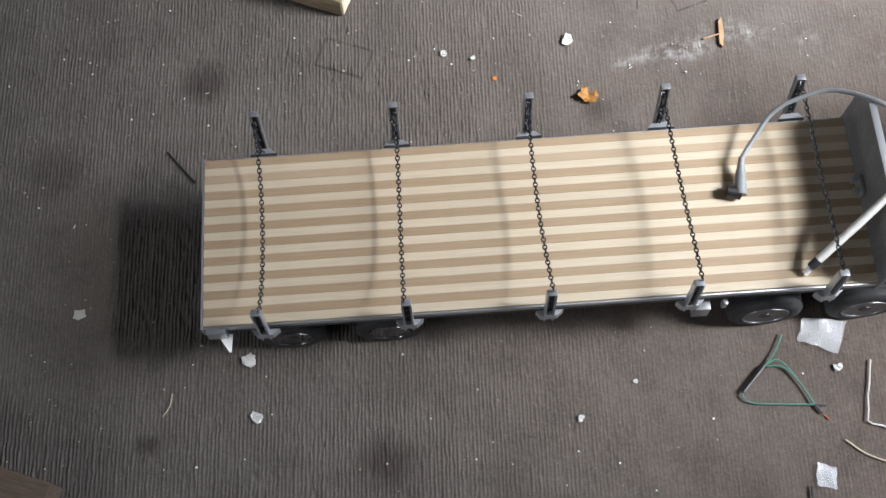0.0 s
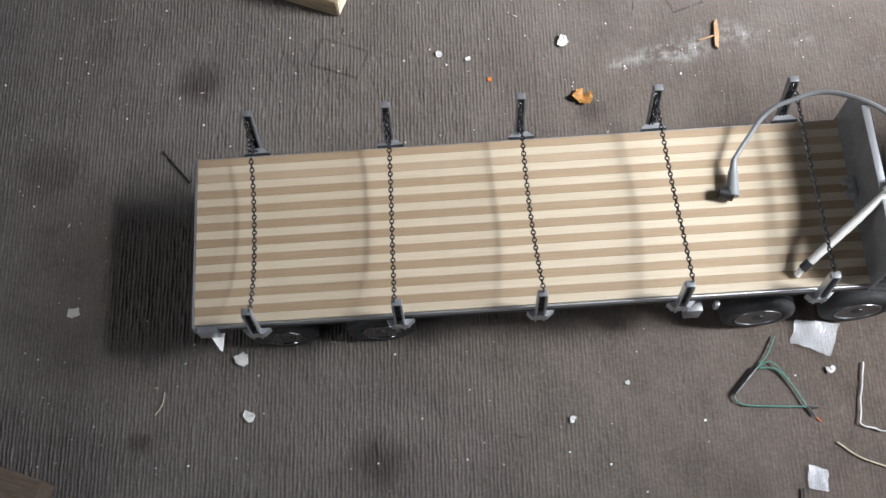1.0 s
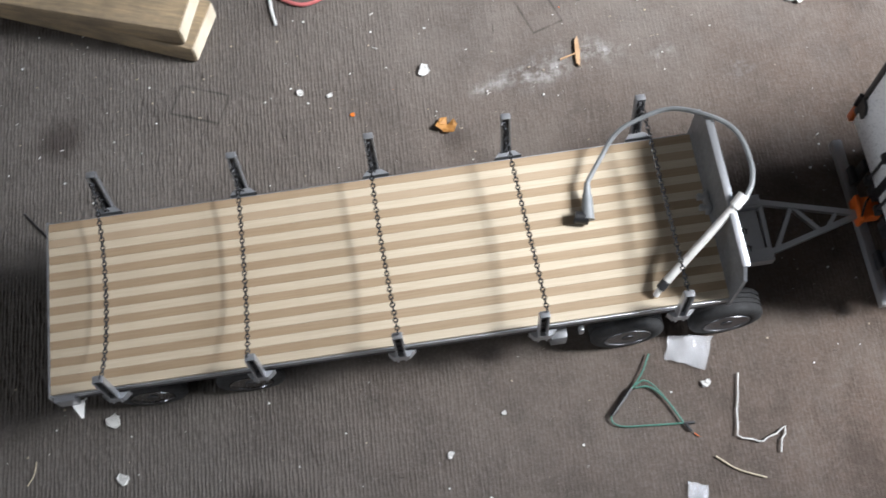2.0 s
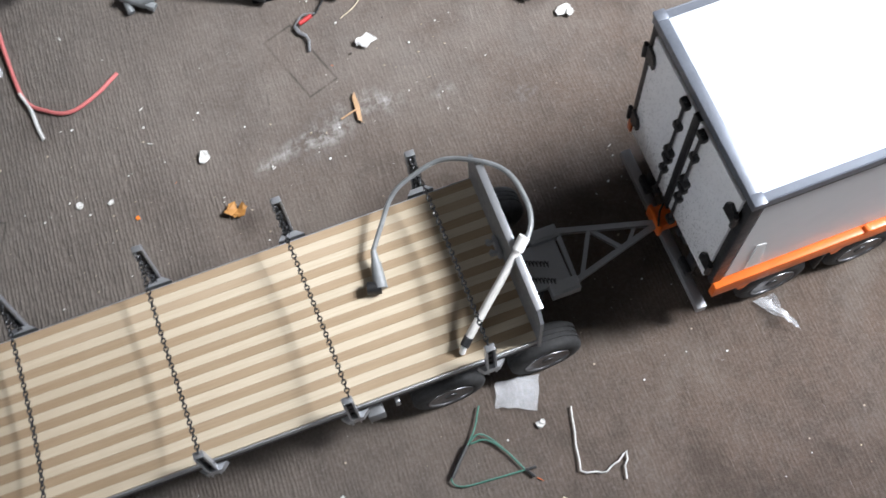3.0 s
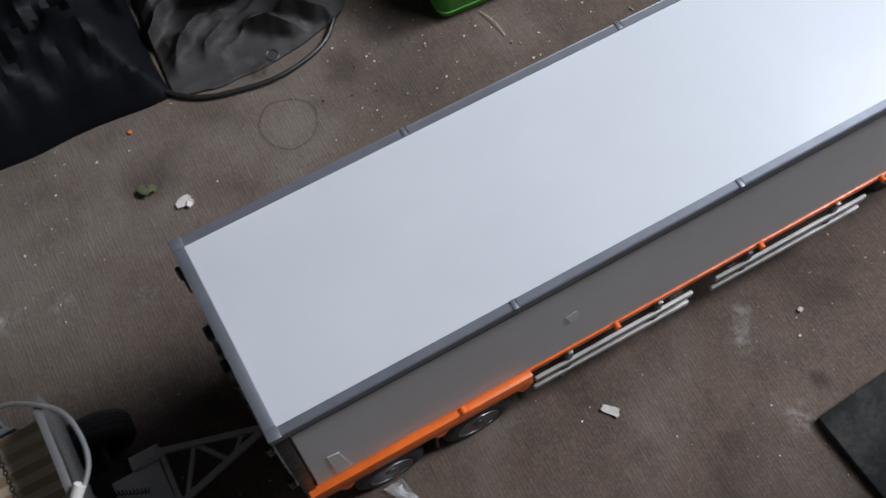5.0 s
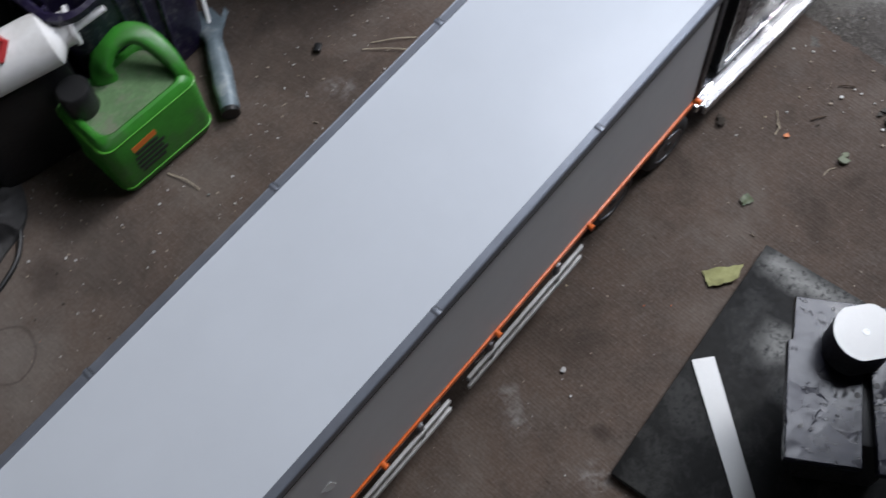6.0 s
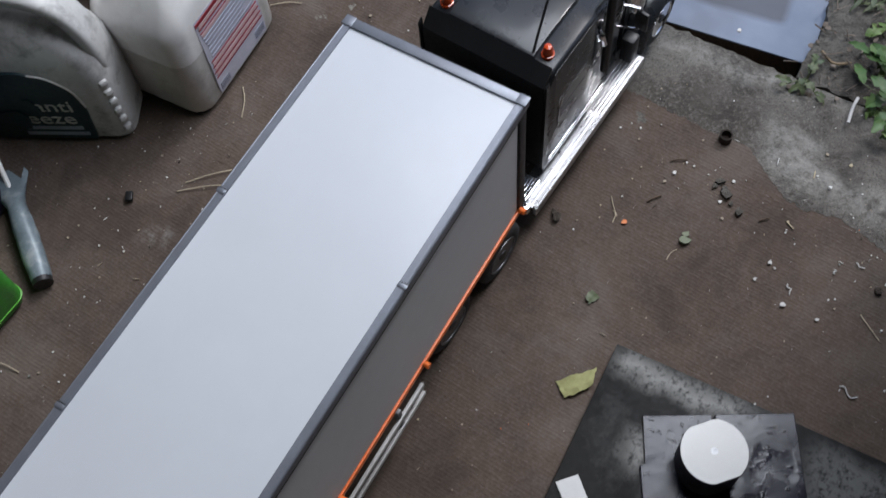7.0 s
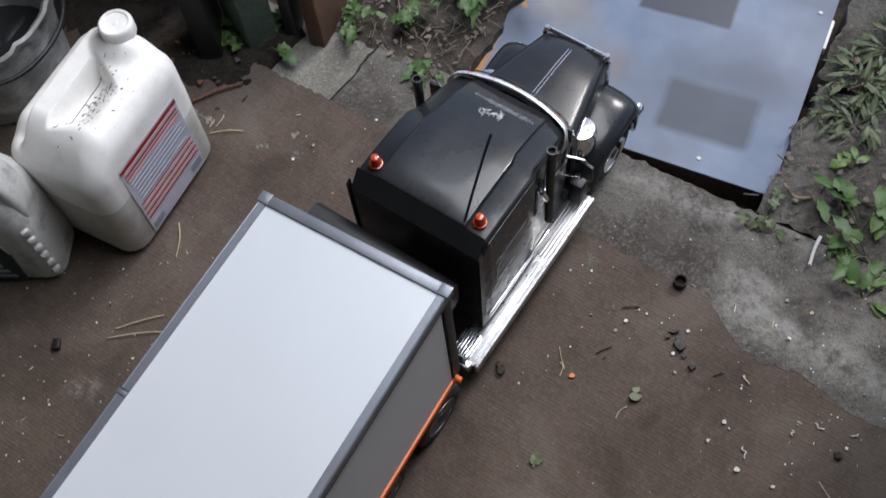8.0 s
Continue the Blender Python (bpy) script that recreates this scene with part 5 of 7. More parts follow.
for s in (-1, 1):
    b = M()
    sweep = curve_pts([(0.203, 0, 0.050), (0.206, 0, 0.070), (0.215, 0, 0.088), (0.232, 0, 0.101), (0.255, 0, 0.109), (0.285, 0, 0.112), (0.304, 0, 0.110), (0.315, 0, 0.102), (0.320, 0, 0.088), (0.321, 0, 0.060)], 4)
    rings = []
    for q, c in enumerate(sweep):
        ahead = (sweep[min(q + 1, len(sweep) - 1)] - sweep[max(q - 1, 0)]).normalized()
        over = Vector((-ahead.z, 0, ahead.x))
        rings.append([c + over * h + Vector((0, s * y, 0)) for y, h in ((0.043, 0.005), (0.062, 0.0045), (0.078, 0.002), (0.0865, -0.0015), (0.0915, -0.0065), (0.0925, -0.013), (0.0895, -0.013), (0.0865, -0.007), (0.066, -0.002), (0.043, 0.0))])
    skin(b, rings)
    fender = part("fender", b, BLACK_GLOSS, cab, "swept black front fender")
    b = M()
    lathe(b, [(0.0, 0.0), (0.0065, 0.0), (0.0080, 0.003), (0.0080, 0.010), (0.0065, 0.0125), (0.0, 0.0135)], (0.3170, s * 0.0835, 0.078), "x", 16)
    part("headlight", b, CHROME, fender)
    b = M()
    lathe(b, [(0.0, 0.0), (0.0165, 0.0), (0.0175, 0.006), (0.0172, 0.030), (0.0150, 0.036), (0.0, 0.038)], (0.227, s * 0.0615, 0.110), "z", 28)
    part("air_cleaner", b, CHROME, cab, "chrome air cleaner drum")
    b = M()
    cyl(b, (0.127, s * 0.0815, 0.110), (0.127, s * 0.0815, 0.246), 0.0050, n=16)
    stack = part("exhaust_pipe", b, BLACK, cab, "black exhaust stack")
    b = M()
    lathe(b, [(0.0052, 0.0), (0.0056, 0.002), (0.0054, 0.010), (0.0040, 0.010), (0.0036, 0.003), (0.0, 0.003)], (0.127, s * 0.0815, 0.2455), "z", 16)
    part("stack_tip", b, DARK_STEEL, stack)
    b = M()
    tube(b, curve_pts([(0.120, s * 0.073, 0.200), (0.113, s * 0.080, 0.190), (0.118, s * 0.082, 0.170)], 5), 0.0035, 8)
    part("grab_handle", b, CHROME, cab)
    b = M()
    box(b, (0.176, s * 0.098, 0.158), (0.004, 0.016, 0.030), 0.001, rot=(0, 0, s * 8))
    mir = part("mirror", b, BLACK, cab, "black wing mirror on chrome arms")
    b = M()
    tube(b, [(0.168, s * 0.071, 0.180), (0.176, s * 0.094, 0.178), (0.178, s * 0.098, 0.168)], 0.0013, 6)
    tube(b, [(0.168, s * 0.071, 0.138), (0.176, s * 0.094, 0.140), (0.178, s * 0.098, 0.148)], 0.0013, 6)
    part("mirror_arm", b, CHROME, mir)
    # doors and trim on the cab side
    b = M()
    box(b, (0.148, s * 0.0712, 0.120), (0.052, 0.003, 0.100), 0.0012)
    door = part("door", b, BLACK_GLOSS, cab)
    b = M()
    prism(b, [(0.126, 0.168), (0.170, 0.168), (0.168, 0.200), (0.132, 0.206)], s * 0.0718, s * 0.0733, "y")
    part("door_window", b, BLACK_GLOSS, door, smooth=False)
    b = M()
    for xa, xb in ((0.178, 0.166), (0.171, 0.160)):
        bar(b, (xa, s * 0.0752, 0.206), (xb, s * 0.0752, 0.160), 0.0032, 0.0042)
    box(b, (0.144, s * 0.0734, 0.165), (0.05, 0.0022, 0.0024), 0.0005)
    part("window_trim", b, CHROME, door)
    b = M()
    box(b, (0.070, s * (SH + 0.001), 0.072), (0.125, 0.0026, 0.008), 0.001)
    part("sill_trim", b, CHROME, cab, "chrome sill strip")
    b = M()
    prism(b, [(0.025, 0.125), (0.085, 0.125), (0.085, 0.175), (0.025, 0.175)], s * (SH - 0.0002), s * (SH + 0.0012), "y")
    hatch = part("sleeper_hatch", b, BLACK_GLOSS, cab, smooth=False)
    b = M()
    box(b, (0.055, s * (SH + 0.0013), 0.152), (0.05, 0.001, 0.0012))
    box(b, (0.045, s * (SH + 0.0013), 0.138), (0.03, 0.001, 0.0012))
    part("hatch_moulding", b, DARK_STEEL, hatch)
    # running board with ribbed tread
    b = M()
    box(b, (0.080, s * 0.0955, 0.045), (0.250, 0.005, 0.016), 0.001)
    box(b, (0.080, s * 0.080, 0.050), (0.250, 0.030, 0.003), 0.0006)
    step = part("running_board", b, TREAD, cab, "ribbed chrome running board")
    b = M()
    for k in range(5):
        box(b, (0.152, s * (0.0765 + 0.0042 * k), 0.0548), (0.088, 0.0020, 0.0026), 0.0004, seg=1)
    for k in range(2):
        box(b, (0.080, s * (0.0943 + 0.0024 * k), 0.0536), (0.246, 0.0010, 0.0012))
    for k in range(3):
        box(b, (0.030, s * (0.0840 + 0.0042 * k), 0.0524), (0.140, 0.0018, 0.0018))
    part("tread", b, TREAD, step)
    b = M()
    box(b, (-0.030, s * 0.073, 0.056), (0.032, 0.022, 0.010), 0.001)
    part("tank_step", b, CHROME, step)
    for k in range(6):
        b = M()
        box(b, (-0.030, s * (0.064 + 0.0034 * k), 0.0617), (0.030, 0.0020, 0.002), 0.0004, seg=1)
        part("step_rib", b, CHROME, step)
    b = M()
    box(b, (-0.047, s * 0.083, 0.046), (0.010, 0.014, 0.012), 0.002)
    part("step_end", b, CHROME, step)
    b = M()
    box(b, (0.08, s * 0.078, 0.040), (0.24, 0.014, 0.018), 0.003)
    part("fuel_tank", b, DARK_STEEL, cab)
    b = M()
    box(b, (0.195, s * 0.080, 0.072), (0.018, 0.018, 0.045), 0.004)
    part("fender_skirt", b, BLACK, cab)
    wheel(cab, 0.276, s * 0.084, 0.040, 0.026, s, RUBBER, CHROME)
    for x in (-0.213, -0.110):
        wheel(cab, x, s * 0.094, 0.040, 0.032, s, RUBBER, DULL_RIM)
    b = M()
    box(b, (-0.04, s * 0.022, 0.058), (0.58, 0.007, 0.02), 0.001)
    part("frame_rail", b, DARK_STEEL, cab)
b = M()
box(b, (0.318, 0, 0.052), (0.006, 0.176, 0.026), 0.003)
part("front_bumper", b, CHROME, cab, "chrome front bumper")
for x in (-0.213, -0.110, 0.276):
    b = M()
    cyl(b, (x, -0.07, 0.04), (x, 0.07, 0.04), 0.006)
    part("axle", b, DARK_STEEL, cab)
b = M()
cyl(b, (-0.16, 0, 0.064), (-0.16, 0, 0.076), 0.035, n=28)
part("fifth_wheel", b, DARK_STEEL, cab)
b = M()
skin(b, [[Vector((-0.036 + px, y, 0.168 + pz)) for px, pz in rounded(0.018, 0.026, 0.014)] for y in (-0.062, -0.056, 0.106, 0.112)])
tank = part("rear_tank", b, BLACK, cab, "black tank behind the sleeper")
b = M()
for y in (-0.03, 0.045):
    box(b, (-0.030, y, 0.10), (0.006, 0.01, 0.10))
part("tank_bracket", b, DARK_STEEL, tank)
b = M()
for y in (-0.046, -0.041):
    skin(b, [[Vector((-0.036 + px, y + dy, 0.168 + pz)) for px, pz in rounded(0.0186, 0.0266, 0.0144)] for dy in (0, 0.0018)])
part("tank_band", b, DARK_STEEL, tank)

# ---- jugs, buckets and boxes along the side ----
jug = thing("white_jug", (0.952, 0.511, 0), "large white plastic jug, half full, with red-striped label", "jug", turn=3.5, world_coords=False)
b = M()
loft(b, [(0.000, 0, 0, 0.082, 0.056, 0.024), (0.004, 0, 0, 0.088, 0.062, 0.024), (0.012, 0, 0, 0.091, 0.0655, 0.024), (0.108, 0, 0, 0.092, 0.066, 0.024)])
part("lower_body", b, LIQUID, jug, "greyish lower half with liquid behind the plastic")
b = M()
loft(b, [(0.108, 0, 0, 0.0922, 0.0662, 0.024), (0.140, 0, 0, 0.093, 0.067, 0.025), (0.147, 0, 0, 0.093, 0.067, 0.026)])
part("upper_body", b, WHITE_PLASTIC, jug, "dirty white upper half")


def ease(v):
    v = min(1.0, max(0.0, v))
    return v * v * (3 - 2 * v)


def jug_top(x, y):
    """Height of the jug's top: rounded shoulder, thick grip bar, and a soft hollow pressed in beside it."""
    qx, qy = max(0.0, abs(x) - 0.067), max(0.0, abs(y) - 0.041)
    inset = 0.026 - math.hypot(qx, qy) if qx or qy else 0.026 + min(0.067 - abs(x), 0.041 - abs(y))
    u = min(1.0, max(0.0, 1 - inset / 0.032))
    z = 0.213 - 0.036 * (1 - math.sqrt(max(0.0, 1 - u * u)))
    z -= 0.030 * ease((-0.040 - x) / 0.050)
    grip_y = 0.0225 + 0.03 * x
    into = grip_y - 0.0115 - y
    window = ease((0.049 - 0.5 * max(0.0, into) - x) / 0.014) * ease((x + 0.060 - 0.3 * max(0.0, into)) / 0.034)
    z -= 0.036 * ease(into / 0.0045) * (1 - ease((into - 0.002) / 0.056)) * window
    beyond = y - grip_y - 0.0105
    z -= 0.030 * ease(beyond / 0.014) * ease((x + 0.090) / 0.03) * (1 - 0.7 * u)
    r = math.hypot(x - CAP_X, y - CAP_Y)
    return z + 0.015 * (1 - ease((r - 0.017) / 0.024))


CAP_X, CAP_Y = 0.077, -0.006
b = M()
rough_out = rounded(0.093, 0.067, 0.026, 12)
edge_len = [math.hypot(rough_out[(q + 1) % len(rough_out)][0] - rough_out[q][0], rough_out[(q + 1) % len(rough_out)][1] - rough_out[q][1]) for q in range(len(rough_out))]
outline_, step_len, run = [], sum(edge_len) / 220, 0.0
for q, length_ in enumerate(edge_len):
    (xa, ya), (xb, yb) = rough_out[q], rough_out[(q + 1) % len(rough_out)]
    while run < length_ and len(outline_) < 220:
        outline_.append((xa + (xb - xa) * run / length_, ya + (yb - ya) * run / length_))
        run += step_len
    run -= length_
skin(b, [[Vector((px, py, 0.1465)) for px, py in outline_]] + [[Vector((px * k, py * k, jug_top(px * k, py * k))) for px, py in outline_] for k in [1 - q / 72 for q in range(72)]])
part("shoulder", b, WHITE_PLASTIC, jug, "white shoulder with moulded grip and neck")
b = M()
prof_ = [(0.0185, 0.0), (0.0195, 0.002), (0.0195, 0.0165), (0.0185, 0.0195), (0.0170, 0.0205), (0.0152, 0.0202), (0.0146, 0.0182), (0.0030, 0.0182), (0.0022, 0.0192), (0.0001, 0.0192)]
skin(b, [[Vector((CAP_X + r * (1.012 if a_ % 2 and r > 0.019 else 1.0) * math.cos(2 * math.pi * a_ / 72), CAP_Y + r * (1.012 if a_ % 2 and r > 0.019 else 1.0) * math.sin(2 * math.pi * a_ / 72), 0.221 + h)) for a_ in range(72)] for r, h in prof_])
part("cap", b, WHITE_PLASTIC, jug, "ribbed white screw cap")
b = M()
for _ in range(150):
    sx, sy = RND.gauss(0, 0.022), -0.016 + RND.gauss(0, 0.016)
    size = RND.uniform(0.0005, 0.0018)
    if sy > 0.003:
        continue
    if RND.random() < 0.5:
        flake(b, sx, sy, jug_top(sx, sy) + 0.0002, size, 0.0003, RND, 5)
    else:
        a = RND.uniform(0, 6.3)
        ex, ey = sx + 2.4 * size * math.cos(a), sy + 2.4 * size * math.sin(a)
        tube(b, [(sx, sy, jug_top(sx, sy) + 0.0002), (ex, ey, jug_top(ex, ey) + 0.0002)], size * 0.4, 4)
specks = part("dirt_specks", b, GREY_DIRT, jug, "grey specks of dirt in the hollow")
tagged(specks, "grey specks of dirt in the hollow", kind="stuff")
# thin grey tube painted in as the shade of the crease below the grip
b = M()
tube(b, [(sx, 0.0064 + 0.03 * sx + RND.gauss(0, 0.0003), jug_top(sx, 0.0064 + 0.03 * sx) + 0.0001) for sx in [-0.036 + 0.0045 * q for q in range(17)]], 0.0006, 5)
part("crease_shade", b, GREY_DIRT, jug, "dark line drawn for the shaded crease at the foot of the grip")
FL = -0.0668
b = M()
box(b, (0.003, FL, 0.086), (0.112, 0.0012, 0.142), 0.0004, seg=1)
lab = part("label", b, LABEL_LILAC, jug, "pale label with red stripes")


def label_bar(bm, x, z, w, h, out_by=0.0009):
    return box(bm, (x, FL - out_by, z), (w, 0.0008, h))


for z, h, w in ((0.151, 0.0055, 0.111), (0.1395, 0.0016, 0.104), (0.133, 0.0014, 0.104), (0.077, 0.0018, 0.104), (0.0665, 0.0018, 0.106), (0.056, 0.0020, 0.108), (0.046, 0.0016, 0.108)):
    part("label_stripe", label_bar(M(), 0.003, z, w, h), LABEL_RED, lab, smooth=False)
for z in (0.0712, 0.061, 0.051, 0.1275, 0.144):
    part("label_tint", label_bar(M(), 0.003, z, 0.102, 0.0050, 0.0008), LABEL_PINK, lab, smooth=False)
for k, (w, x) in enumerate(((0.088, -0.006), (0.098, 0.0), (0.092, 0.0), (0.098, 0.002), (0.074, -0.01), (0.094, 0.0))):
    part("print_line", label_bar(M(), 0.003 + x, 0.121 - k * 0.0074, w, 0.0022), LABEL_BLUE, lab, smooth=False)
b = M()
for k in range(9):
    label_bar(b, 0.036 + k * 0.0024, 0.029, 0.0010 + 0.0006 * (k % 2), 0.014)
part("barcode", b, LABEL_BLUE, lab, smooth=False)
b = M()
for k in range(8):
    label_bar(b, -0.048 + k * 0.0026, 0.026, 0.0014, 0.012)
part("barcode", b, LABEL_BLUE, lab, smooth=False)

can2 = thing("antifreeze_jug", (0.7896, 0.6014, 0), "dirty grey plastic jug with dark teal label", "jug", turn=-62, world_coords=False)
b = M()
loft(b, [(0.0, 0, 0.004, 0.084, 0.032, 0.02), (0.006, 0, 0.004, 0.089, 0.039, 0.02), (0.12, 0, 0.004, 0.091, 0.041, 0.022), (0.155, 0, 0.006, 0.088, 0.040, 0.025), (0.180, -0.006, 0.008, 0.076, 0.036, 0.025), (0.200, -0.014, 0.01, 0.058, 0.030, 0.024), (0.215, -0.03, 0.01, 0.035, 0.024, 0.02)])
part("body", b, MILKY_GREY, can2)
b = M()
strap_line = curve_pts([(0.080, 0.000, 0.105), (0.083, 0.000, 0.150), (0.076, 0.001, 0.190), (0.060, 0.003, 0.220), (0.030, 0.006, 0.238), (-0.008, 0.009, 0.240), (-0.034, 0.010, 0.220)])
rings = []
for q, c in enumerate(strap_line):
    ahead = (strap_line[min(q + 1, len(strap_line) - 1)] - strap_line[max(q - 1, 0)]).normalized()
    over = ahead.cross(Vector((0, 1, 0))).normalized()
    rings.append([c + Vector((0, 1, 0)) * 0.0200 * (abs(math.cos(a)) ** 0.6) * (1 if math.cos(a) > 0 else -1) + over * 0.0095 * (abs(math.sin(a)) ** 0.6) * (1 if math.sin(a) > 0 else -1) for a in [2 * math.pi * (j + 0.5) / 20 for j in range(20)]])
skin(b, rings)
part("handle", b, MILKY_GREY, can2)
b = M()
for k in range(6):
    box(b, (0.083, -0.029, 0.022 + k * 0.019), (0.0115, 0.0115, 0.012), 0.0040, rot=(0, 0, 45))
part("grip_ribs", b, MILKY_GREY, can2)
b = M()
lathe(b, [(0, 0), (0.019, 0), (0.02, 0.003), (0.02, 0.02), (0.0, 0.021)], (-0.055, 0.01, 0.205), "z", 24)
part("cap", b, BLACK, can2)
FC = -0.0372
b = M()
prism(b, [(-0.085, 0.006), (0.042, 0.006), (0.050, 0.074), (0.042, 0.110), (0.022, 0.134), (-0.010, 0.146), (-0.085, 0.146)], FC - 0.001, FC + 0.003, "y")
lab2 = part("label", b, LABEL_TEAL, can2, "dark teal label with pale lettering", smooth=False)
b = M()
tube(b, curve_pts([(0.0510, FC - 0.001, 0.078), (0.044, FC - 0.001, 0.111), (0.023, FC - 0.001, 0.1355), (0.002, FC - 0.001, 0.143)]), 0.0013, 6)
part("label_edge", b, LABEL_WHITE, lab2)
up = Matrix.Rotation(radians(90), 4, "X")
lettering("lettering", "anti", 0.034, LABEL_WHITE, lab2, Matrix.Translation((-0.016, FC - 0.0016, 0.068)) @ up)
lettering("lettering", "freeze", 0.034, LABEL_WHITE, lab2, Matrix.Translation((-0.056, FC - 0.0016, 0.041)) @ up)
b = M()
for z, w in ((0.031, 0.072), (0.018, 0.080)):
    box(b, (-0.005, FC - 0.0014, z), (w, 0.0007, 0.007))
part("small_print", b, LABEL_BLUE, lab2, smooth=False)
for outline in ([(-0.068, 0.033), (-0.034, 0.030), (-0.028, 0.052), (-0.036, 0.070), (-0.066, 0.066)], [(-0.022, 0.064), (-0.006, 0.066), (-0.010, 0.082), (-0.014, 0.096), (-0.022, 0.094)]):
    b = M()
    prism(b, outline, FC - 0.0030, FC - 0.0022, "y")
    part("rubbed_patch", b, LABEL_TEAL, lab2, "dark patch where the print is rubbed off", smooth=False)

green = thing("green_canister", (0.493, 0.535, 0), "bright green plastic canister with black cap and moulded handle", "canister", turn=-3.5, world_coords=False)
b = M()
loft(b, [(0.0, 0, 0, 0.065, 0.043, 0.014), (0.005, 0, 0, 0.069, 0.047, 0.014), (0.016, 0, 0, 0.071, 0.049, 0.014), (0.100, 0, 0, 0.072, 0.050, 0.015), (0.106, 0, 0, 0.0705, 0.0485, 0.015), (0.110, 0, 0, 0.069, 0.047, 0.016), (0.1145, 0, 0, 0.066, 0.044, 0.017), (0.1155, 0, 0, 0.062, 0.040, 0.017), (0.1135, 0, 0, 0.059, 0.037, 0.016), (0.1085, 0, 0, 0.057, 0.035, 0.015)])
gb = part("body", b, GREEN_PLASTIC, green)
b = M()
grip = curve_pts([(-0.004, 0.030, 0.104), (0.000, 0.034, 0.130), (0.018, 0.036, 0.147), (0.040, 0.032, 0.153), (0.056, 0.018, 0.149), (0.063, -0.006, 0.136), (0.064, -0.026, 0.119), (0.062, -0.034, 0.106)])
rings = []
for q, c in enumerate(grip):
    ahead = (grip[min(q + 1, len(grip) - 1)] - grip[max(q - 1, 0)]).normalized()
    across = ahead.cross(Vector((0, 0, 1))).normalized()
    over = across.cross(ahead).normalized()
    wide = 0.0150 - 0.0065 * ease(q / len(grip) * 1.8 - 0.7)
    rings.append([c + across * wide * (abs(math.cos(a)) ** 0.7) * (1 if math.cos(a) > 0 else -1) + over * 0.0080 * (abs(math.sin(a)) ** 0.7) * (1 if math.sin(a) > 0 else -1) for a in [2 * math.pi * (j + 0.5) / 20 for j in range(20)]])
skin(b, rings)
part("handle", b, GREEN_PLASTIC, green)
b = M()
prism(b, rounded(0.0575, 0.0355, 0.014), 0.1075, 0.1093)
part("dusty_top", b, DUSTY_GREEN, gb, "dust-covered recess in the top", smooth=False)
b = M()
lathe(b, [(0, 0), (0.019, 0), (0.0205, 0.003), (0.0205, 0.038), (0.018, 0.0415), (0.0, 0.042)], (-0.046, 0.020, 0.108), "z", 24)
part("cap", b, BLACK, green, "black screw cap")
for z, k in ((0.0165, 1.0), (0.104, 1.012)):
    pts = [Vector((x * k, y * k, z)) for x, y in rounded(0.0712, 0.0492, 0.014)]
    b = M()
    skin(b, [ring_of(p, Vector((0, 0, 1)), Vector((p.x, p.y, 0)).normalized(), 0.0012, 6) for p in pts], loop=True)
    part("moulding_line", b, GREEN_EDGE, gb)
b = M()
box(b, (-0.022, -0.0498, 0.080), (0.036, 0.0008, 0.010), rot=(0, -4, 0))
part("label_flash", b, BOX_ORANGE, gb, smooth=False)
b = M()
for k, w in enumerate((0.034, 0.044, 0.040, 0.044, 0.036)):
    box(b, (-0.022 + (k % 2) * 0.002, -0.0499, 0.069 - k * 0.0088), (w, 0.0008, 0.0056))
part("label_print", b, LABEL_DARK, gb, "dark unreadable print", smooth=False)

# crushed sealant cartridge on the floor
cart = thing("sealant_cartridge", (0.63, 0.545, 0), "squeezed blue-grey foil cartridge with white rod in it", "cartridge")
a0, a1 = Vector((0.584, 0.478, 0.0125)), Vector((0.667, 0.600, 0.018))
d = (a1 - a0).normalized()
u, w = Vector((-d.y, d.x, 0)), Vector((0, 0, 1))
b = M()
rings = []
for k in range(13):
    q = k / 12
    r1, r2 = 0.0125 + 0.002 * math.sin(5 * q) + max(0, q - 0.75) * 0.060, 0.0122 - max(0, q - 0.7) * 0.03
    rings.append([a0.lerp(a1, q) + u * math.cos(2 * math.pi * j / 14) * r1 * RND.uniform(0.94, 1.06) + w * math.sin(2 * math.pi * j / 14) * r2 * RND.uniform(0.94, 1.06) + d * (RND.uniform(-0.008, 0.014) if k == 12 else 0.0) for j in range(14)])
skin(b, rings)
part("foil_body", b, DUCT, cart)
b = M()
cyl(b, a0 - d * 0.006, a0 + d * 0.001, 0.0122, n=18)
part("end_cap", b, BLACK, cart)
b = M()
tube(b, [a1 - d * 0.02, a1 + d * 0.05 + Vector((0, 0, 0.03))], 0.0032, 8)
part("rod", b, WHITE_PLASTIC, cart)

# purple basket, splashed bucket
bask = thing("purple_basket", (0.56, 0.72, 0), "dark purple ribbed plastic basket spotted with paint", "basket")
b = M()
skin(b, [[Vector((0.575 + x * k, 0.668 + y * k, z)) for x, y in rounded(0.10, 0.10, 0.035, 6)] for k, z in ((0.80, 0.0), (0.82, 0.01), (0.97, 0.215), (1.05, 0.218), (1.06, 0.228), (1.0, 0.230), (0.95, 0.225), (0.80, 0.02))])
bk = part("tub", b, PURPLE, bask)
b = M()
for k in range(24):
    a = 2 * math.pi * k / 24
    tube(b, [(0.575 + 0.086 * math.cos(a), 0.668 + 0.086 * math.sin(a), 0.01), (0.575 + 0.101 * math.cos(a), 0.668 + 0.101 * math.sin(a), 0.21)], 0.003, 6)
part("ribs", b, PURPLE, bk)

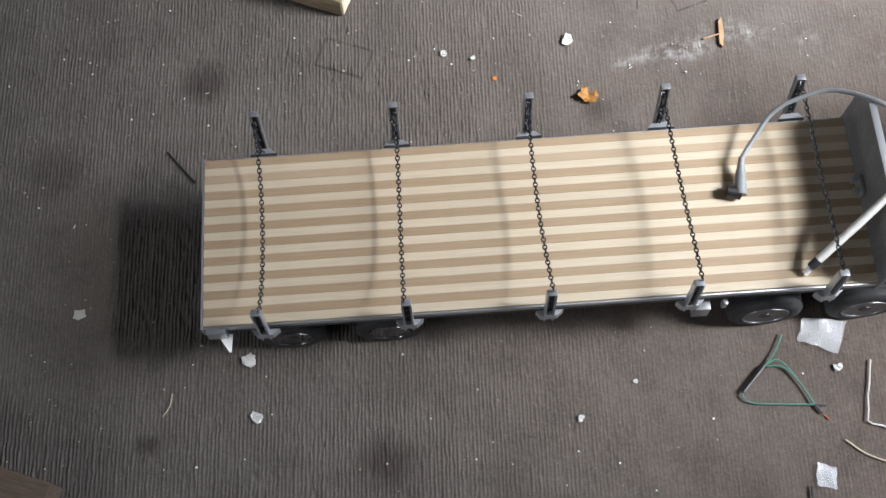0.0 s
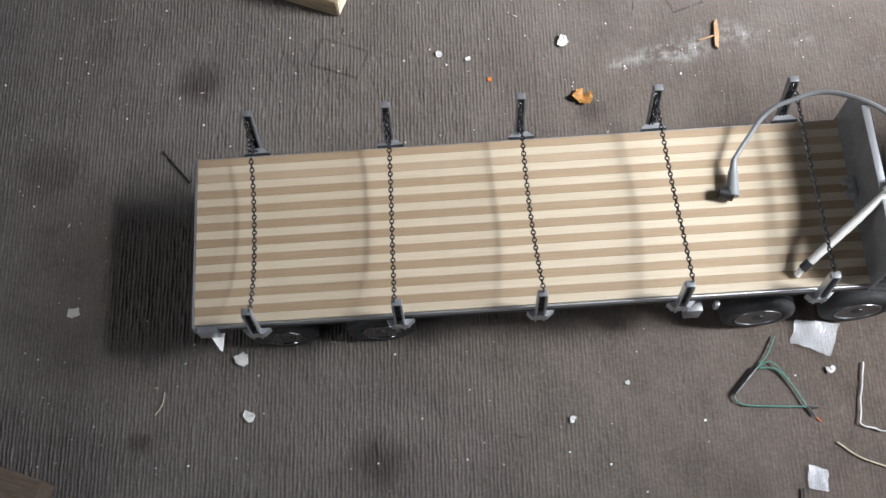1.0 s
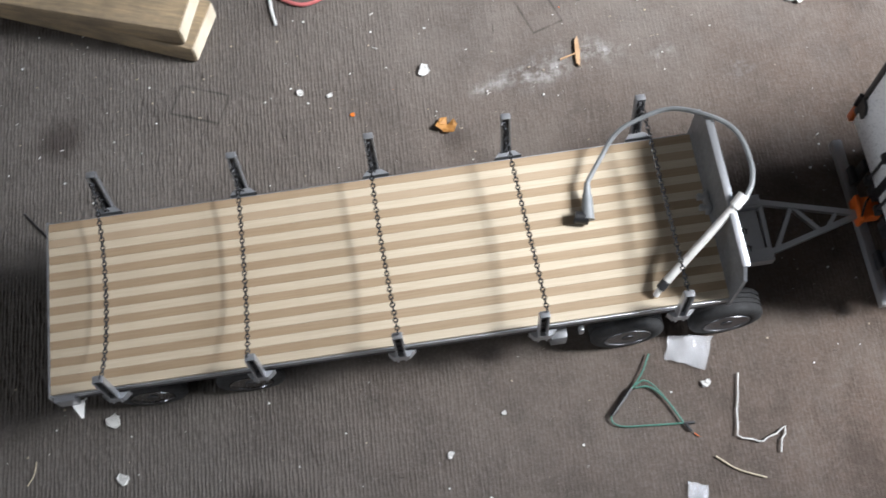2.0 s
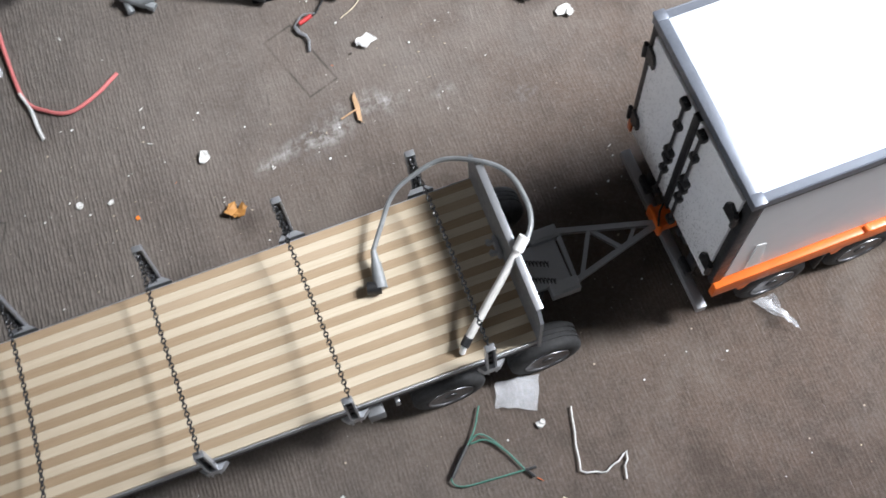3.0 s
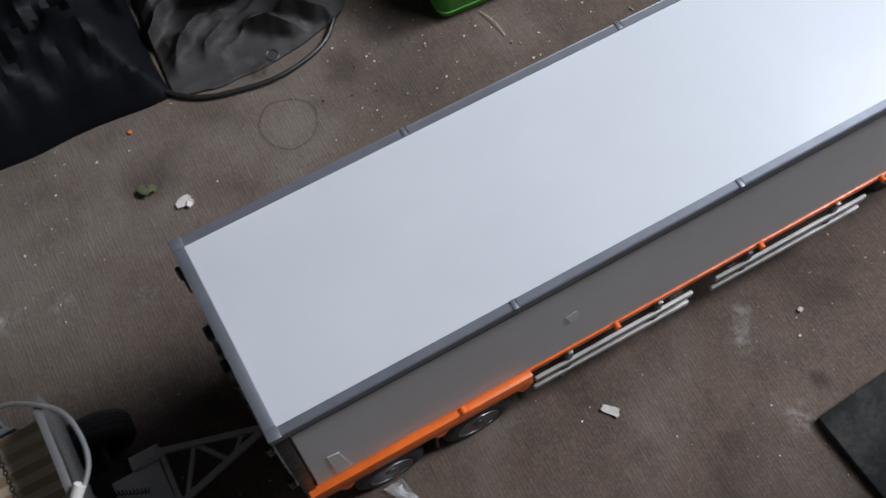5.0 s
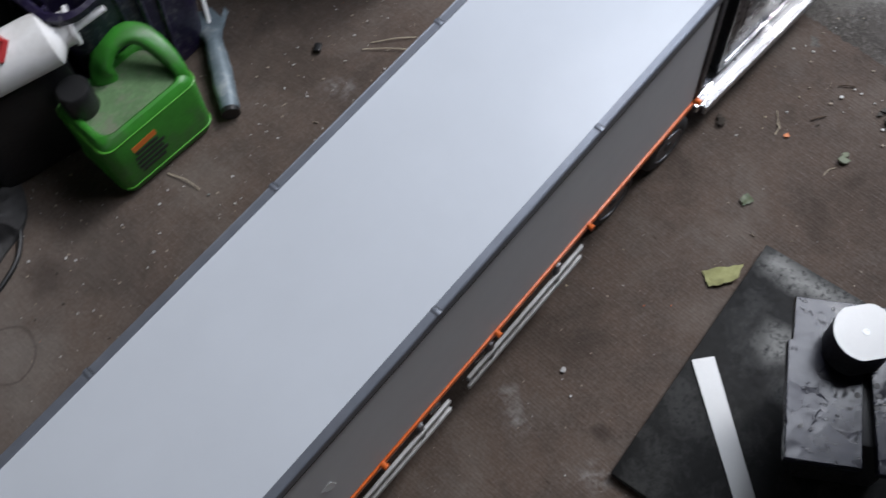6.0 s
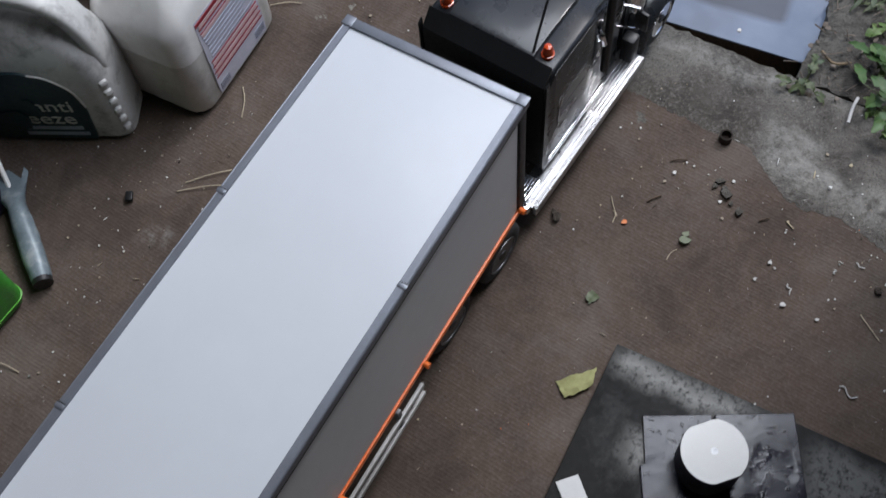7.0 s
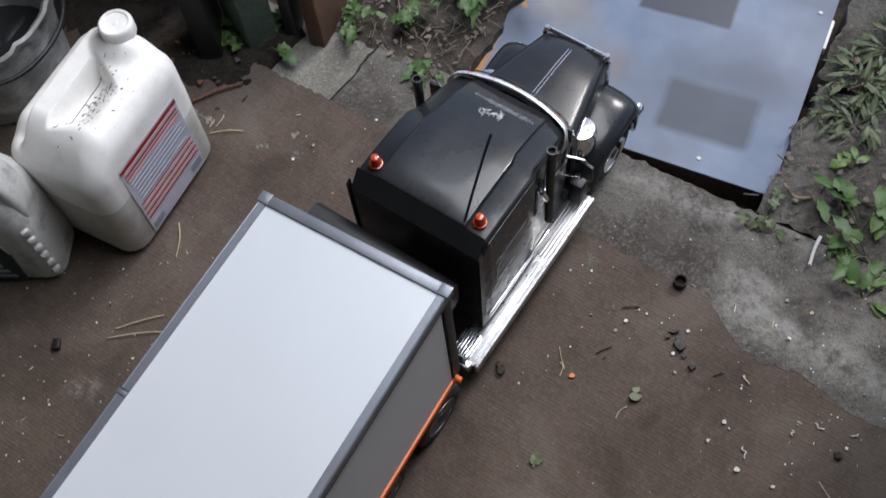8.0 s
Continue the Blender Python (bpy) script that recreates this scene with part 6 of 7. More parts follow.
BKX, BKY = 1.005, 0.772
buck = thing("splashed_bucket", (BKX, BKY, 0), "battered grey builder's bucket caked with white paint", "bucket")
b = M()
rings = []
for r, z, dent in ((0.0, 0.0, 0), (0.080, 0.0, 0), (0.085, 0.004, 0.2), (0.090, 0.04, 0.6), (0.096, 0.08, 1), (0.101, 0.115, 1), (0.104, 0.135, 1), (0.109, 0.138, 1), (0.111, 0.149, 1.3), (0.107, 0.152, 1.3), (0.102, 0.147, 1.3), (0.094, 0.10, 1), (0.085, 0.04, 0.5), (0.079, 0.014, 0), (0.0, 0.012, 0)):
    ring = []
    for q in range(72):
        a = 2 * math.pi * q / 72
        w = noise.noise(Vector((math.cos(a) * 1.6, math.sin(a) * 1.6, z * 7))) * 0.008 + noise.noise(Vector((math.cos(a) * 9, math.sin(a) * 9, z * 60))) * 0.0040
        ring.append(Vector((BKX + (r + w * dent) * math.cos(a), BKY + (r + w * dent) * math.sin(a), z + (0.010 * noise.noise(Vector((math.cos(a) * 3, math.sin(a) * 3, 5))) if z > 0.137 else 0.0))))
    rings.append(ring)
skin(b, rings)
pail = part("pail", b, SPLASHED, buck)
# added dark surface that makes the bucket's interior read black
b = M()
skin(b, [[Vector((BKX + 0.082 * k * math.cos(2 * math.pi * q / 40), BKY + 0.082 * k * math.sin(2 * math.pi * q / 40), 0.040 + 0.012 * noise.noise(Vector((k * 3 * math.cos(2 * math.pi * q / 40), k * 3 * math.sin(2 * math.pi * q / 40), 2))))) for q in range(40)] for k in (1.06, 0.9, 0.7, 0.5, 0.3, 0.1)])
part("dark_insert", b, DARK_STEEL, pail, "dark surface set inside for the bucket's dark interior")
b = M()
tube(b, curve_pts([(BKX + 0.113 * math.cos(a), BKY + 0.113 * math.sin(a), 0.132 - 0.02 * math.sin((a + 3.2) / 3.3 * math.pi)) for a in (0.1, -0.6, -1.2, -1.9, -2.6, -3.2)]), 0.003, 8)
part("wire_handle", b, DARK_STEEL, buck)
for a in (0.1, -3.2):
    b = M()
    cyl(b, (BKX + 0.098 * math.cos(a), BKY + 0.098 * math.sin(a), 0.125), (BKX + 0.118 * math.cos(a), BKY + 0.118 * math.sin(a), 0.125), 0.010, n=12)
    part("handle_lug", b, SPLASHED, buck)


# ---- black sheet with its hose, lamp carton, bottles ----
def heap(x0, x1, y0, y1, top, seed, cells=46):
    """A heaped sheet of film with folds; its rim lies on the floor."""
    bm = M()
    vs = []
    for i in range(cells + 1):
        row = []
        for j in range(cells + 1):
            x, y = x0 + (x1 - x0) * i / cells, y0 + (y1 - y0) * j / cells
            e = min(i, j, cells - i, cells - j) / cells
            edge_ = min(1.0, e * 7)
            f = abs(noise.noise(Vector((x * 16, y * 16, seed)))) + 0.5 * abs(noise.noise(Vector((x * 38 + 3, y * 22, seed + 5))))
            h = top(x, y) * edge_ ** 0.6 + edge_ * (0.045 * f)
            row.append(bm.verts.new((x + 0.012 * noise.noise(Vector((x * 9, y * 9, seed + 9))), y + 0.012 * noise.noise(Vector((x * 9, y * 9, seed + 2))), 0.001 + h)))
        vs.append(row)
    for i in range(cells):
        for j in range(cells):
            bm.faces.new((vs[i][j], vs[i + 1][j], vs[i + 1][j + 1], vs[i][j + 1]))
    rim = [vs[i][0] for i in range(cells + 1)] + [vs[cells][j] for j in range(1, cells + 1)] + [vs[i][cells] for i in range(cells - 1, -1, -1)] + [vs[0][j] for j in range(cells - 1, 0, -1)]
    low = [bm.verts.new((v.co.x, v.co.y, -0.001)) for v in rim]
    for k in range(len(rim)):
        bm.faces.new((rim[k], low[k], low[(k + 1) % len(rim)], rim[(k + 1) % len(rim)]))
    bm.faces.new(low[::-1])
    return bm


def sheet_mesh(cells=150):
    """A limp sheet: flat in front, with sharp creases and a fold or two behind; its right side swings back."""
    bm, top = M(), []
    for j in range(cells + 1):
        v = j / cells
        y = 0.546 + 0.30 * v
        left, right = 0.070 + 0.02 * v, 0.262 + 0.095 * (1 - math.exp(-9 * v))
        if v < 0.06:
            left, right = left + 0.05 * (1 - v / 0.06), right - 0.05 * (1 - v / 0.06)
        a = []
        for i in range(cells + 1):
            x = left + (right - left) * i / cells
            wav = noise.noise(Vector((x * 7, y * 7, 4))) * 0.03
            f1 = abs(noise.noise(Vector(((x - 0.3 * y) * 9 + wav * 14, (y + 0.15 * x) * 23, 2.6))))
            f2 = abs(noise.noise(Vector((x * 17 + wav * 30, y * 30, 8.0))))
            k = min(1.0, max(0.0, (y - 0.556) / 0.07)) * min(1.0, 14 * min(i, cells - i) / cells)
            h = 0.0025 + k * (0.012 * (1 - min(1.0, 1.6 * f1)) ** 1.6 + 0.007 * (1 - f2) ** 5 + 0.10 * max(0, y - 0.62))
            for fx, fy, turn_, reach, high in ((0.226, 0.588, -38, 0.036, 0.030), (0.271, 0.585, -36, 0.034, 0.034), (0.279, 0.620, -46, 0.032, 0.040), (0.292, 0.664, -30, 0.040, 0.034), (0.128, 0.625, 36, 0.036, 0.022), (0.160, 0.612, 35, 0.030, 0.016), (0.095, 0.66, 40, 0.04, 0.03)):
                ca_, sa_ = math.cos(radians(turn_)), math.sin(radians(turn_))
                al, ac = (x - fx) * ca_ + (y - fy) * sa_, -(x - fx) * sa_ + (y - fy) * ca_ + 0.004 * noise.noise(Vector((x * 60, y * 60, 3)))
                h += high * math.exp(-(al / reach) ** 4) * (math.exp(-ac / 0.013) if ac > 0 else math.exp(ac / 0.0026))
            e = min(i, cells - i, j, cells - j)
            a.append(bm.verts.new((x + wav * 0.2, y + 0.004 * noise.noise(Vector((x * 30, 1, 1))), h if e else 0.001)))
        top.append(a)
    for j in range(cells):
        for i in range(cells):
            bm.faces.new((top[j][i], top[j][i + 1], top[j + 1][i + 1], top[j + 1][i]))
    rim = top[0] + [r[-1] for r in top[1:]] + top[-1][-2::-1] + [r[0] for r in top[-2:0:-1]]
    under = [bm.verts.new((q.co.x, q.co.y, -0.001)) for q in rim]
    for k in range(len(rim)):
        bm.faces.new((rim[k], under[k], under[(k + 1) % len(rim)], rim[(k + 1) % len(rim)]))
    return bm


single("plastic_sheet", sheet_mesh(), BLACK_SHEET, "crumpled dusty black plastic sheet heaped on the floor", "plastic sheet")
single("rubbish_bag", heap(-0.330, 0.072, 0.572, 0.95, lambda x, y: (0.05 + 0.35 * max(0, y - 0.58)) * min(1.0, max(0.02, (y - 0.565 - 0.45 * max(0.0, -0.16 - x)) / 0.03)), 6.0), NAVY_BAG, "full black rubbish bag on the floor", "bag")
b = M()
tube(b, curve_pts([(0.02, 0.62, 0.012), (0.067, 0.573, 0.006), (0.098, 0.546, 0.004), (0.137, 0.531, 0.004), (0.200, 0.521, 0.004), (0.260, 0.532, 0.004), (0.293, 0.555, 0.004), (0.315, 0.592, 0.004), (0.340, 0.649, 0.004), (0.362, 0.72, 0.004), (0.372, 0.80, 0.004)]), 0.0032, 8)
single("hose", b, BLACK, "black rubber hose curving round the plastic sheet", "hose")
b = M()
skin(b, [ring_of(Vector((0.205 + 0.008 * math.cos(2 * math.pi * k / 16), 0.540 + 0.008 * math.sin(2 * math.pi * k / 16), 0.024)), Vector((0, 0, 1)), Vector((math.cos(2 * math.pi * k / 16), math.sin(2 * math.pi * k / 16), 0)), 0.0014, 6) for k in range(16)], loop=True)
single("metal_ring", b, DARK_STEEL, "small dark metal ring on the sheet", "ring")

carton = thing("lamp_carton", (0.199, 0.693, 0.054), "green lightbulb carton with orange end, leaning on the black sheet", "carton", world_coords=False)
carton.matrix_world = pose(0.199, 0.693, 0.054, 76, 49, -1)
b = M()
box(b, (0, 0.050, 0.027), (0.054, 0.140, 0.054), 0.0008, seg=1)
cb = part("carton_body", b, BOX_GREEN, carton, smooth=False)
b = M()
box(b, (0, -0.0135, 0.027), (0.0546, 0.015, 0.0546))
part("orange_band", b, BOX_ORANGE, cb, "orange band round the carton's end", smooth=False)
b = M()
box(b, (0, -0.0222, 0.0270), (0.052, 0.0024, 0.052))
part("pale_end", b, LABEL_WHITE, cb, smooth=False)
b = M()
for k in range(5):
    box(b, (-0.015 + k * 0.0072, -0.0155, 0.0546), (0.0048, 0.006, 0.0006))
part("brand_bars", b, LABEL_WHITE, cb, "pale unreadable marks", smooth=False)
b = M()
box(b, (-0.016, 0.000, 0.0544), (0.014, 0.017, 0.0008))
symbol = part("symbol_patch", b, LABEL_DARK, cb, smooth=False)
b = M()
lathe(b, [(0.0032, 0.0), (0.0032, 0.0006), (0.0018, 0.0006), (0.0018, 0.0)], (-0.016, 0.003, 0.0547), "z", 14, loop=True)
box(b, (-0.016, -0.0035, 0.0550), (0.003, 0.004, 0.0005))
part("symbol", b, LABEL_WHITE, symbol, smooth=False)
for x, y0, y1 in ((-0.004, 0.012, 0.058), (0.006, 0.008, 0.052)):          # folded lamp tube with its base
    b = M()
    prism(b, rounded(0.0042, (y1 - y0) / 2, 0.004), 0.0542, 0.0552)
    bmesh.ops.translate(b, vec=(x, (y0 + y1) / 2, 0), verts=b.verts)
    part("lamp_picture", b, LABEL_WHITE, cb, smooth=False)
b = M()
box(b, (0.002, 0.062, 0.0546), (0.022, 0.010, 0.0009))
part("lamp_base_picture", b, LABEL_WHITE, cb, smooth=False)
b = M()
box(b, (0.006, 0.090, 0.0546), (0.030, 0.040, 0.0008))
navy_patch = part("dark_patch", b, LABEL_TEAL, cb, smooth=False)
b = M()
box(b, (0.006, 0.090, 0.0551), (0.008, 0.030, 0.0006))
part("label_bar", b, LABEL_BLUE, navy_patch, smooth=False)

red_bracket = thing("red_bracket", (0.31, 0.655, 0.0), "orange-red plastic bracket with pointed end beside the carton", "bracket")
b = M()
skin(b, [[Vector((0.309 + px, 0.642 + py, q)) for px, py in ((0.0, 0.0), (0.012, 0.026), (0.016, 0.075), (-0.004, 0.075), (-0.014, 0.028))] for q in (0.070, 0.100)])
part("blade", b, BOX_RED, red_bracket, smooth=False)
b = M()
skin(b, [[Vector((0.309 + px, 0.642 + py, q)) for px, py in ((0.001, 0.018), (0.006, 0.030), (0.009, 0.070), (0.001, 0.070), (-0.005, 0.030))] for q in (0.1000, 0.1022)])
part("rib", b, BOX_RED, red_bracket, smooth=False)
b = M()
box(b, (0.313, 0.700, 0.036), (0.022, 0.024, 0.072), 0.003)
part("stem", b, BLACK, red_bracket)

bottle = thing("white_bottle", (0.105, 0.70, 0.10), "white bottle with dark band lying on the black sheet", "bottle")
b = M()
cyl(b, (0.118, 0.665, 0.112), (0.098, 0.755, 0.132), 0.018, n=24)
bb = part("bottle_body", b, WHITE_PLASTIC, bottle)
b = M()
cyl(b, (0.1095, 0.7033, 0.1205), (0.108, 0.710, 0.1220), 0.0186, n=24)
part("band", b, BLACK, bb)
nozzle = thing("sealant_bottle", (0.43, 0.62, 0.0), "white sealant bottle with tapered nozzle and red print", "bottle")
nozzle.location.x -= 0.014
b = M()
cyl(b, (0.345, 0.640, 0.190), (0.480, 0.591, 0.198), 0.033, n=28)
cyl(b, (0.480, 0.591, 0.198), (0.492, 0.587, 0.199), 0.033, 0.020, n=28)
nb = part("bottle_body", b, WHITE_PLASTIC, nozzle)
b = M()
cyl(b, (0.492, 0.587, 0.199), (0.508, 0.581, 0.200), 0.0200, n=24)
cyl(b, (0.506, 0.582, 0.200), (0.510, 0.580, 0.200), 0.0235, n=24)
cyl(b, (0.510, 0.580, 0.2), (0.545, 0.565, 0.206), 0.0085, 0.0042, n=14)
part("nozzle", b, WHITE_PLASTIC, nb)
b = M()
for q in range(3):
    tube(b, [(0.372 + q * 0.012, 0.604 - q * 0.004, 0.186), (0.378 + q * 0.012, 0.610 - q * 0.004, 0.214)], 0.0012, 6)
part("grip_lines", b, DARK_STEEL, nb)
b = M()
tube(b, [(0.402, 0.626, 0.226), (0.434, 0.620, 0.233), (0.438, 0.598, 0.229), (0.420, 0.590, 0.220)], 0.0052, 8)
part("red_clip", b, RED, nb, "red plastic clip")
# crate made bigger to cover floor that lies in black shadow
b = M()
box(b, (0.415, 0.672, 0.078), (0.15, 0.15, 0.156), 0.010, rot=(0, 0, -15))
single("black_crate", b, BLACK, "black plastic crate under the sealant bottle, enlarged to fill the shadow there", "crate")


# ---- stand legs, tyre and case at the garage's side ----
stand = thing("folding_stand", (-0.42, 0.64, 0), "dark tubular stand with rubber-tipped legs and grey foot", "stand")
for a, c, tip in (((-0.470, 0.668, 0.050), (-0.316, 0.573, 0.008), True), ((-0.395, 0.668, 0.050), (-0.228, 0.545, 0.008), True)):
    b = M()
    tube(b, [a, c], 0.0058, 12)
    leg = part("leg", b, BLACK, stand)
    b = M()
    dd = (Vector(c) - Vector(a)).normalized()
    cyl(b, Vector(c) - dd * 0.014, Vector(c) + dd * 0.004, 0.0066, n=14)
    part("rubber_tip", b, RUBBER, leg)
b = M()
tube(b, [(-0.352, 0.655, 0.050), (-0.405, 0.640, 0.040), (-0.436, 0.624, 0.020), (-0.458, 0.624, 0.009), (-0.480, 0.640, 0.012)], 0.0085, 10, [0.5, 0.8, 1.0, 1.1, 0.9])
tube(b, [(-0.458, 0.622, 0.009), (-0.446, 0.612, 0.005)], 0.006, 8)
tube(b, [(-0.478, 0.638, 0.008), (-0.476, 0.616, 0.004)], 0.0045, 8)
part("foot", b, CABLE, stand, "scuffed grey metal foot")
b = M()
box(b, (-0.330, 0.586, 0.0165), (0.008, 0.006, 0.006), 0.001)
part("orange_tag", b, BOX_ORANGE, stand)
tyre_thing = thing("small_tyre", (-0.51, 0.73, 0), "black ribbed rubber tyre standing against a pale case", "tyre")
b = M()
rings = []
for k in range(40):
    a = 2 * math.pi * k / 40
    cen = Vector((-0.515 + 0.085 * math.cos(a) * 0.8, 0.745 + 0.085 * math.cos(a) * 0.6, 0.112 + 0.085 * math.sin(a)))
    out_ = Vector((0.8 * math.cos(a), 0.6 * math.cos(a), math.sin(a)))
    rings.append(ring_of(cen, out_, Vector((-0.6, 0.8, 0)), 0.026 * (1.0 if k % 2 else 0.94), 12))
skin(b, rings, loop=True)
part("tread", b, RUBBER, tyre_thing)
case = thing("pale_case", (-0.35, 0.82, 0), "pale grey plastic case beside the stand", "case")
b = M()
box(b, (-0.365, 0.835, 0.11), (0.22, 0.20, 0.21), 0.012, rot=(0, 0, 22))
part("shell", b, CONDUIT, case)
b = M()
box(b, (-0.33, 0.742, 0.06), (0.03, 0.014, 0.05), 0.004, rot=(0, 0, 22))
part("clasp", b, MILKY_GREY, case)

# ---- timber, block, film ----
for c, s, turn, z in (((-0.9008, 0.566), (0.42, 0.072), -23.7, 0.0), ((-0.9157, 0.559), (0.42, 0.071), -19.7, 0.0335)):
    tb_ = thing("timber_beam", (*c, z), "stained sawn timber beam stacked on the carpet", "beam", "stacked timber", turn=turn, world_coords=False)
    b = M()
    box(b, (0, 0, 0.016), (s[0], s[1], 0.032), 0.0025)
    tm = part("beam", b, TIMBER, tb_)
    b = M()
    box(b, (s[0] / 2 + 0.0004, 0, 0.016), (0.0014, s[1] - 0.005, 0.027))
    part("sawn_end", b, END_GRAIN, tm)
b = M()
box(b, (-0.09, -0.05, 0.02), (0.18, 0.10, 0.04), 0.002)
single("wooden_block", b, DARK_WOOD, "dark dirty wooden block on the carpet", "block", at=(-1.045, -0.115, 0), turn=-21)
b = M()
crumpled(b, [(-0.752, 0.630), (-0.83, 0.612), (-0.93, 0.72), (-0.74, 0.74)], 0.001, RND, 16, 0.03)
single("printed_bag", b, BLUE_CLOTH, "blue printed plastic bag behind the timber", "bag")
b = M()
crumpled(b, [(-0.722, 0.588), (-0.646, 0.585), (-0.648, 0.604), (-0.723, 0.618)], 0.001, RND, 12, 0.006)
single("film_scrap", b, CLEAR, "crumpled clear film scrap on the carpet", "film")

b = M()
box(b, (0, 0.05, 0.02), (0.07, 0.10, 0.04), 0.002)
single("wooden_block", b, DARK_WOOD, "brown wooden block behind the clear film", "block", at=(-0.697, 0.627, 0), turn=-22)

# ---- steel plate, painted stand and turned slug ----
b = M()
box(b, (0.1665, -0.20, 0.005), (0.333, 0.40, 0.010), 0.0012)
single("steel_plate", b, STEEL_PLATE, "scuffed dark steel plate lying on the carpet", "plate", at=(0.514, -0.170, 0.001), turn=3.4)
sheet = thing("painted_stand", (0.698, -0.3185, 0.011), "black painted stand with split, thickly coated top", "stand", turn=-59.4, world_coords=False)
# local x along the short side, y along the long one
b = M()
box(b, (0.006, 0, 0.070), (0.085, 0.115, 0.140), 0.003)
part("stand_body", b, BLACK, sheet)


def top_half(x0, x1, notch):
    o = [(x0 + 0.008, -0.086), (x1 + 0.002, -0.086), (x1, 0.083), (x0 - 0.004, 0.083)] if not notch else [(x0, -0.083), (x1, -0.083), (x1, 0.083), (x0 + 0.006, 0.083), (x0 + 0.006, 0.036), (x0, 0.036)]
    bm = prism(M(), o, 0.140, 0.152)
    bmesh.ops.bevel(bm, geom=list(bm.edges), offset=0.0008, segments=1, affect="EDGES")
    return bm


part("top_half", top_half(-0.074, -0.003, True), WET_PAINT, sheet, "thick glossy black coating")
part("top_half", top_half(0.004, 0.074, False), WET_PAINT, sheet, "thick glossy black coating")
for x, y, r in ((0.010, 0.000, 0.003), (0.012, -0.010, 0.0026), (-0.008, -0.012, 0.003), (0.010, -0.022, 0.0024), (-0.06, -0.05, 0.002), (0.055, 0.07, 0.002)):
    b = M()
    cyl(b, (x, y, 0.1515), (x, y, 0.1526), r, n=10)
    part("bolt_head", b, BLACK, sheet)
slug = thing("metal_slug", (0.7225, -0.2895, 0.163), "turned aluminium slug with flats, standing on the black stand", "metal cylinder")
b = M()
out4 = []
for k in range(40):
    a = 2 * math.pi * k / 40
    x, y = 0.030 * math.cos(a), 0.030 * math.sin(a)
    q = x * math.cos(0.85) + y * math.sin(0.85)
    if q > 0.0272:
        x, y = x - (q - 0.0272) * math.cos(0.85), y - (q - 0.0272) * math.sin(0.85)
    if q < -0.0275:
        x, y = x - (q + 0.0275) * math.cos(0.85), y - (q + 0.0275) * math.sin(0.85)
    out4.append((0.7225 + x, -0.2895 + y))
prism(b, out4, 0.1632, 0.2045)
part("wall", b, DARK_STEEL, slug, "dark side wall")
b = M()
prism(b, out4, 0.2045, 0.2062)
tp_ = part("machined_top", b, SILVER, slug, "bright brushed top")
b = M()
lathe(b, [(0.0, 0.0), (0.0032, 0.0), (0.0032, 0.0007), (0.002, 0.0007), (0.0018, 0.0002), (0.0, 0.0002)], (0.7225, -0.2895, 0.2061), "z", 16)
part("centre_mark", b, PALE_METAL, tp_)
b = M()
skin(b, [[Vector((x, y, q)) for x, y in ((0.673, -0.164), (0.692, -0.181), (0.545, -0.353), (0.530, -0.338))] for q in (0.0115, 0.0135)])
single("steel_strip", b, SILVER, "bright flat steel strip lying on the plate", "strip", smooth=False)

# ---- outside: spraying board, door frame, pipe stub ----
brd = thing("spraying_board", (1.34, -0.187, -0.104), "blue-grey oversprayed metal sheet on a wooden base", "board", turn=7, world_coords=False)
b = M()
box(b, (0.19, 0.215, 0.0585), (0.38, 0.43, 0.003), 0.0005)
part("sheet", b, board_mat(), brd, "oversprayed sheet metal")
b = M()
box(b, (0.19, 0.215, 0.028), (0.36, 0.41, 0.056), 0.002)
part("base", b, DARK_WOOD, brd, "dark wooden base")
for x, y in ((0.30, 0.018), (0.02, 0.10)):
    b = M()
    cyl(b, (x, y, 0.0600), (x, y, 0.0612), 0.003, n=10)
    part("rivet", b, SILVER, brd)
b = M()
box(b, (0.27, -0.001, 0.052), (0.05, 0.006, 0.014), 0.001)
part("edge_strip", b, WHITE_PLASTIC, brd)
b = M()
lathe(b, [(0.0080, 0.0), (0.0080, 0.013), (0.0063, 0.013), (0.0060, 0.002), (0.0, 0.002)], (1.1545, -0.1435, -0.002), "z", 18)
single("pipe_stub", b, RUST, "short rusty pipe stub standing on the threshold", "pipe")
frm = thing("door_post", (1.20, 0.52, -0.02), "green painted door post with rough plank ends by the threshold", "door post")
b = M()
box(b, (1.222, 0.522, 0.20), (0.045, 0.060, 0.44), 0.003, rot=(0, 0, -20))
part("post", b, GREEN_PAINT, frm)
# black for the deep shade in the gap between post and red plank
b = M()
box(b, (1.272, 0.486, 0.07), (0.016, 0.075, 0.20), 0.002, rot=(0, 0, -62))
part("plank", b, BLACK, frm)
b = M()
box(b, (1.300, 0.447, 0.07), (0.022, 0.105, 0.20), 0.002, rot=(0, 0, -78))
part("plank", b, RED_PLANK, frm, "weathered red-brown plank")
# black plank put where only the shadow beside the post lies
b = M()
box(b, (1.186, 0.560, 0.10), (0.030, 0.080, 0.24), 0.003, rot=(0, 0, -58))
part("plank", b, BLACK, frm, "black plank end standing in for the shadow beside the post")
b = M()
tube(b, curve_pts([(0.949, -0.487, 0.0), (0.955, -0.489, 0.06), (0.985, -0.50, 0.16), (1.03, -0.515, 0.24)]), 0.006, 10)
single("bent_bar", b, DARK_STEEL, "dark bent steel bar standing on the floor", "bar")

# ---- small things on the floor ----
def scrap(name, corners, mat, label, category, height=0.004, cells=8, z=0.0):
    return single(name, crumpled(M(), corners, z, RND, cells, height), mat, label, category)


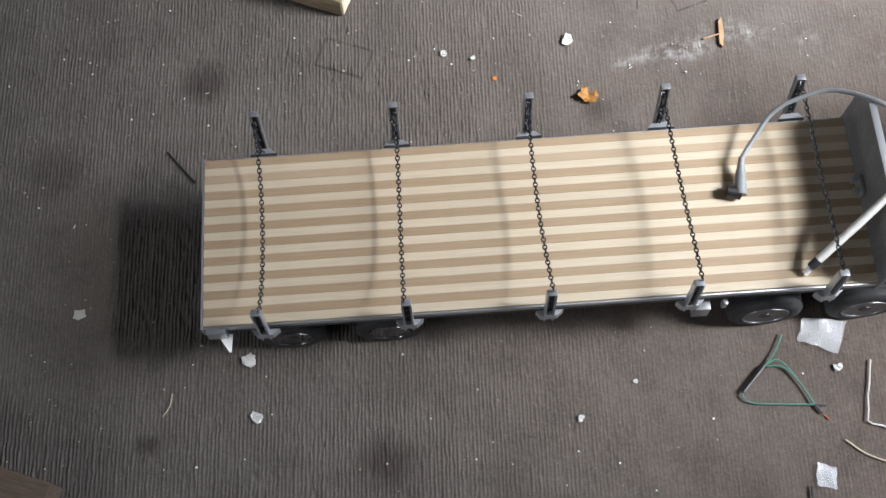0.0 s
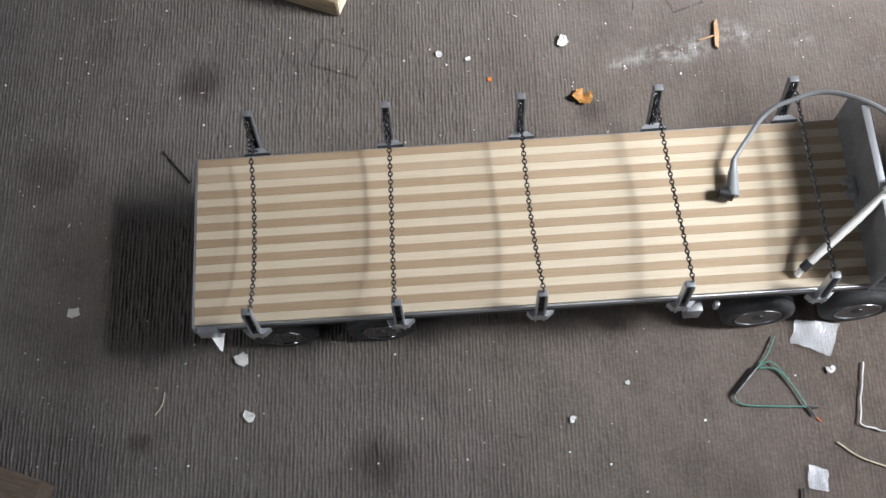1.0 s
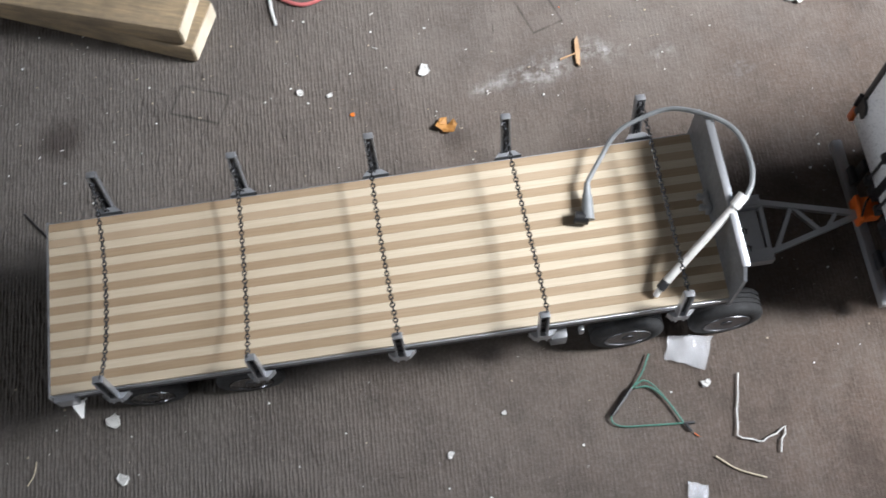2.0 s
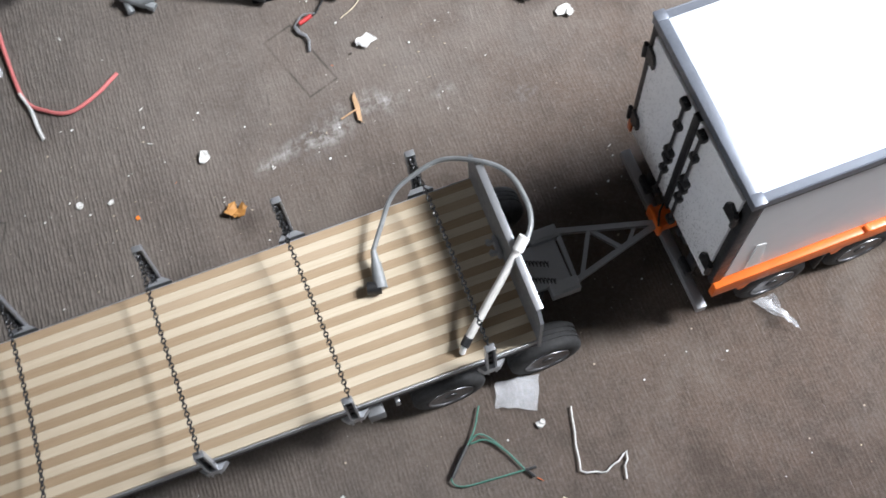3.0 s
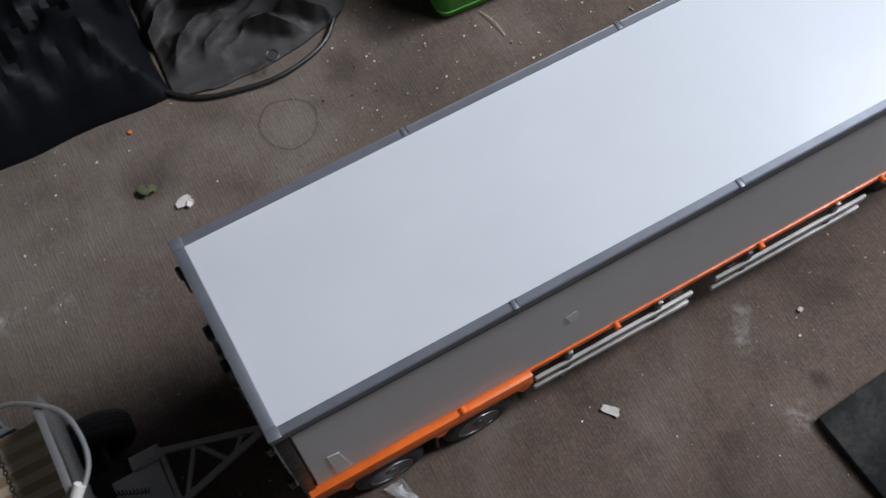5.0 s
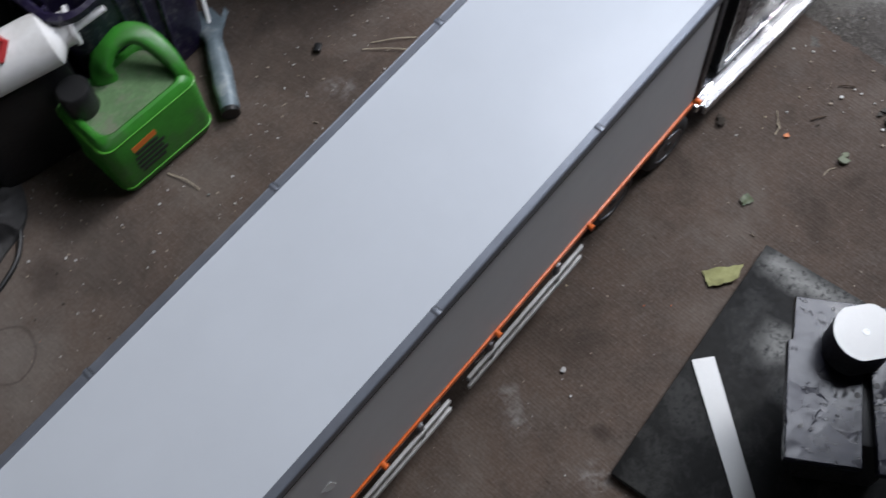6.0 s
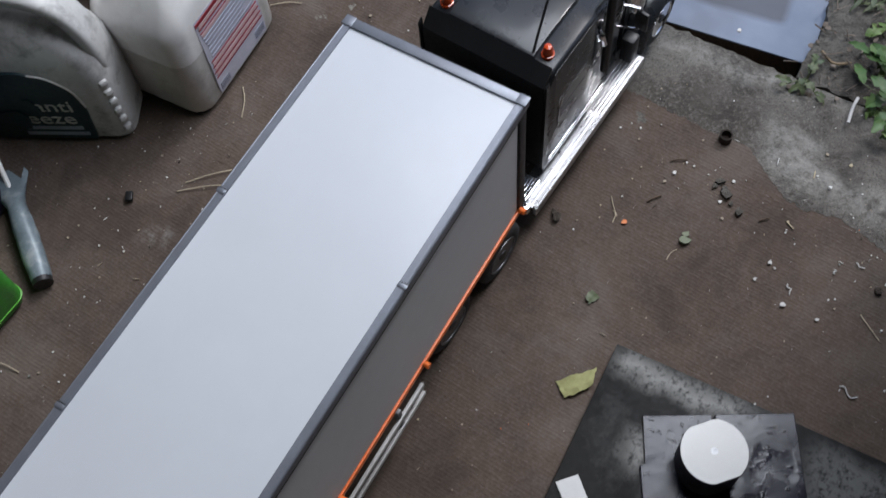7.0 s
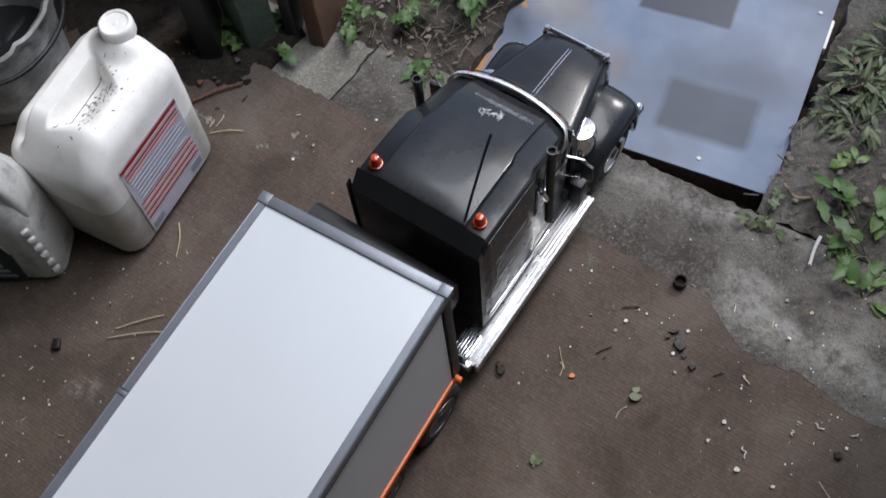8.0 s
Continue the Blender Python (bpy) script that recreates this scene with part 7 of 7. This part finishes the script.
def wire(name, pts, r, mat, label, category, n=8):
    return single(name, tube(M(), curve_pts(pts), r, n), mat, label, category)


def dropped(name, x, y, size, mat, label, category):
    bm = M()
    flake(bm, 0, 0, 0.0004, size, 0.0007, RND, 9, 0.7)
    flake(bm, size * RND.uniform(-0.5, 0.5), size * RND.uniform(-0.5, 0.5), 0.0006, size * 0.6, 0.0012, RND, 8, 1.0)
    return single(name, bm, mat, label, category, at=(x, y, 0), smooth=False)


for x, y, size in ((-0.446, 0.391, 0.010), (-1.036, 0.080, 0.009), (-0.837, -0.054, 0.009), (-0.217, 0.469, 0.014), (0.026, 0.420, 0.012), (-0.197, -0.047, 0.006), (-0.42, -0.045, 0.003),
                   (-0.485, -0.082, 0.005), (0.577, -0.058, 0.004), (-0.844, 0.012, 0.010), (-0.60, 0.385, 0.005), (-0.565, 0.375, 0.004)):
    dropped("paper_scrap", x, y, size, PAPER, "torn scrap of white paper on the carpet", "paper scrap")
leaf_bm = M()
for k in range(5):
    a = 2.3 + k * 0.95
    tipx, tipy = (0.012 + 0.003 * (k % 2)) * math.cos(a), (0.012 + 0.003 * (k % 2)) * math.sin(a)
    px, py = -math.sin(a) * 0.0068, math.cos(a) * 0.0068
    skin(leaf_bm, [[Vector((0, 0, h)), Vector((tipx * 0.6 + px, tipy * 0.6 + py, 0.005 + h)), Vector((tipx, tipy, 0.003 + 0.004 * (k % 2) + h)), Vector((tipx * 0.6 - px, tipy * 0.6 - py, 0.0025 + h))] for h in (0.0006, 0.0011)])
single("dry_leaf", leaf_bm, DRIED_LEAF, "curled orange-brown dry leaf on the carpet", "leaf", at=(-0.429, 0.312, 0))
spl = M()
prism(spl, [(-0.003, -0.018), (0.001, -0.022), (0.0035, 0.0), (0.002, 0.020), (-0.002, 0.014)], 0.0005, 0.003)
tube(spl, [(-0.002, -0.004, 0.003), (-0.022, -0.010, 0.001)], 0.0012, 6)
single("wood_splinter", spl, SPLINTER, "pale splinter of wood on the carpet", "splinter", at=(-0.256, 0.387, 0), turn=-4, smooth=False)
scrap("plastic_scrap", [(-0.226, 0.012), (-0.236, -0.014), (-0.195, -0.032), (-0.178, 0.004)], CLEAR, "bent clear plastic card beside the trailer wheel", "plastic scrap", 0.005, 6)
scrap("plastic_scrap", [(-0.241, -0.148), (-0.219, -0.154), (-0.225, -0.178), (-0.245, -0.172)], CLEAR, "ribbed clear plastic square on the carpet", "plastic scrap", 0.003, 6)
scrap("plastic_scrap", [(0.070, -0.004), (0.094, -0.006), (0.103, -0.052), (0.092, -0.040)], CLEAR, "crumpled clear wrapping beside the trailer wheel", "plastic scrap", 0.010, 8)
scrap("tape_scrap", [(0.318, -0.046), (0.325, -0.040), (0.337, -0.056), (0.330, -0.062)], PAPER, "white piece of tape on the carpet", "tape", 0.002, 5)
scrap("yellow_rag", [(0.776, -0.110), (0.812, -0.143), (0.790, -0.148), (0.763, -0.128)], YELLOW_RAG, "faded yellow rag beside the steel plate", "rag", 0.005, 8)
gw = thing("green_wire", (-0.27, -0.06, 0), "green wire loop with black sleeve and stripped ends", "wire")
b = M()
tube(b, curve_pts([(-0.252, -0.005, 0.003), (-0.268, -0.030, 0.004), (-0.300, -0.060, 0.004), (-0.307, -0.070, 0.003), (-0.298, -0.079, 0.002), (-0.265, -0.083, 0.002), (-0.231, -0.086, 0.003)]), 0.0010, 6)
tube(b, curve_pts([(-0.275, -0.040, 0.003), (-0.258, -0.042, 0.003), (-0.243, -0.060, 0.003), (-0.231, -0.086, 0.003)]), 0.0011, 6)
tube(b, curve_pts([(-0.275, -0.038, 0.004), (-0.262, -0.034, 0.004), (-0.248, -0.050, 0.003), (-0.232, -0.084, 0.003)]), 0.0009, 6)
gwm = part("strand", b, GREEN_WIRE, gw)
b = M()
tube(b, [(-0.279, -0.040, 0.0045), (-0.306, -0.067, 0.004)], 0.0023, 8)
part("sleeve", b, BLACK, gwm)
b = M()
tube(b, [(-0.231, -0.086, 0.003), (-0.219, -0.087, 0.002)], 0.0016, 6)
tube(b, [(-0.230, -0.086, 0.003), (-0.224, -0.096, 0.002)], 0.0016, 6)
part("stripped_end", b, BLACK, gwm)
b = M()
strap = []
for p, q in (((-0.160, -0.040), (-0.178, -0.108)), ((-0.178, -0.108), (-0.152, -0.119)), ((-0.152, -0.119), (-0.124, -0.106)), ((-0.124, -0.106), (-0.139, -0.139))):
    strap += [(p[0] + (q[0] - p[0]) * u + RND.gauss(0, 0.0008), p[1] + (q[1] - p[1]) * u + RND.gauss(0, 0.0008), 0.0016 + abs(RND.gauss(0, 0.0008))) for u in (0, 0.2, 0.4, 0.6, 0.8)]
tube(b, strap, 0.0010, 6)
single("white_strap", b, PAPER, "kinked white plastic strap on the carpet", "strap", smooth=False)
wire("straw", [(-0.205, -0.126, 0.001), (-0.185, -0.143, 0.001), (-0.157, -0.156, 0.001)], 0.0010, STRAW, "thin pale stalk on the carpet", "stalk", 5)
wire("red_cable", [(-0.640, 0.660, 0.004), (-0.638, 0.613, 0.004), (-0.631, 0.548, 0.003), (-0.608, 0.521, 0.003), (-0.581, 0.509, 0.003), (-0.547, 0.520, 0.003), (-0.515, 0.540, 0.003)], 0.0025, PINK_WIRE, "pinkish red cable lying on the carpet", "cable")
wire("grey_wire_end", [(-0.634, 0.556, 0.005), (-0.626, 0.53, 0.004), (-0.624, 0.506, 0.002), (-0.621, 0.486, 0.001)], 0.0021, CONDUIT, "short grey wire beside the red cable", "wire", 6)
clip = thing("test_clip", (-0.28, 0.51, 0), "crocodile clip with red sleeve and black lead", "clip")
b = M()
tube(b, curve_pts([(-0.19, 0.60, 0.006), (-0.237, 0.555, 0.004), (-0.262, 0.528, 0.004)]), 0.0012, 6)
part("lead", b, BLACK, clip)
b = M()
tube(b, [(-0.268, 0.527, 0.005), (-0.285, 0.521, 0.005)], 0.0028, 8)
part("sleeve", b, RED, clip)
b = M()
tube(b, curve_pts([(-0.262, 0.529, 0.004), (-0.278, 0.532, 0.004), (-0.291, 0.522, 0.003)]), 0.0012, 6)
tube(b, [(-0.291, 0.520, 0.003), (-0.289, 0.511, 0.003), (-0.282, 0.503, 0.003)], 0.0024, 6)
tube(b, [(-0.282, 0.503, 0.003), (-0.281, 0.495, 0.003), (-0.285, 0.481, 0.002)], 0.0016, 6)
part("jaw", b, PALE_METAL, clip)
for p, q in (((-0.203, 0.531), (-0.235, 0.512)), ((0.472, 0.482), (0.481, 0.433)), ((1.057, 0.474), (1.080, 0.438)), ((1.069, 0.473), (1.088, 0.474)), ((1.064, 0.480), (1.076, 0.482)), ((0.891, 0.405), (0.931, 0.431)), ((0.779, 0.412), (0.822, 0.371)), ((0.764, 0.414), (0.805, 0.358)),
             ((1.03, 0.47), (1.05, 0.478)), ((0.64, 0.335), (0.655, 0.315)), ((0.985, -0.075), (1.0, -0.068)), ((-0.93, -0.02), (-0.94, -0.045))):
    m_ = ((p[0] + q[0]) / 2 + 0.003, (p[1] + q[1]) / 2 - 0.002, 0.003)
    wire("straw", [(*p, 0.001), m_, (*q, 0.001)], 0.0007, STRAW, "short pale straw on the floor", "stalk", 5)
wire("black_rod", [(-0.940, 0.277, 0.0015), (-0.924, 0.256, 0.0015), (-0.906, 0.233, 0.0015)], 0.0012, BLACK, "short black rod on the carpet", "rod", 6)
wire("black_rod", [(-0.250, -0.172, 0.002), (-0.252, -0.186, 0.002), (-0.254, -0.20, 0.002)], 0.0012, BLACK, "short black wire beside the plastic square", "rod", 6)
wire("twig", [(1.086, 0.522, 0.003), (1.115, 0.501, 0.006), (1.140, 0.480, 0.003)], 0.0021, RED_PLANK, "brown twig on the carpet edge", "twig", 7)
wire("twig", [(1.352, -0.195, -0.024), (1.34, -0.215, -0.022), (1.352, -0.235, -0.024)], 0.0019, TIMBER, "pale twig beside the board", "twig", 7)
wire("twig", [(1.255, -0.265, -0.010), (1.28, -0.262, -0.012), (1.30, -0.262, -0.016)], 0.0022, PAPER, "bleached twig on the slab", "twig", 6)
b = M()
box(b, (0, 0, 0.0035), (0.013, 0.009, 0.006), 0.001)
single("black_chip", b, BLACK, "black rubber chip on the carpet", "chip", at=(0.728, 0.461, 0), turn=35)
single("green_scrap", flake(flake(M(), 0, 0, 0.0005, 0.010, 0.004, RND, 8, 1.5), 0.010, -0.003, 0.0005, 0.007, 0.003, RND, 7, 1.5), OLD_LEAVES, "dull green crumpled scrap on the carpet", "scrap", at=(-0.011, 0.455, 0))
b = M()
flake(b, 0, 0, 0.0003, 0.005, 0.0015, RND, 6, 0.5)
single("orange_chip", b, BOX_ORANGE, "bright orange chip on the carpet", "chip", at=(0.992, -0.087, 0))
for x, y in ((0.006, 0.543), (-0.54, 0.345), (1.0, 0.30)):
    single("orange_chip", flake(M(), 0, 0, 0.0003, 0.0035, 0.001, RND, 6, 0.5), BOX_ORANGE, "bright orange chip on the carpet", "chip", at=(x, y, 0))
single("dark_clod", flake(flake(M(), 0, 0, 0, 0.007, 0.005, RND, 8, 0.8), 0.004, 0.006, 0, 0.005, 0.004, RND, 7, 0.8), SOIL, "small dark clod on the carpet", "clod", at=(0.959, -0.014, 0))

# dirt in the corner behind the jug, its colour darkened for the shadow there
b = M()
nx_, ny_ = 60, 90
grid_ = []
for i_ in range(nx_ + 1):
    row = []
    for j_ in range(ny_ + 1):
        x, y = 1.02 + 0.24 * i_ / nx_, 0.46 + 0.45 * j_ / ny_
        over = min(x - 1.085 - 0.45 * max(0.0, 0.56 - y), y - 0.475) + 0.018 * noise.noise(Vector((x * 30, y * 30, 1)))
        row.append(b.verts.new((x, y, -0.003 + 0.008 * ease(over / 0.05) + 0.003 * noise.noise(Vector((x * 70, y * 70, 4))) - (0.03 if i_ in (0, nx_) or j_ in (0, ny_) else 0.0))))
    grid_.append(row)
for i_ in range(nx_):
    for j_ in range(ny_):
        b.faces.new((grid_[i_][j_], grid_[i_ + 1][j_], grid_[i_ + 1][j_ + 1], grid_[i_][j_ + 1]))
single("dirt_heap", b, SHADED_DIRT, "dirt against the door post, coloured dark for the shadow there", "dirt", kind="stuff")
debris = random.Random(31)
for k in range(16):
    x, y = debris.uniform(1.10, 1.20), debris.uniform(0.50, 0.60)
    mat_, word = debris.choice(((SLAB, "grey crumb of concrete in the dirt"), (RED_PLANK, "reddish brown bark chip in the dirt"), (MILKY_GREY, "pale grey crumb in the dirt")))
    single("debris_chip", flake(M(), 0, 0, 0.003, debris.uniform(0.0025, 0.006), 0.003, debris, 7, 0.9), mat_, word, "chip", at=(x, y, 0))

# shavings, chips and rubble by the threshold
for x, y, length_, turn in ((1.006, -0.291, 0.013, 40), (1.072, -0.349, 0.011, 70), (0.922, -0.394, 0.022, 85), (1.051, -0.327, 0.006, 10), (1.081, -0.386, 0.008, 120)):
    sway = [RND.uniform(-0.25, 0.25) for _ in range(5)]
    bow = [(x + length_ * ((q / 4 - 0.5) * math.cos(radians(turn)) - sway[q] * math.sin(radians(turn))), y + length_ * ((q / 4 - 0.5) * math.sin(radians(turn)) + sway[q] * math.cos(radians(turn))), 0.0010 + 0.0006 * (q % 2)) for q in range(5)]
    wire("plastic_curl", bow, 0.0008, PAPER, "thin kinked curl of white plastic on the carpet", "curl", 6)
for x, y, size in ((0.984, -0.291, 0.0042), (0.986, -0.332, 0.0028), (0.998, -0.251, 0.0028), (1.026, -0.258, 0.0034), (1.022, -0.265, 0.0022)):
    single("pale_chip", flake(M(), 0, 0, 0.0003, size, size * 0.35, RND, 6, 0.5), PAPER, "pale chip lying on the carpet", "chip", at=(x, y, 0))
for x, y, size in ((1.097, -0.163, 0.0065), (1.083, -0.177, 0.0080), (1.091, -0.172, 0.0050), (1.075, -0.186, 0.0045), (1.088, -0.160, 0.0040)):
    single("rubble", flake(M(), 0, 0, -0.0006, size, size * 0.55, RND, 7, 0.7), SLAB, "broken grey crumb of concrete at the carpet's edge", "rubble", at=(x, y, 0))
single("pebble", flake(M(), 0, 0, -0.0004, 0.0065, 0.005, RND, 9, 0.4), SLAB, "pale round pebble on the carpet", "pebble", at=(1.068, -0.200, 0))
single("crumpled_scrap", flake(flake(M(), 0, 0, 0.0003, 0.0075, 0.003, RND, 8, 1.3), 0.007, 0.002, 0.0003, 0.005, 0.003, RND, 7, 1.3), OLD_LEAVES, "grey-green crumpled scrap on the carpet", "scrap", at=(1.004, -0.160, 0))
single("crumpled_scrap", crumpled(M(), [(-0.009, -0.003), (0.005, -0.010), (0.008, 0.003), (-0.003, 0.006)], 0.0003, RND, 6, 0.003), OLD_LEAVES, "thin crumpled grey-green scrap on the carpet", "scrap", at=(0.886, -0.097, 0))
single("dark_clod", flake(M(), 0, 0, 0, 0.006, 0.004, RND, 8, 0.8), SOIL, "small dark clod on the carpet", "clod", at=(1.050, -0.379, 0))
for p, q in (((1.030, -0.098), (1.046, -0.110)), ((1.094, -0.098), (1.106, -0.116)), ((1.070, -0.225), (1.079, -0.234)), ((1.00, 0.30), (1.02, 0.287))):
    wire("twig", [(*p, 0.001), ((p[0] + q[0]) / 2 + 0.001, (p[1] + q[1]) / 2, 0.002), (*q, 0.001)], 0.0010, DARK_WOOD, "short dark twig on the carpet", "twig", 5)
for p, q in (((1.016, -0.058), (0.995, -0.076)), ((1.015, -0.372), (0.995, -0.402)), ((0.990, -0.157), (0.972, -0.152))):
    wire("straw", [(*p, 0.001), ((p[0] + q[0]) / 2 + 0.001, (p[1] + q[1]) / 2 + 0.002, 0.0015), (*q, 0.001)], 0.0005, STRAW, "thin pale straw on the floor", "stalk", 5)


def litter_mesh(n, zone, seed, lo=0.0006, hi=0.0024):
    """Crumbs and threads strewn over a zone, denser in drifts."""
    rnd = random.Random(seed)
    verts, faces = [], []
    made = 0
    while made < n:
        x, y = rnd.uniform(zone[0], zone[1]), rnd.uniform(zone[2], zone[3])
        if noise.noise(Vector((x * 4, y * 4, seed))) + rnd.uniform(-0.5, 0.7) < 0.15:
            continue
        s = lo + (hi - lo) * rnd.random() ** 3
        long_ = rnd.random() < 0.09
        k, turn = 5, rnd.uniform(0, 6.3)
        base = len(verts)
        for lev in (0, 1):
            for j in range(k):
                a = 2 * math.pi * j / k
                dx, dy = s * math.cos(a) * rnd.uniform(0.6, 1.1) * (3.2 if long_ else 1), s * math.sin(a) * rnd.uniform(0.6, 1.1) * (0.35 if long_ else 1)
                verts.append((x + dx * math.cos(turn) - dy * math.sin(turn), y + dx * math.sin(turn) + dy * math.cos(turn), -0.0004 + lev * (0.0006 + s * 0.5) + fall_at(x)))
        faces += [tuple(base + j for j in range(k))[::-1], tuple(base + k + j for j in range(k))] + [(base + j, base + (j + 1) % k, base + k + (j + 1) % k, base + k + j) for j in range(k)]
        made += 1
    me = bpy.data.meshes.new("litter")
    me.from_pydata(verts, [], faces)
    me.materials.append(LITTER)
    return me


def fall_at(x):
    return 0.0 if x < 1.16 else -0.002 - 0.17 * (x - 1.16)


crumbs = new("floor_litter", litter_mesh(2300, (-1.25, 1.16, -0.45, 0.72), 11, 0.0003, 0.0017))
tagged(crumbs, "crumbs, wood chips and lint strewn over the carpet", "litter", kind="stuff")
crumbs2 = new("threshold_litter", litter_mesh(180, (1.05, 1.29, -0.45, 0.36), 5, 0.0007, 0.003))
tagged(crumbs2, "grit and plant bits strewn over the concrete", "litter", kind="stuff")
crumbs3 = new("side_litter", litter_mesh(260, (0.05, 0.95, 0.26, 0.5), 21, 0.0004, 0.0019))
tagged(crumbs3, "pale crumbs strewn along the garage side", "litter", kind="stuff")


# ---- weeds ----
def leaf_blade(bm, root, way, length, width, lobes, curl, rnd):
    """One leaf: a lobed blade of two halves that folds along its rib and droops."""
    way = way.normalized()
    side = way.cross(Vector((0, 0, 1))).normalized()
    n = 6
    rib, left, right = [], [], []
    for k in range(n + 1):
        s = k / n
        w = width * math.sin(math.pi * min(1, s * 0.92 + 0.06)) ** 0.7 * (1 + lobes * 0.35 * math.sin(s * 15))
        p = root + way * length * s + Vector((0, 0, -curl * length * s * s))
        rib.append(p)
        left.append(p + side * w + Vector((0, 0, width * 0.30 + rnd.gauss(0, 0.001))))
        right.append(p - side * w + Vector((0, 0, width * 0.30 + rnd.gauss(0, 0.001))))
    skin(bm, [left, rib, right], closed=False, cap=False)


def weed(x, y, z, n, size, seed, mat, label, lobes=1.0, slim=1.0, spread=1.0):
    rnd = random.Random(seed)
    e = thing("weed", (x, y, z), label, "weed", "weeds in the joints")
    stems, blades = M(), M()
    for k in range(n):
        a = rnd.uniform(0, 6.3)
        reach, rise = size * rnd.uniform(0.2, 1.1) * spread, size * rnd.uniform(0.25, 0.75)
        tip = Vector((x + reach * math.cos(a), y + reach * math.sin(a), z + rise))
        tube(stems, [(x, y, z - 0.004), Vector((x, y, z)).lerp(tip, 0.5) + Vector((0, 0, rise * 0.3)), tip], 0.0009, 5)
        for q in range(rnd.randint(2, 3)):
            b2 = a + rnd.uniform(-1.1, 1.1)
            leaf_blade(blades, tip if q == 0 else Vector((x, y, z)).lerp(tip, rnd.uniform(0.45, 0.9)) + Vector((0, 0, rise * 0.2)), Vector((math.cos(b2), math.sin(b2), rnd.uniform(-0.1, 0.5))), size * rnd.uniform(0.35, 0.75) * (1.5 - 0.5 * slim), size * rnd.uniform(0.10, 0.21) * slim, lobes, rnd.uniform(0.2, 0.6), rnd)
    part("stalk_tuft", stems, OLD_LEAVES, e)
    part("foliage", blades, mat, e)
    return e


FRESH, OLD = "fresh green weed growing beside the slabs", "dusty grey-green weed growing in a joint"
for args in ((1.535, -0.225, -0.036, 18, 0.042, 1, OLD_LEAVES, OLD, 0.3, 0.45), (1.480, -0.240, -0.036, 14, 0.038, 2, OLD_LEAVES, OLD, 0.3, 0.45), (1.60, -0.24, -0.036, 16, 0.045, 3, OLD_LEAVES, OLD, 0.3, 0.45), (1.418, -0.262, -0.034, 3, 0.034, 4, PALE_LEAVES, FRESH, 0.2),
             (1.378, -0.292, -0.032, 3, 0.038, 5, PALE_LEAVES, FRESH, 0.2), (1.338, -0.303, -0.030, 4, 0.055, 6, LEAVES, FRESH, 0.6), (1.300, -0.288, -0.026, 18, 0.016, 7, PALE_LEAVES, FRESH, 0.0), (1.305, -0.318, -0.020, 4, 0.055, 8, LEAVES, FRESH, 0.6),
             (1.248, -0.338, -0.018, 4, 0.030, 18, PALE_LEAVES, FRESH, 0.0), (1.49, -0.20, -0.034, 9, 0.030, 19, OLD_LEAVES, OLD, 0.3, 0.45),
             (1.30, -0.195, -0.026, 6, 0.030, 9, OLD_LEAVES, OLD), (1.30, 0.405, -0.02, 9, 0.035, 10, LEAVES, FRESH), (1.36, 0.33, -0.02, 8, 0.035, 11, LEAVES, FRESH), (1.285, 0.275, -0.025, 7, 0.03, 12, LEAVES, FRESH),
             (1.205, 0.492, -0.006, 8, 0.050, 13, LEAVES, FRESH), (1.42, 0.29, -0.02, 12, 0.045, 14, LEAVES, FRESH)):
    weed(*args)


def dead_stuff(n, zone, z, seed):
    rnd, bm = random.Random(seed), M()
    for _ in range(n):
        x, y, a, l = rnd.uniform(*zone[:2]), rnd.uniform(*zone[2:]), rnd.uniform(0, 6.3), rnd.uniform(0.006, 0.03)
        if rnd.random() < 0.5:
            tube(bm, [(x, y, z + rnd.uniform(0, 0.008)), (x + l * math.cos(a), y + l * math.sin(a), z + rnd.uniform(0, 0.012))], rnd.uniform(0.0005, 0.0013), 4)
        else:
            flake(bm, x, y, z + rnd.uniform(0, 0.006), l * 0.2, 0.0006, rnd, 6, 1.2)
    return bm


DEAD = stuff_mat("dead_plant_bits", (0.23, 0.19, 0.155), 0.85, var=0.3, island=0.8)
single("dead_leaves", dead_stuff(480, (1.285, 1.55, 0.25, 0.46), -0.026, 3), DEAD, "brown dead stalks and leaves on the soil", "plant litter", kind="stuff")
single("joint_litter", dead_stuff(170, (1.24, 1.62, -0.30, -0.17), -0.027, 4), DEAD, "brown plant bits in the slab joints", "plant litter", kind="stuff")
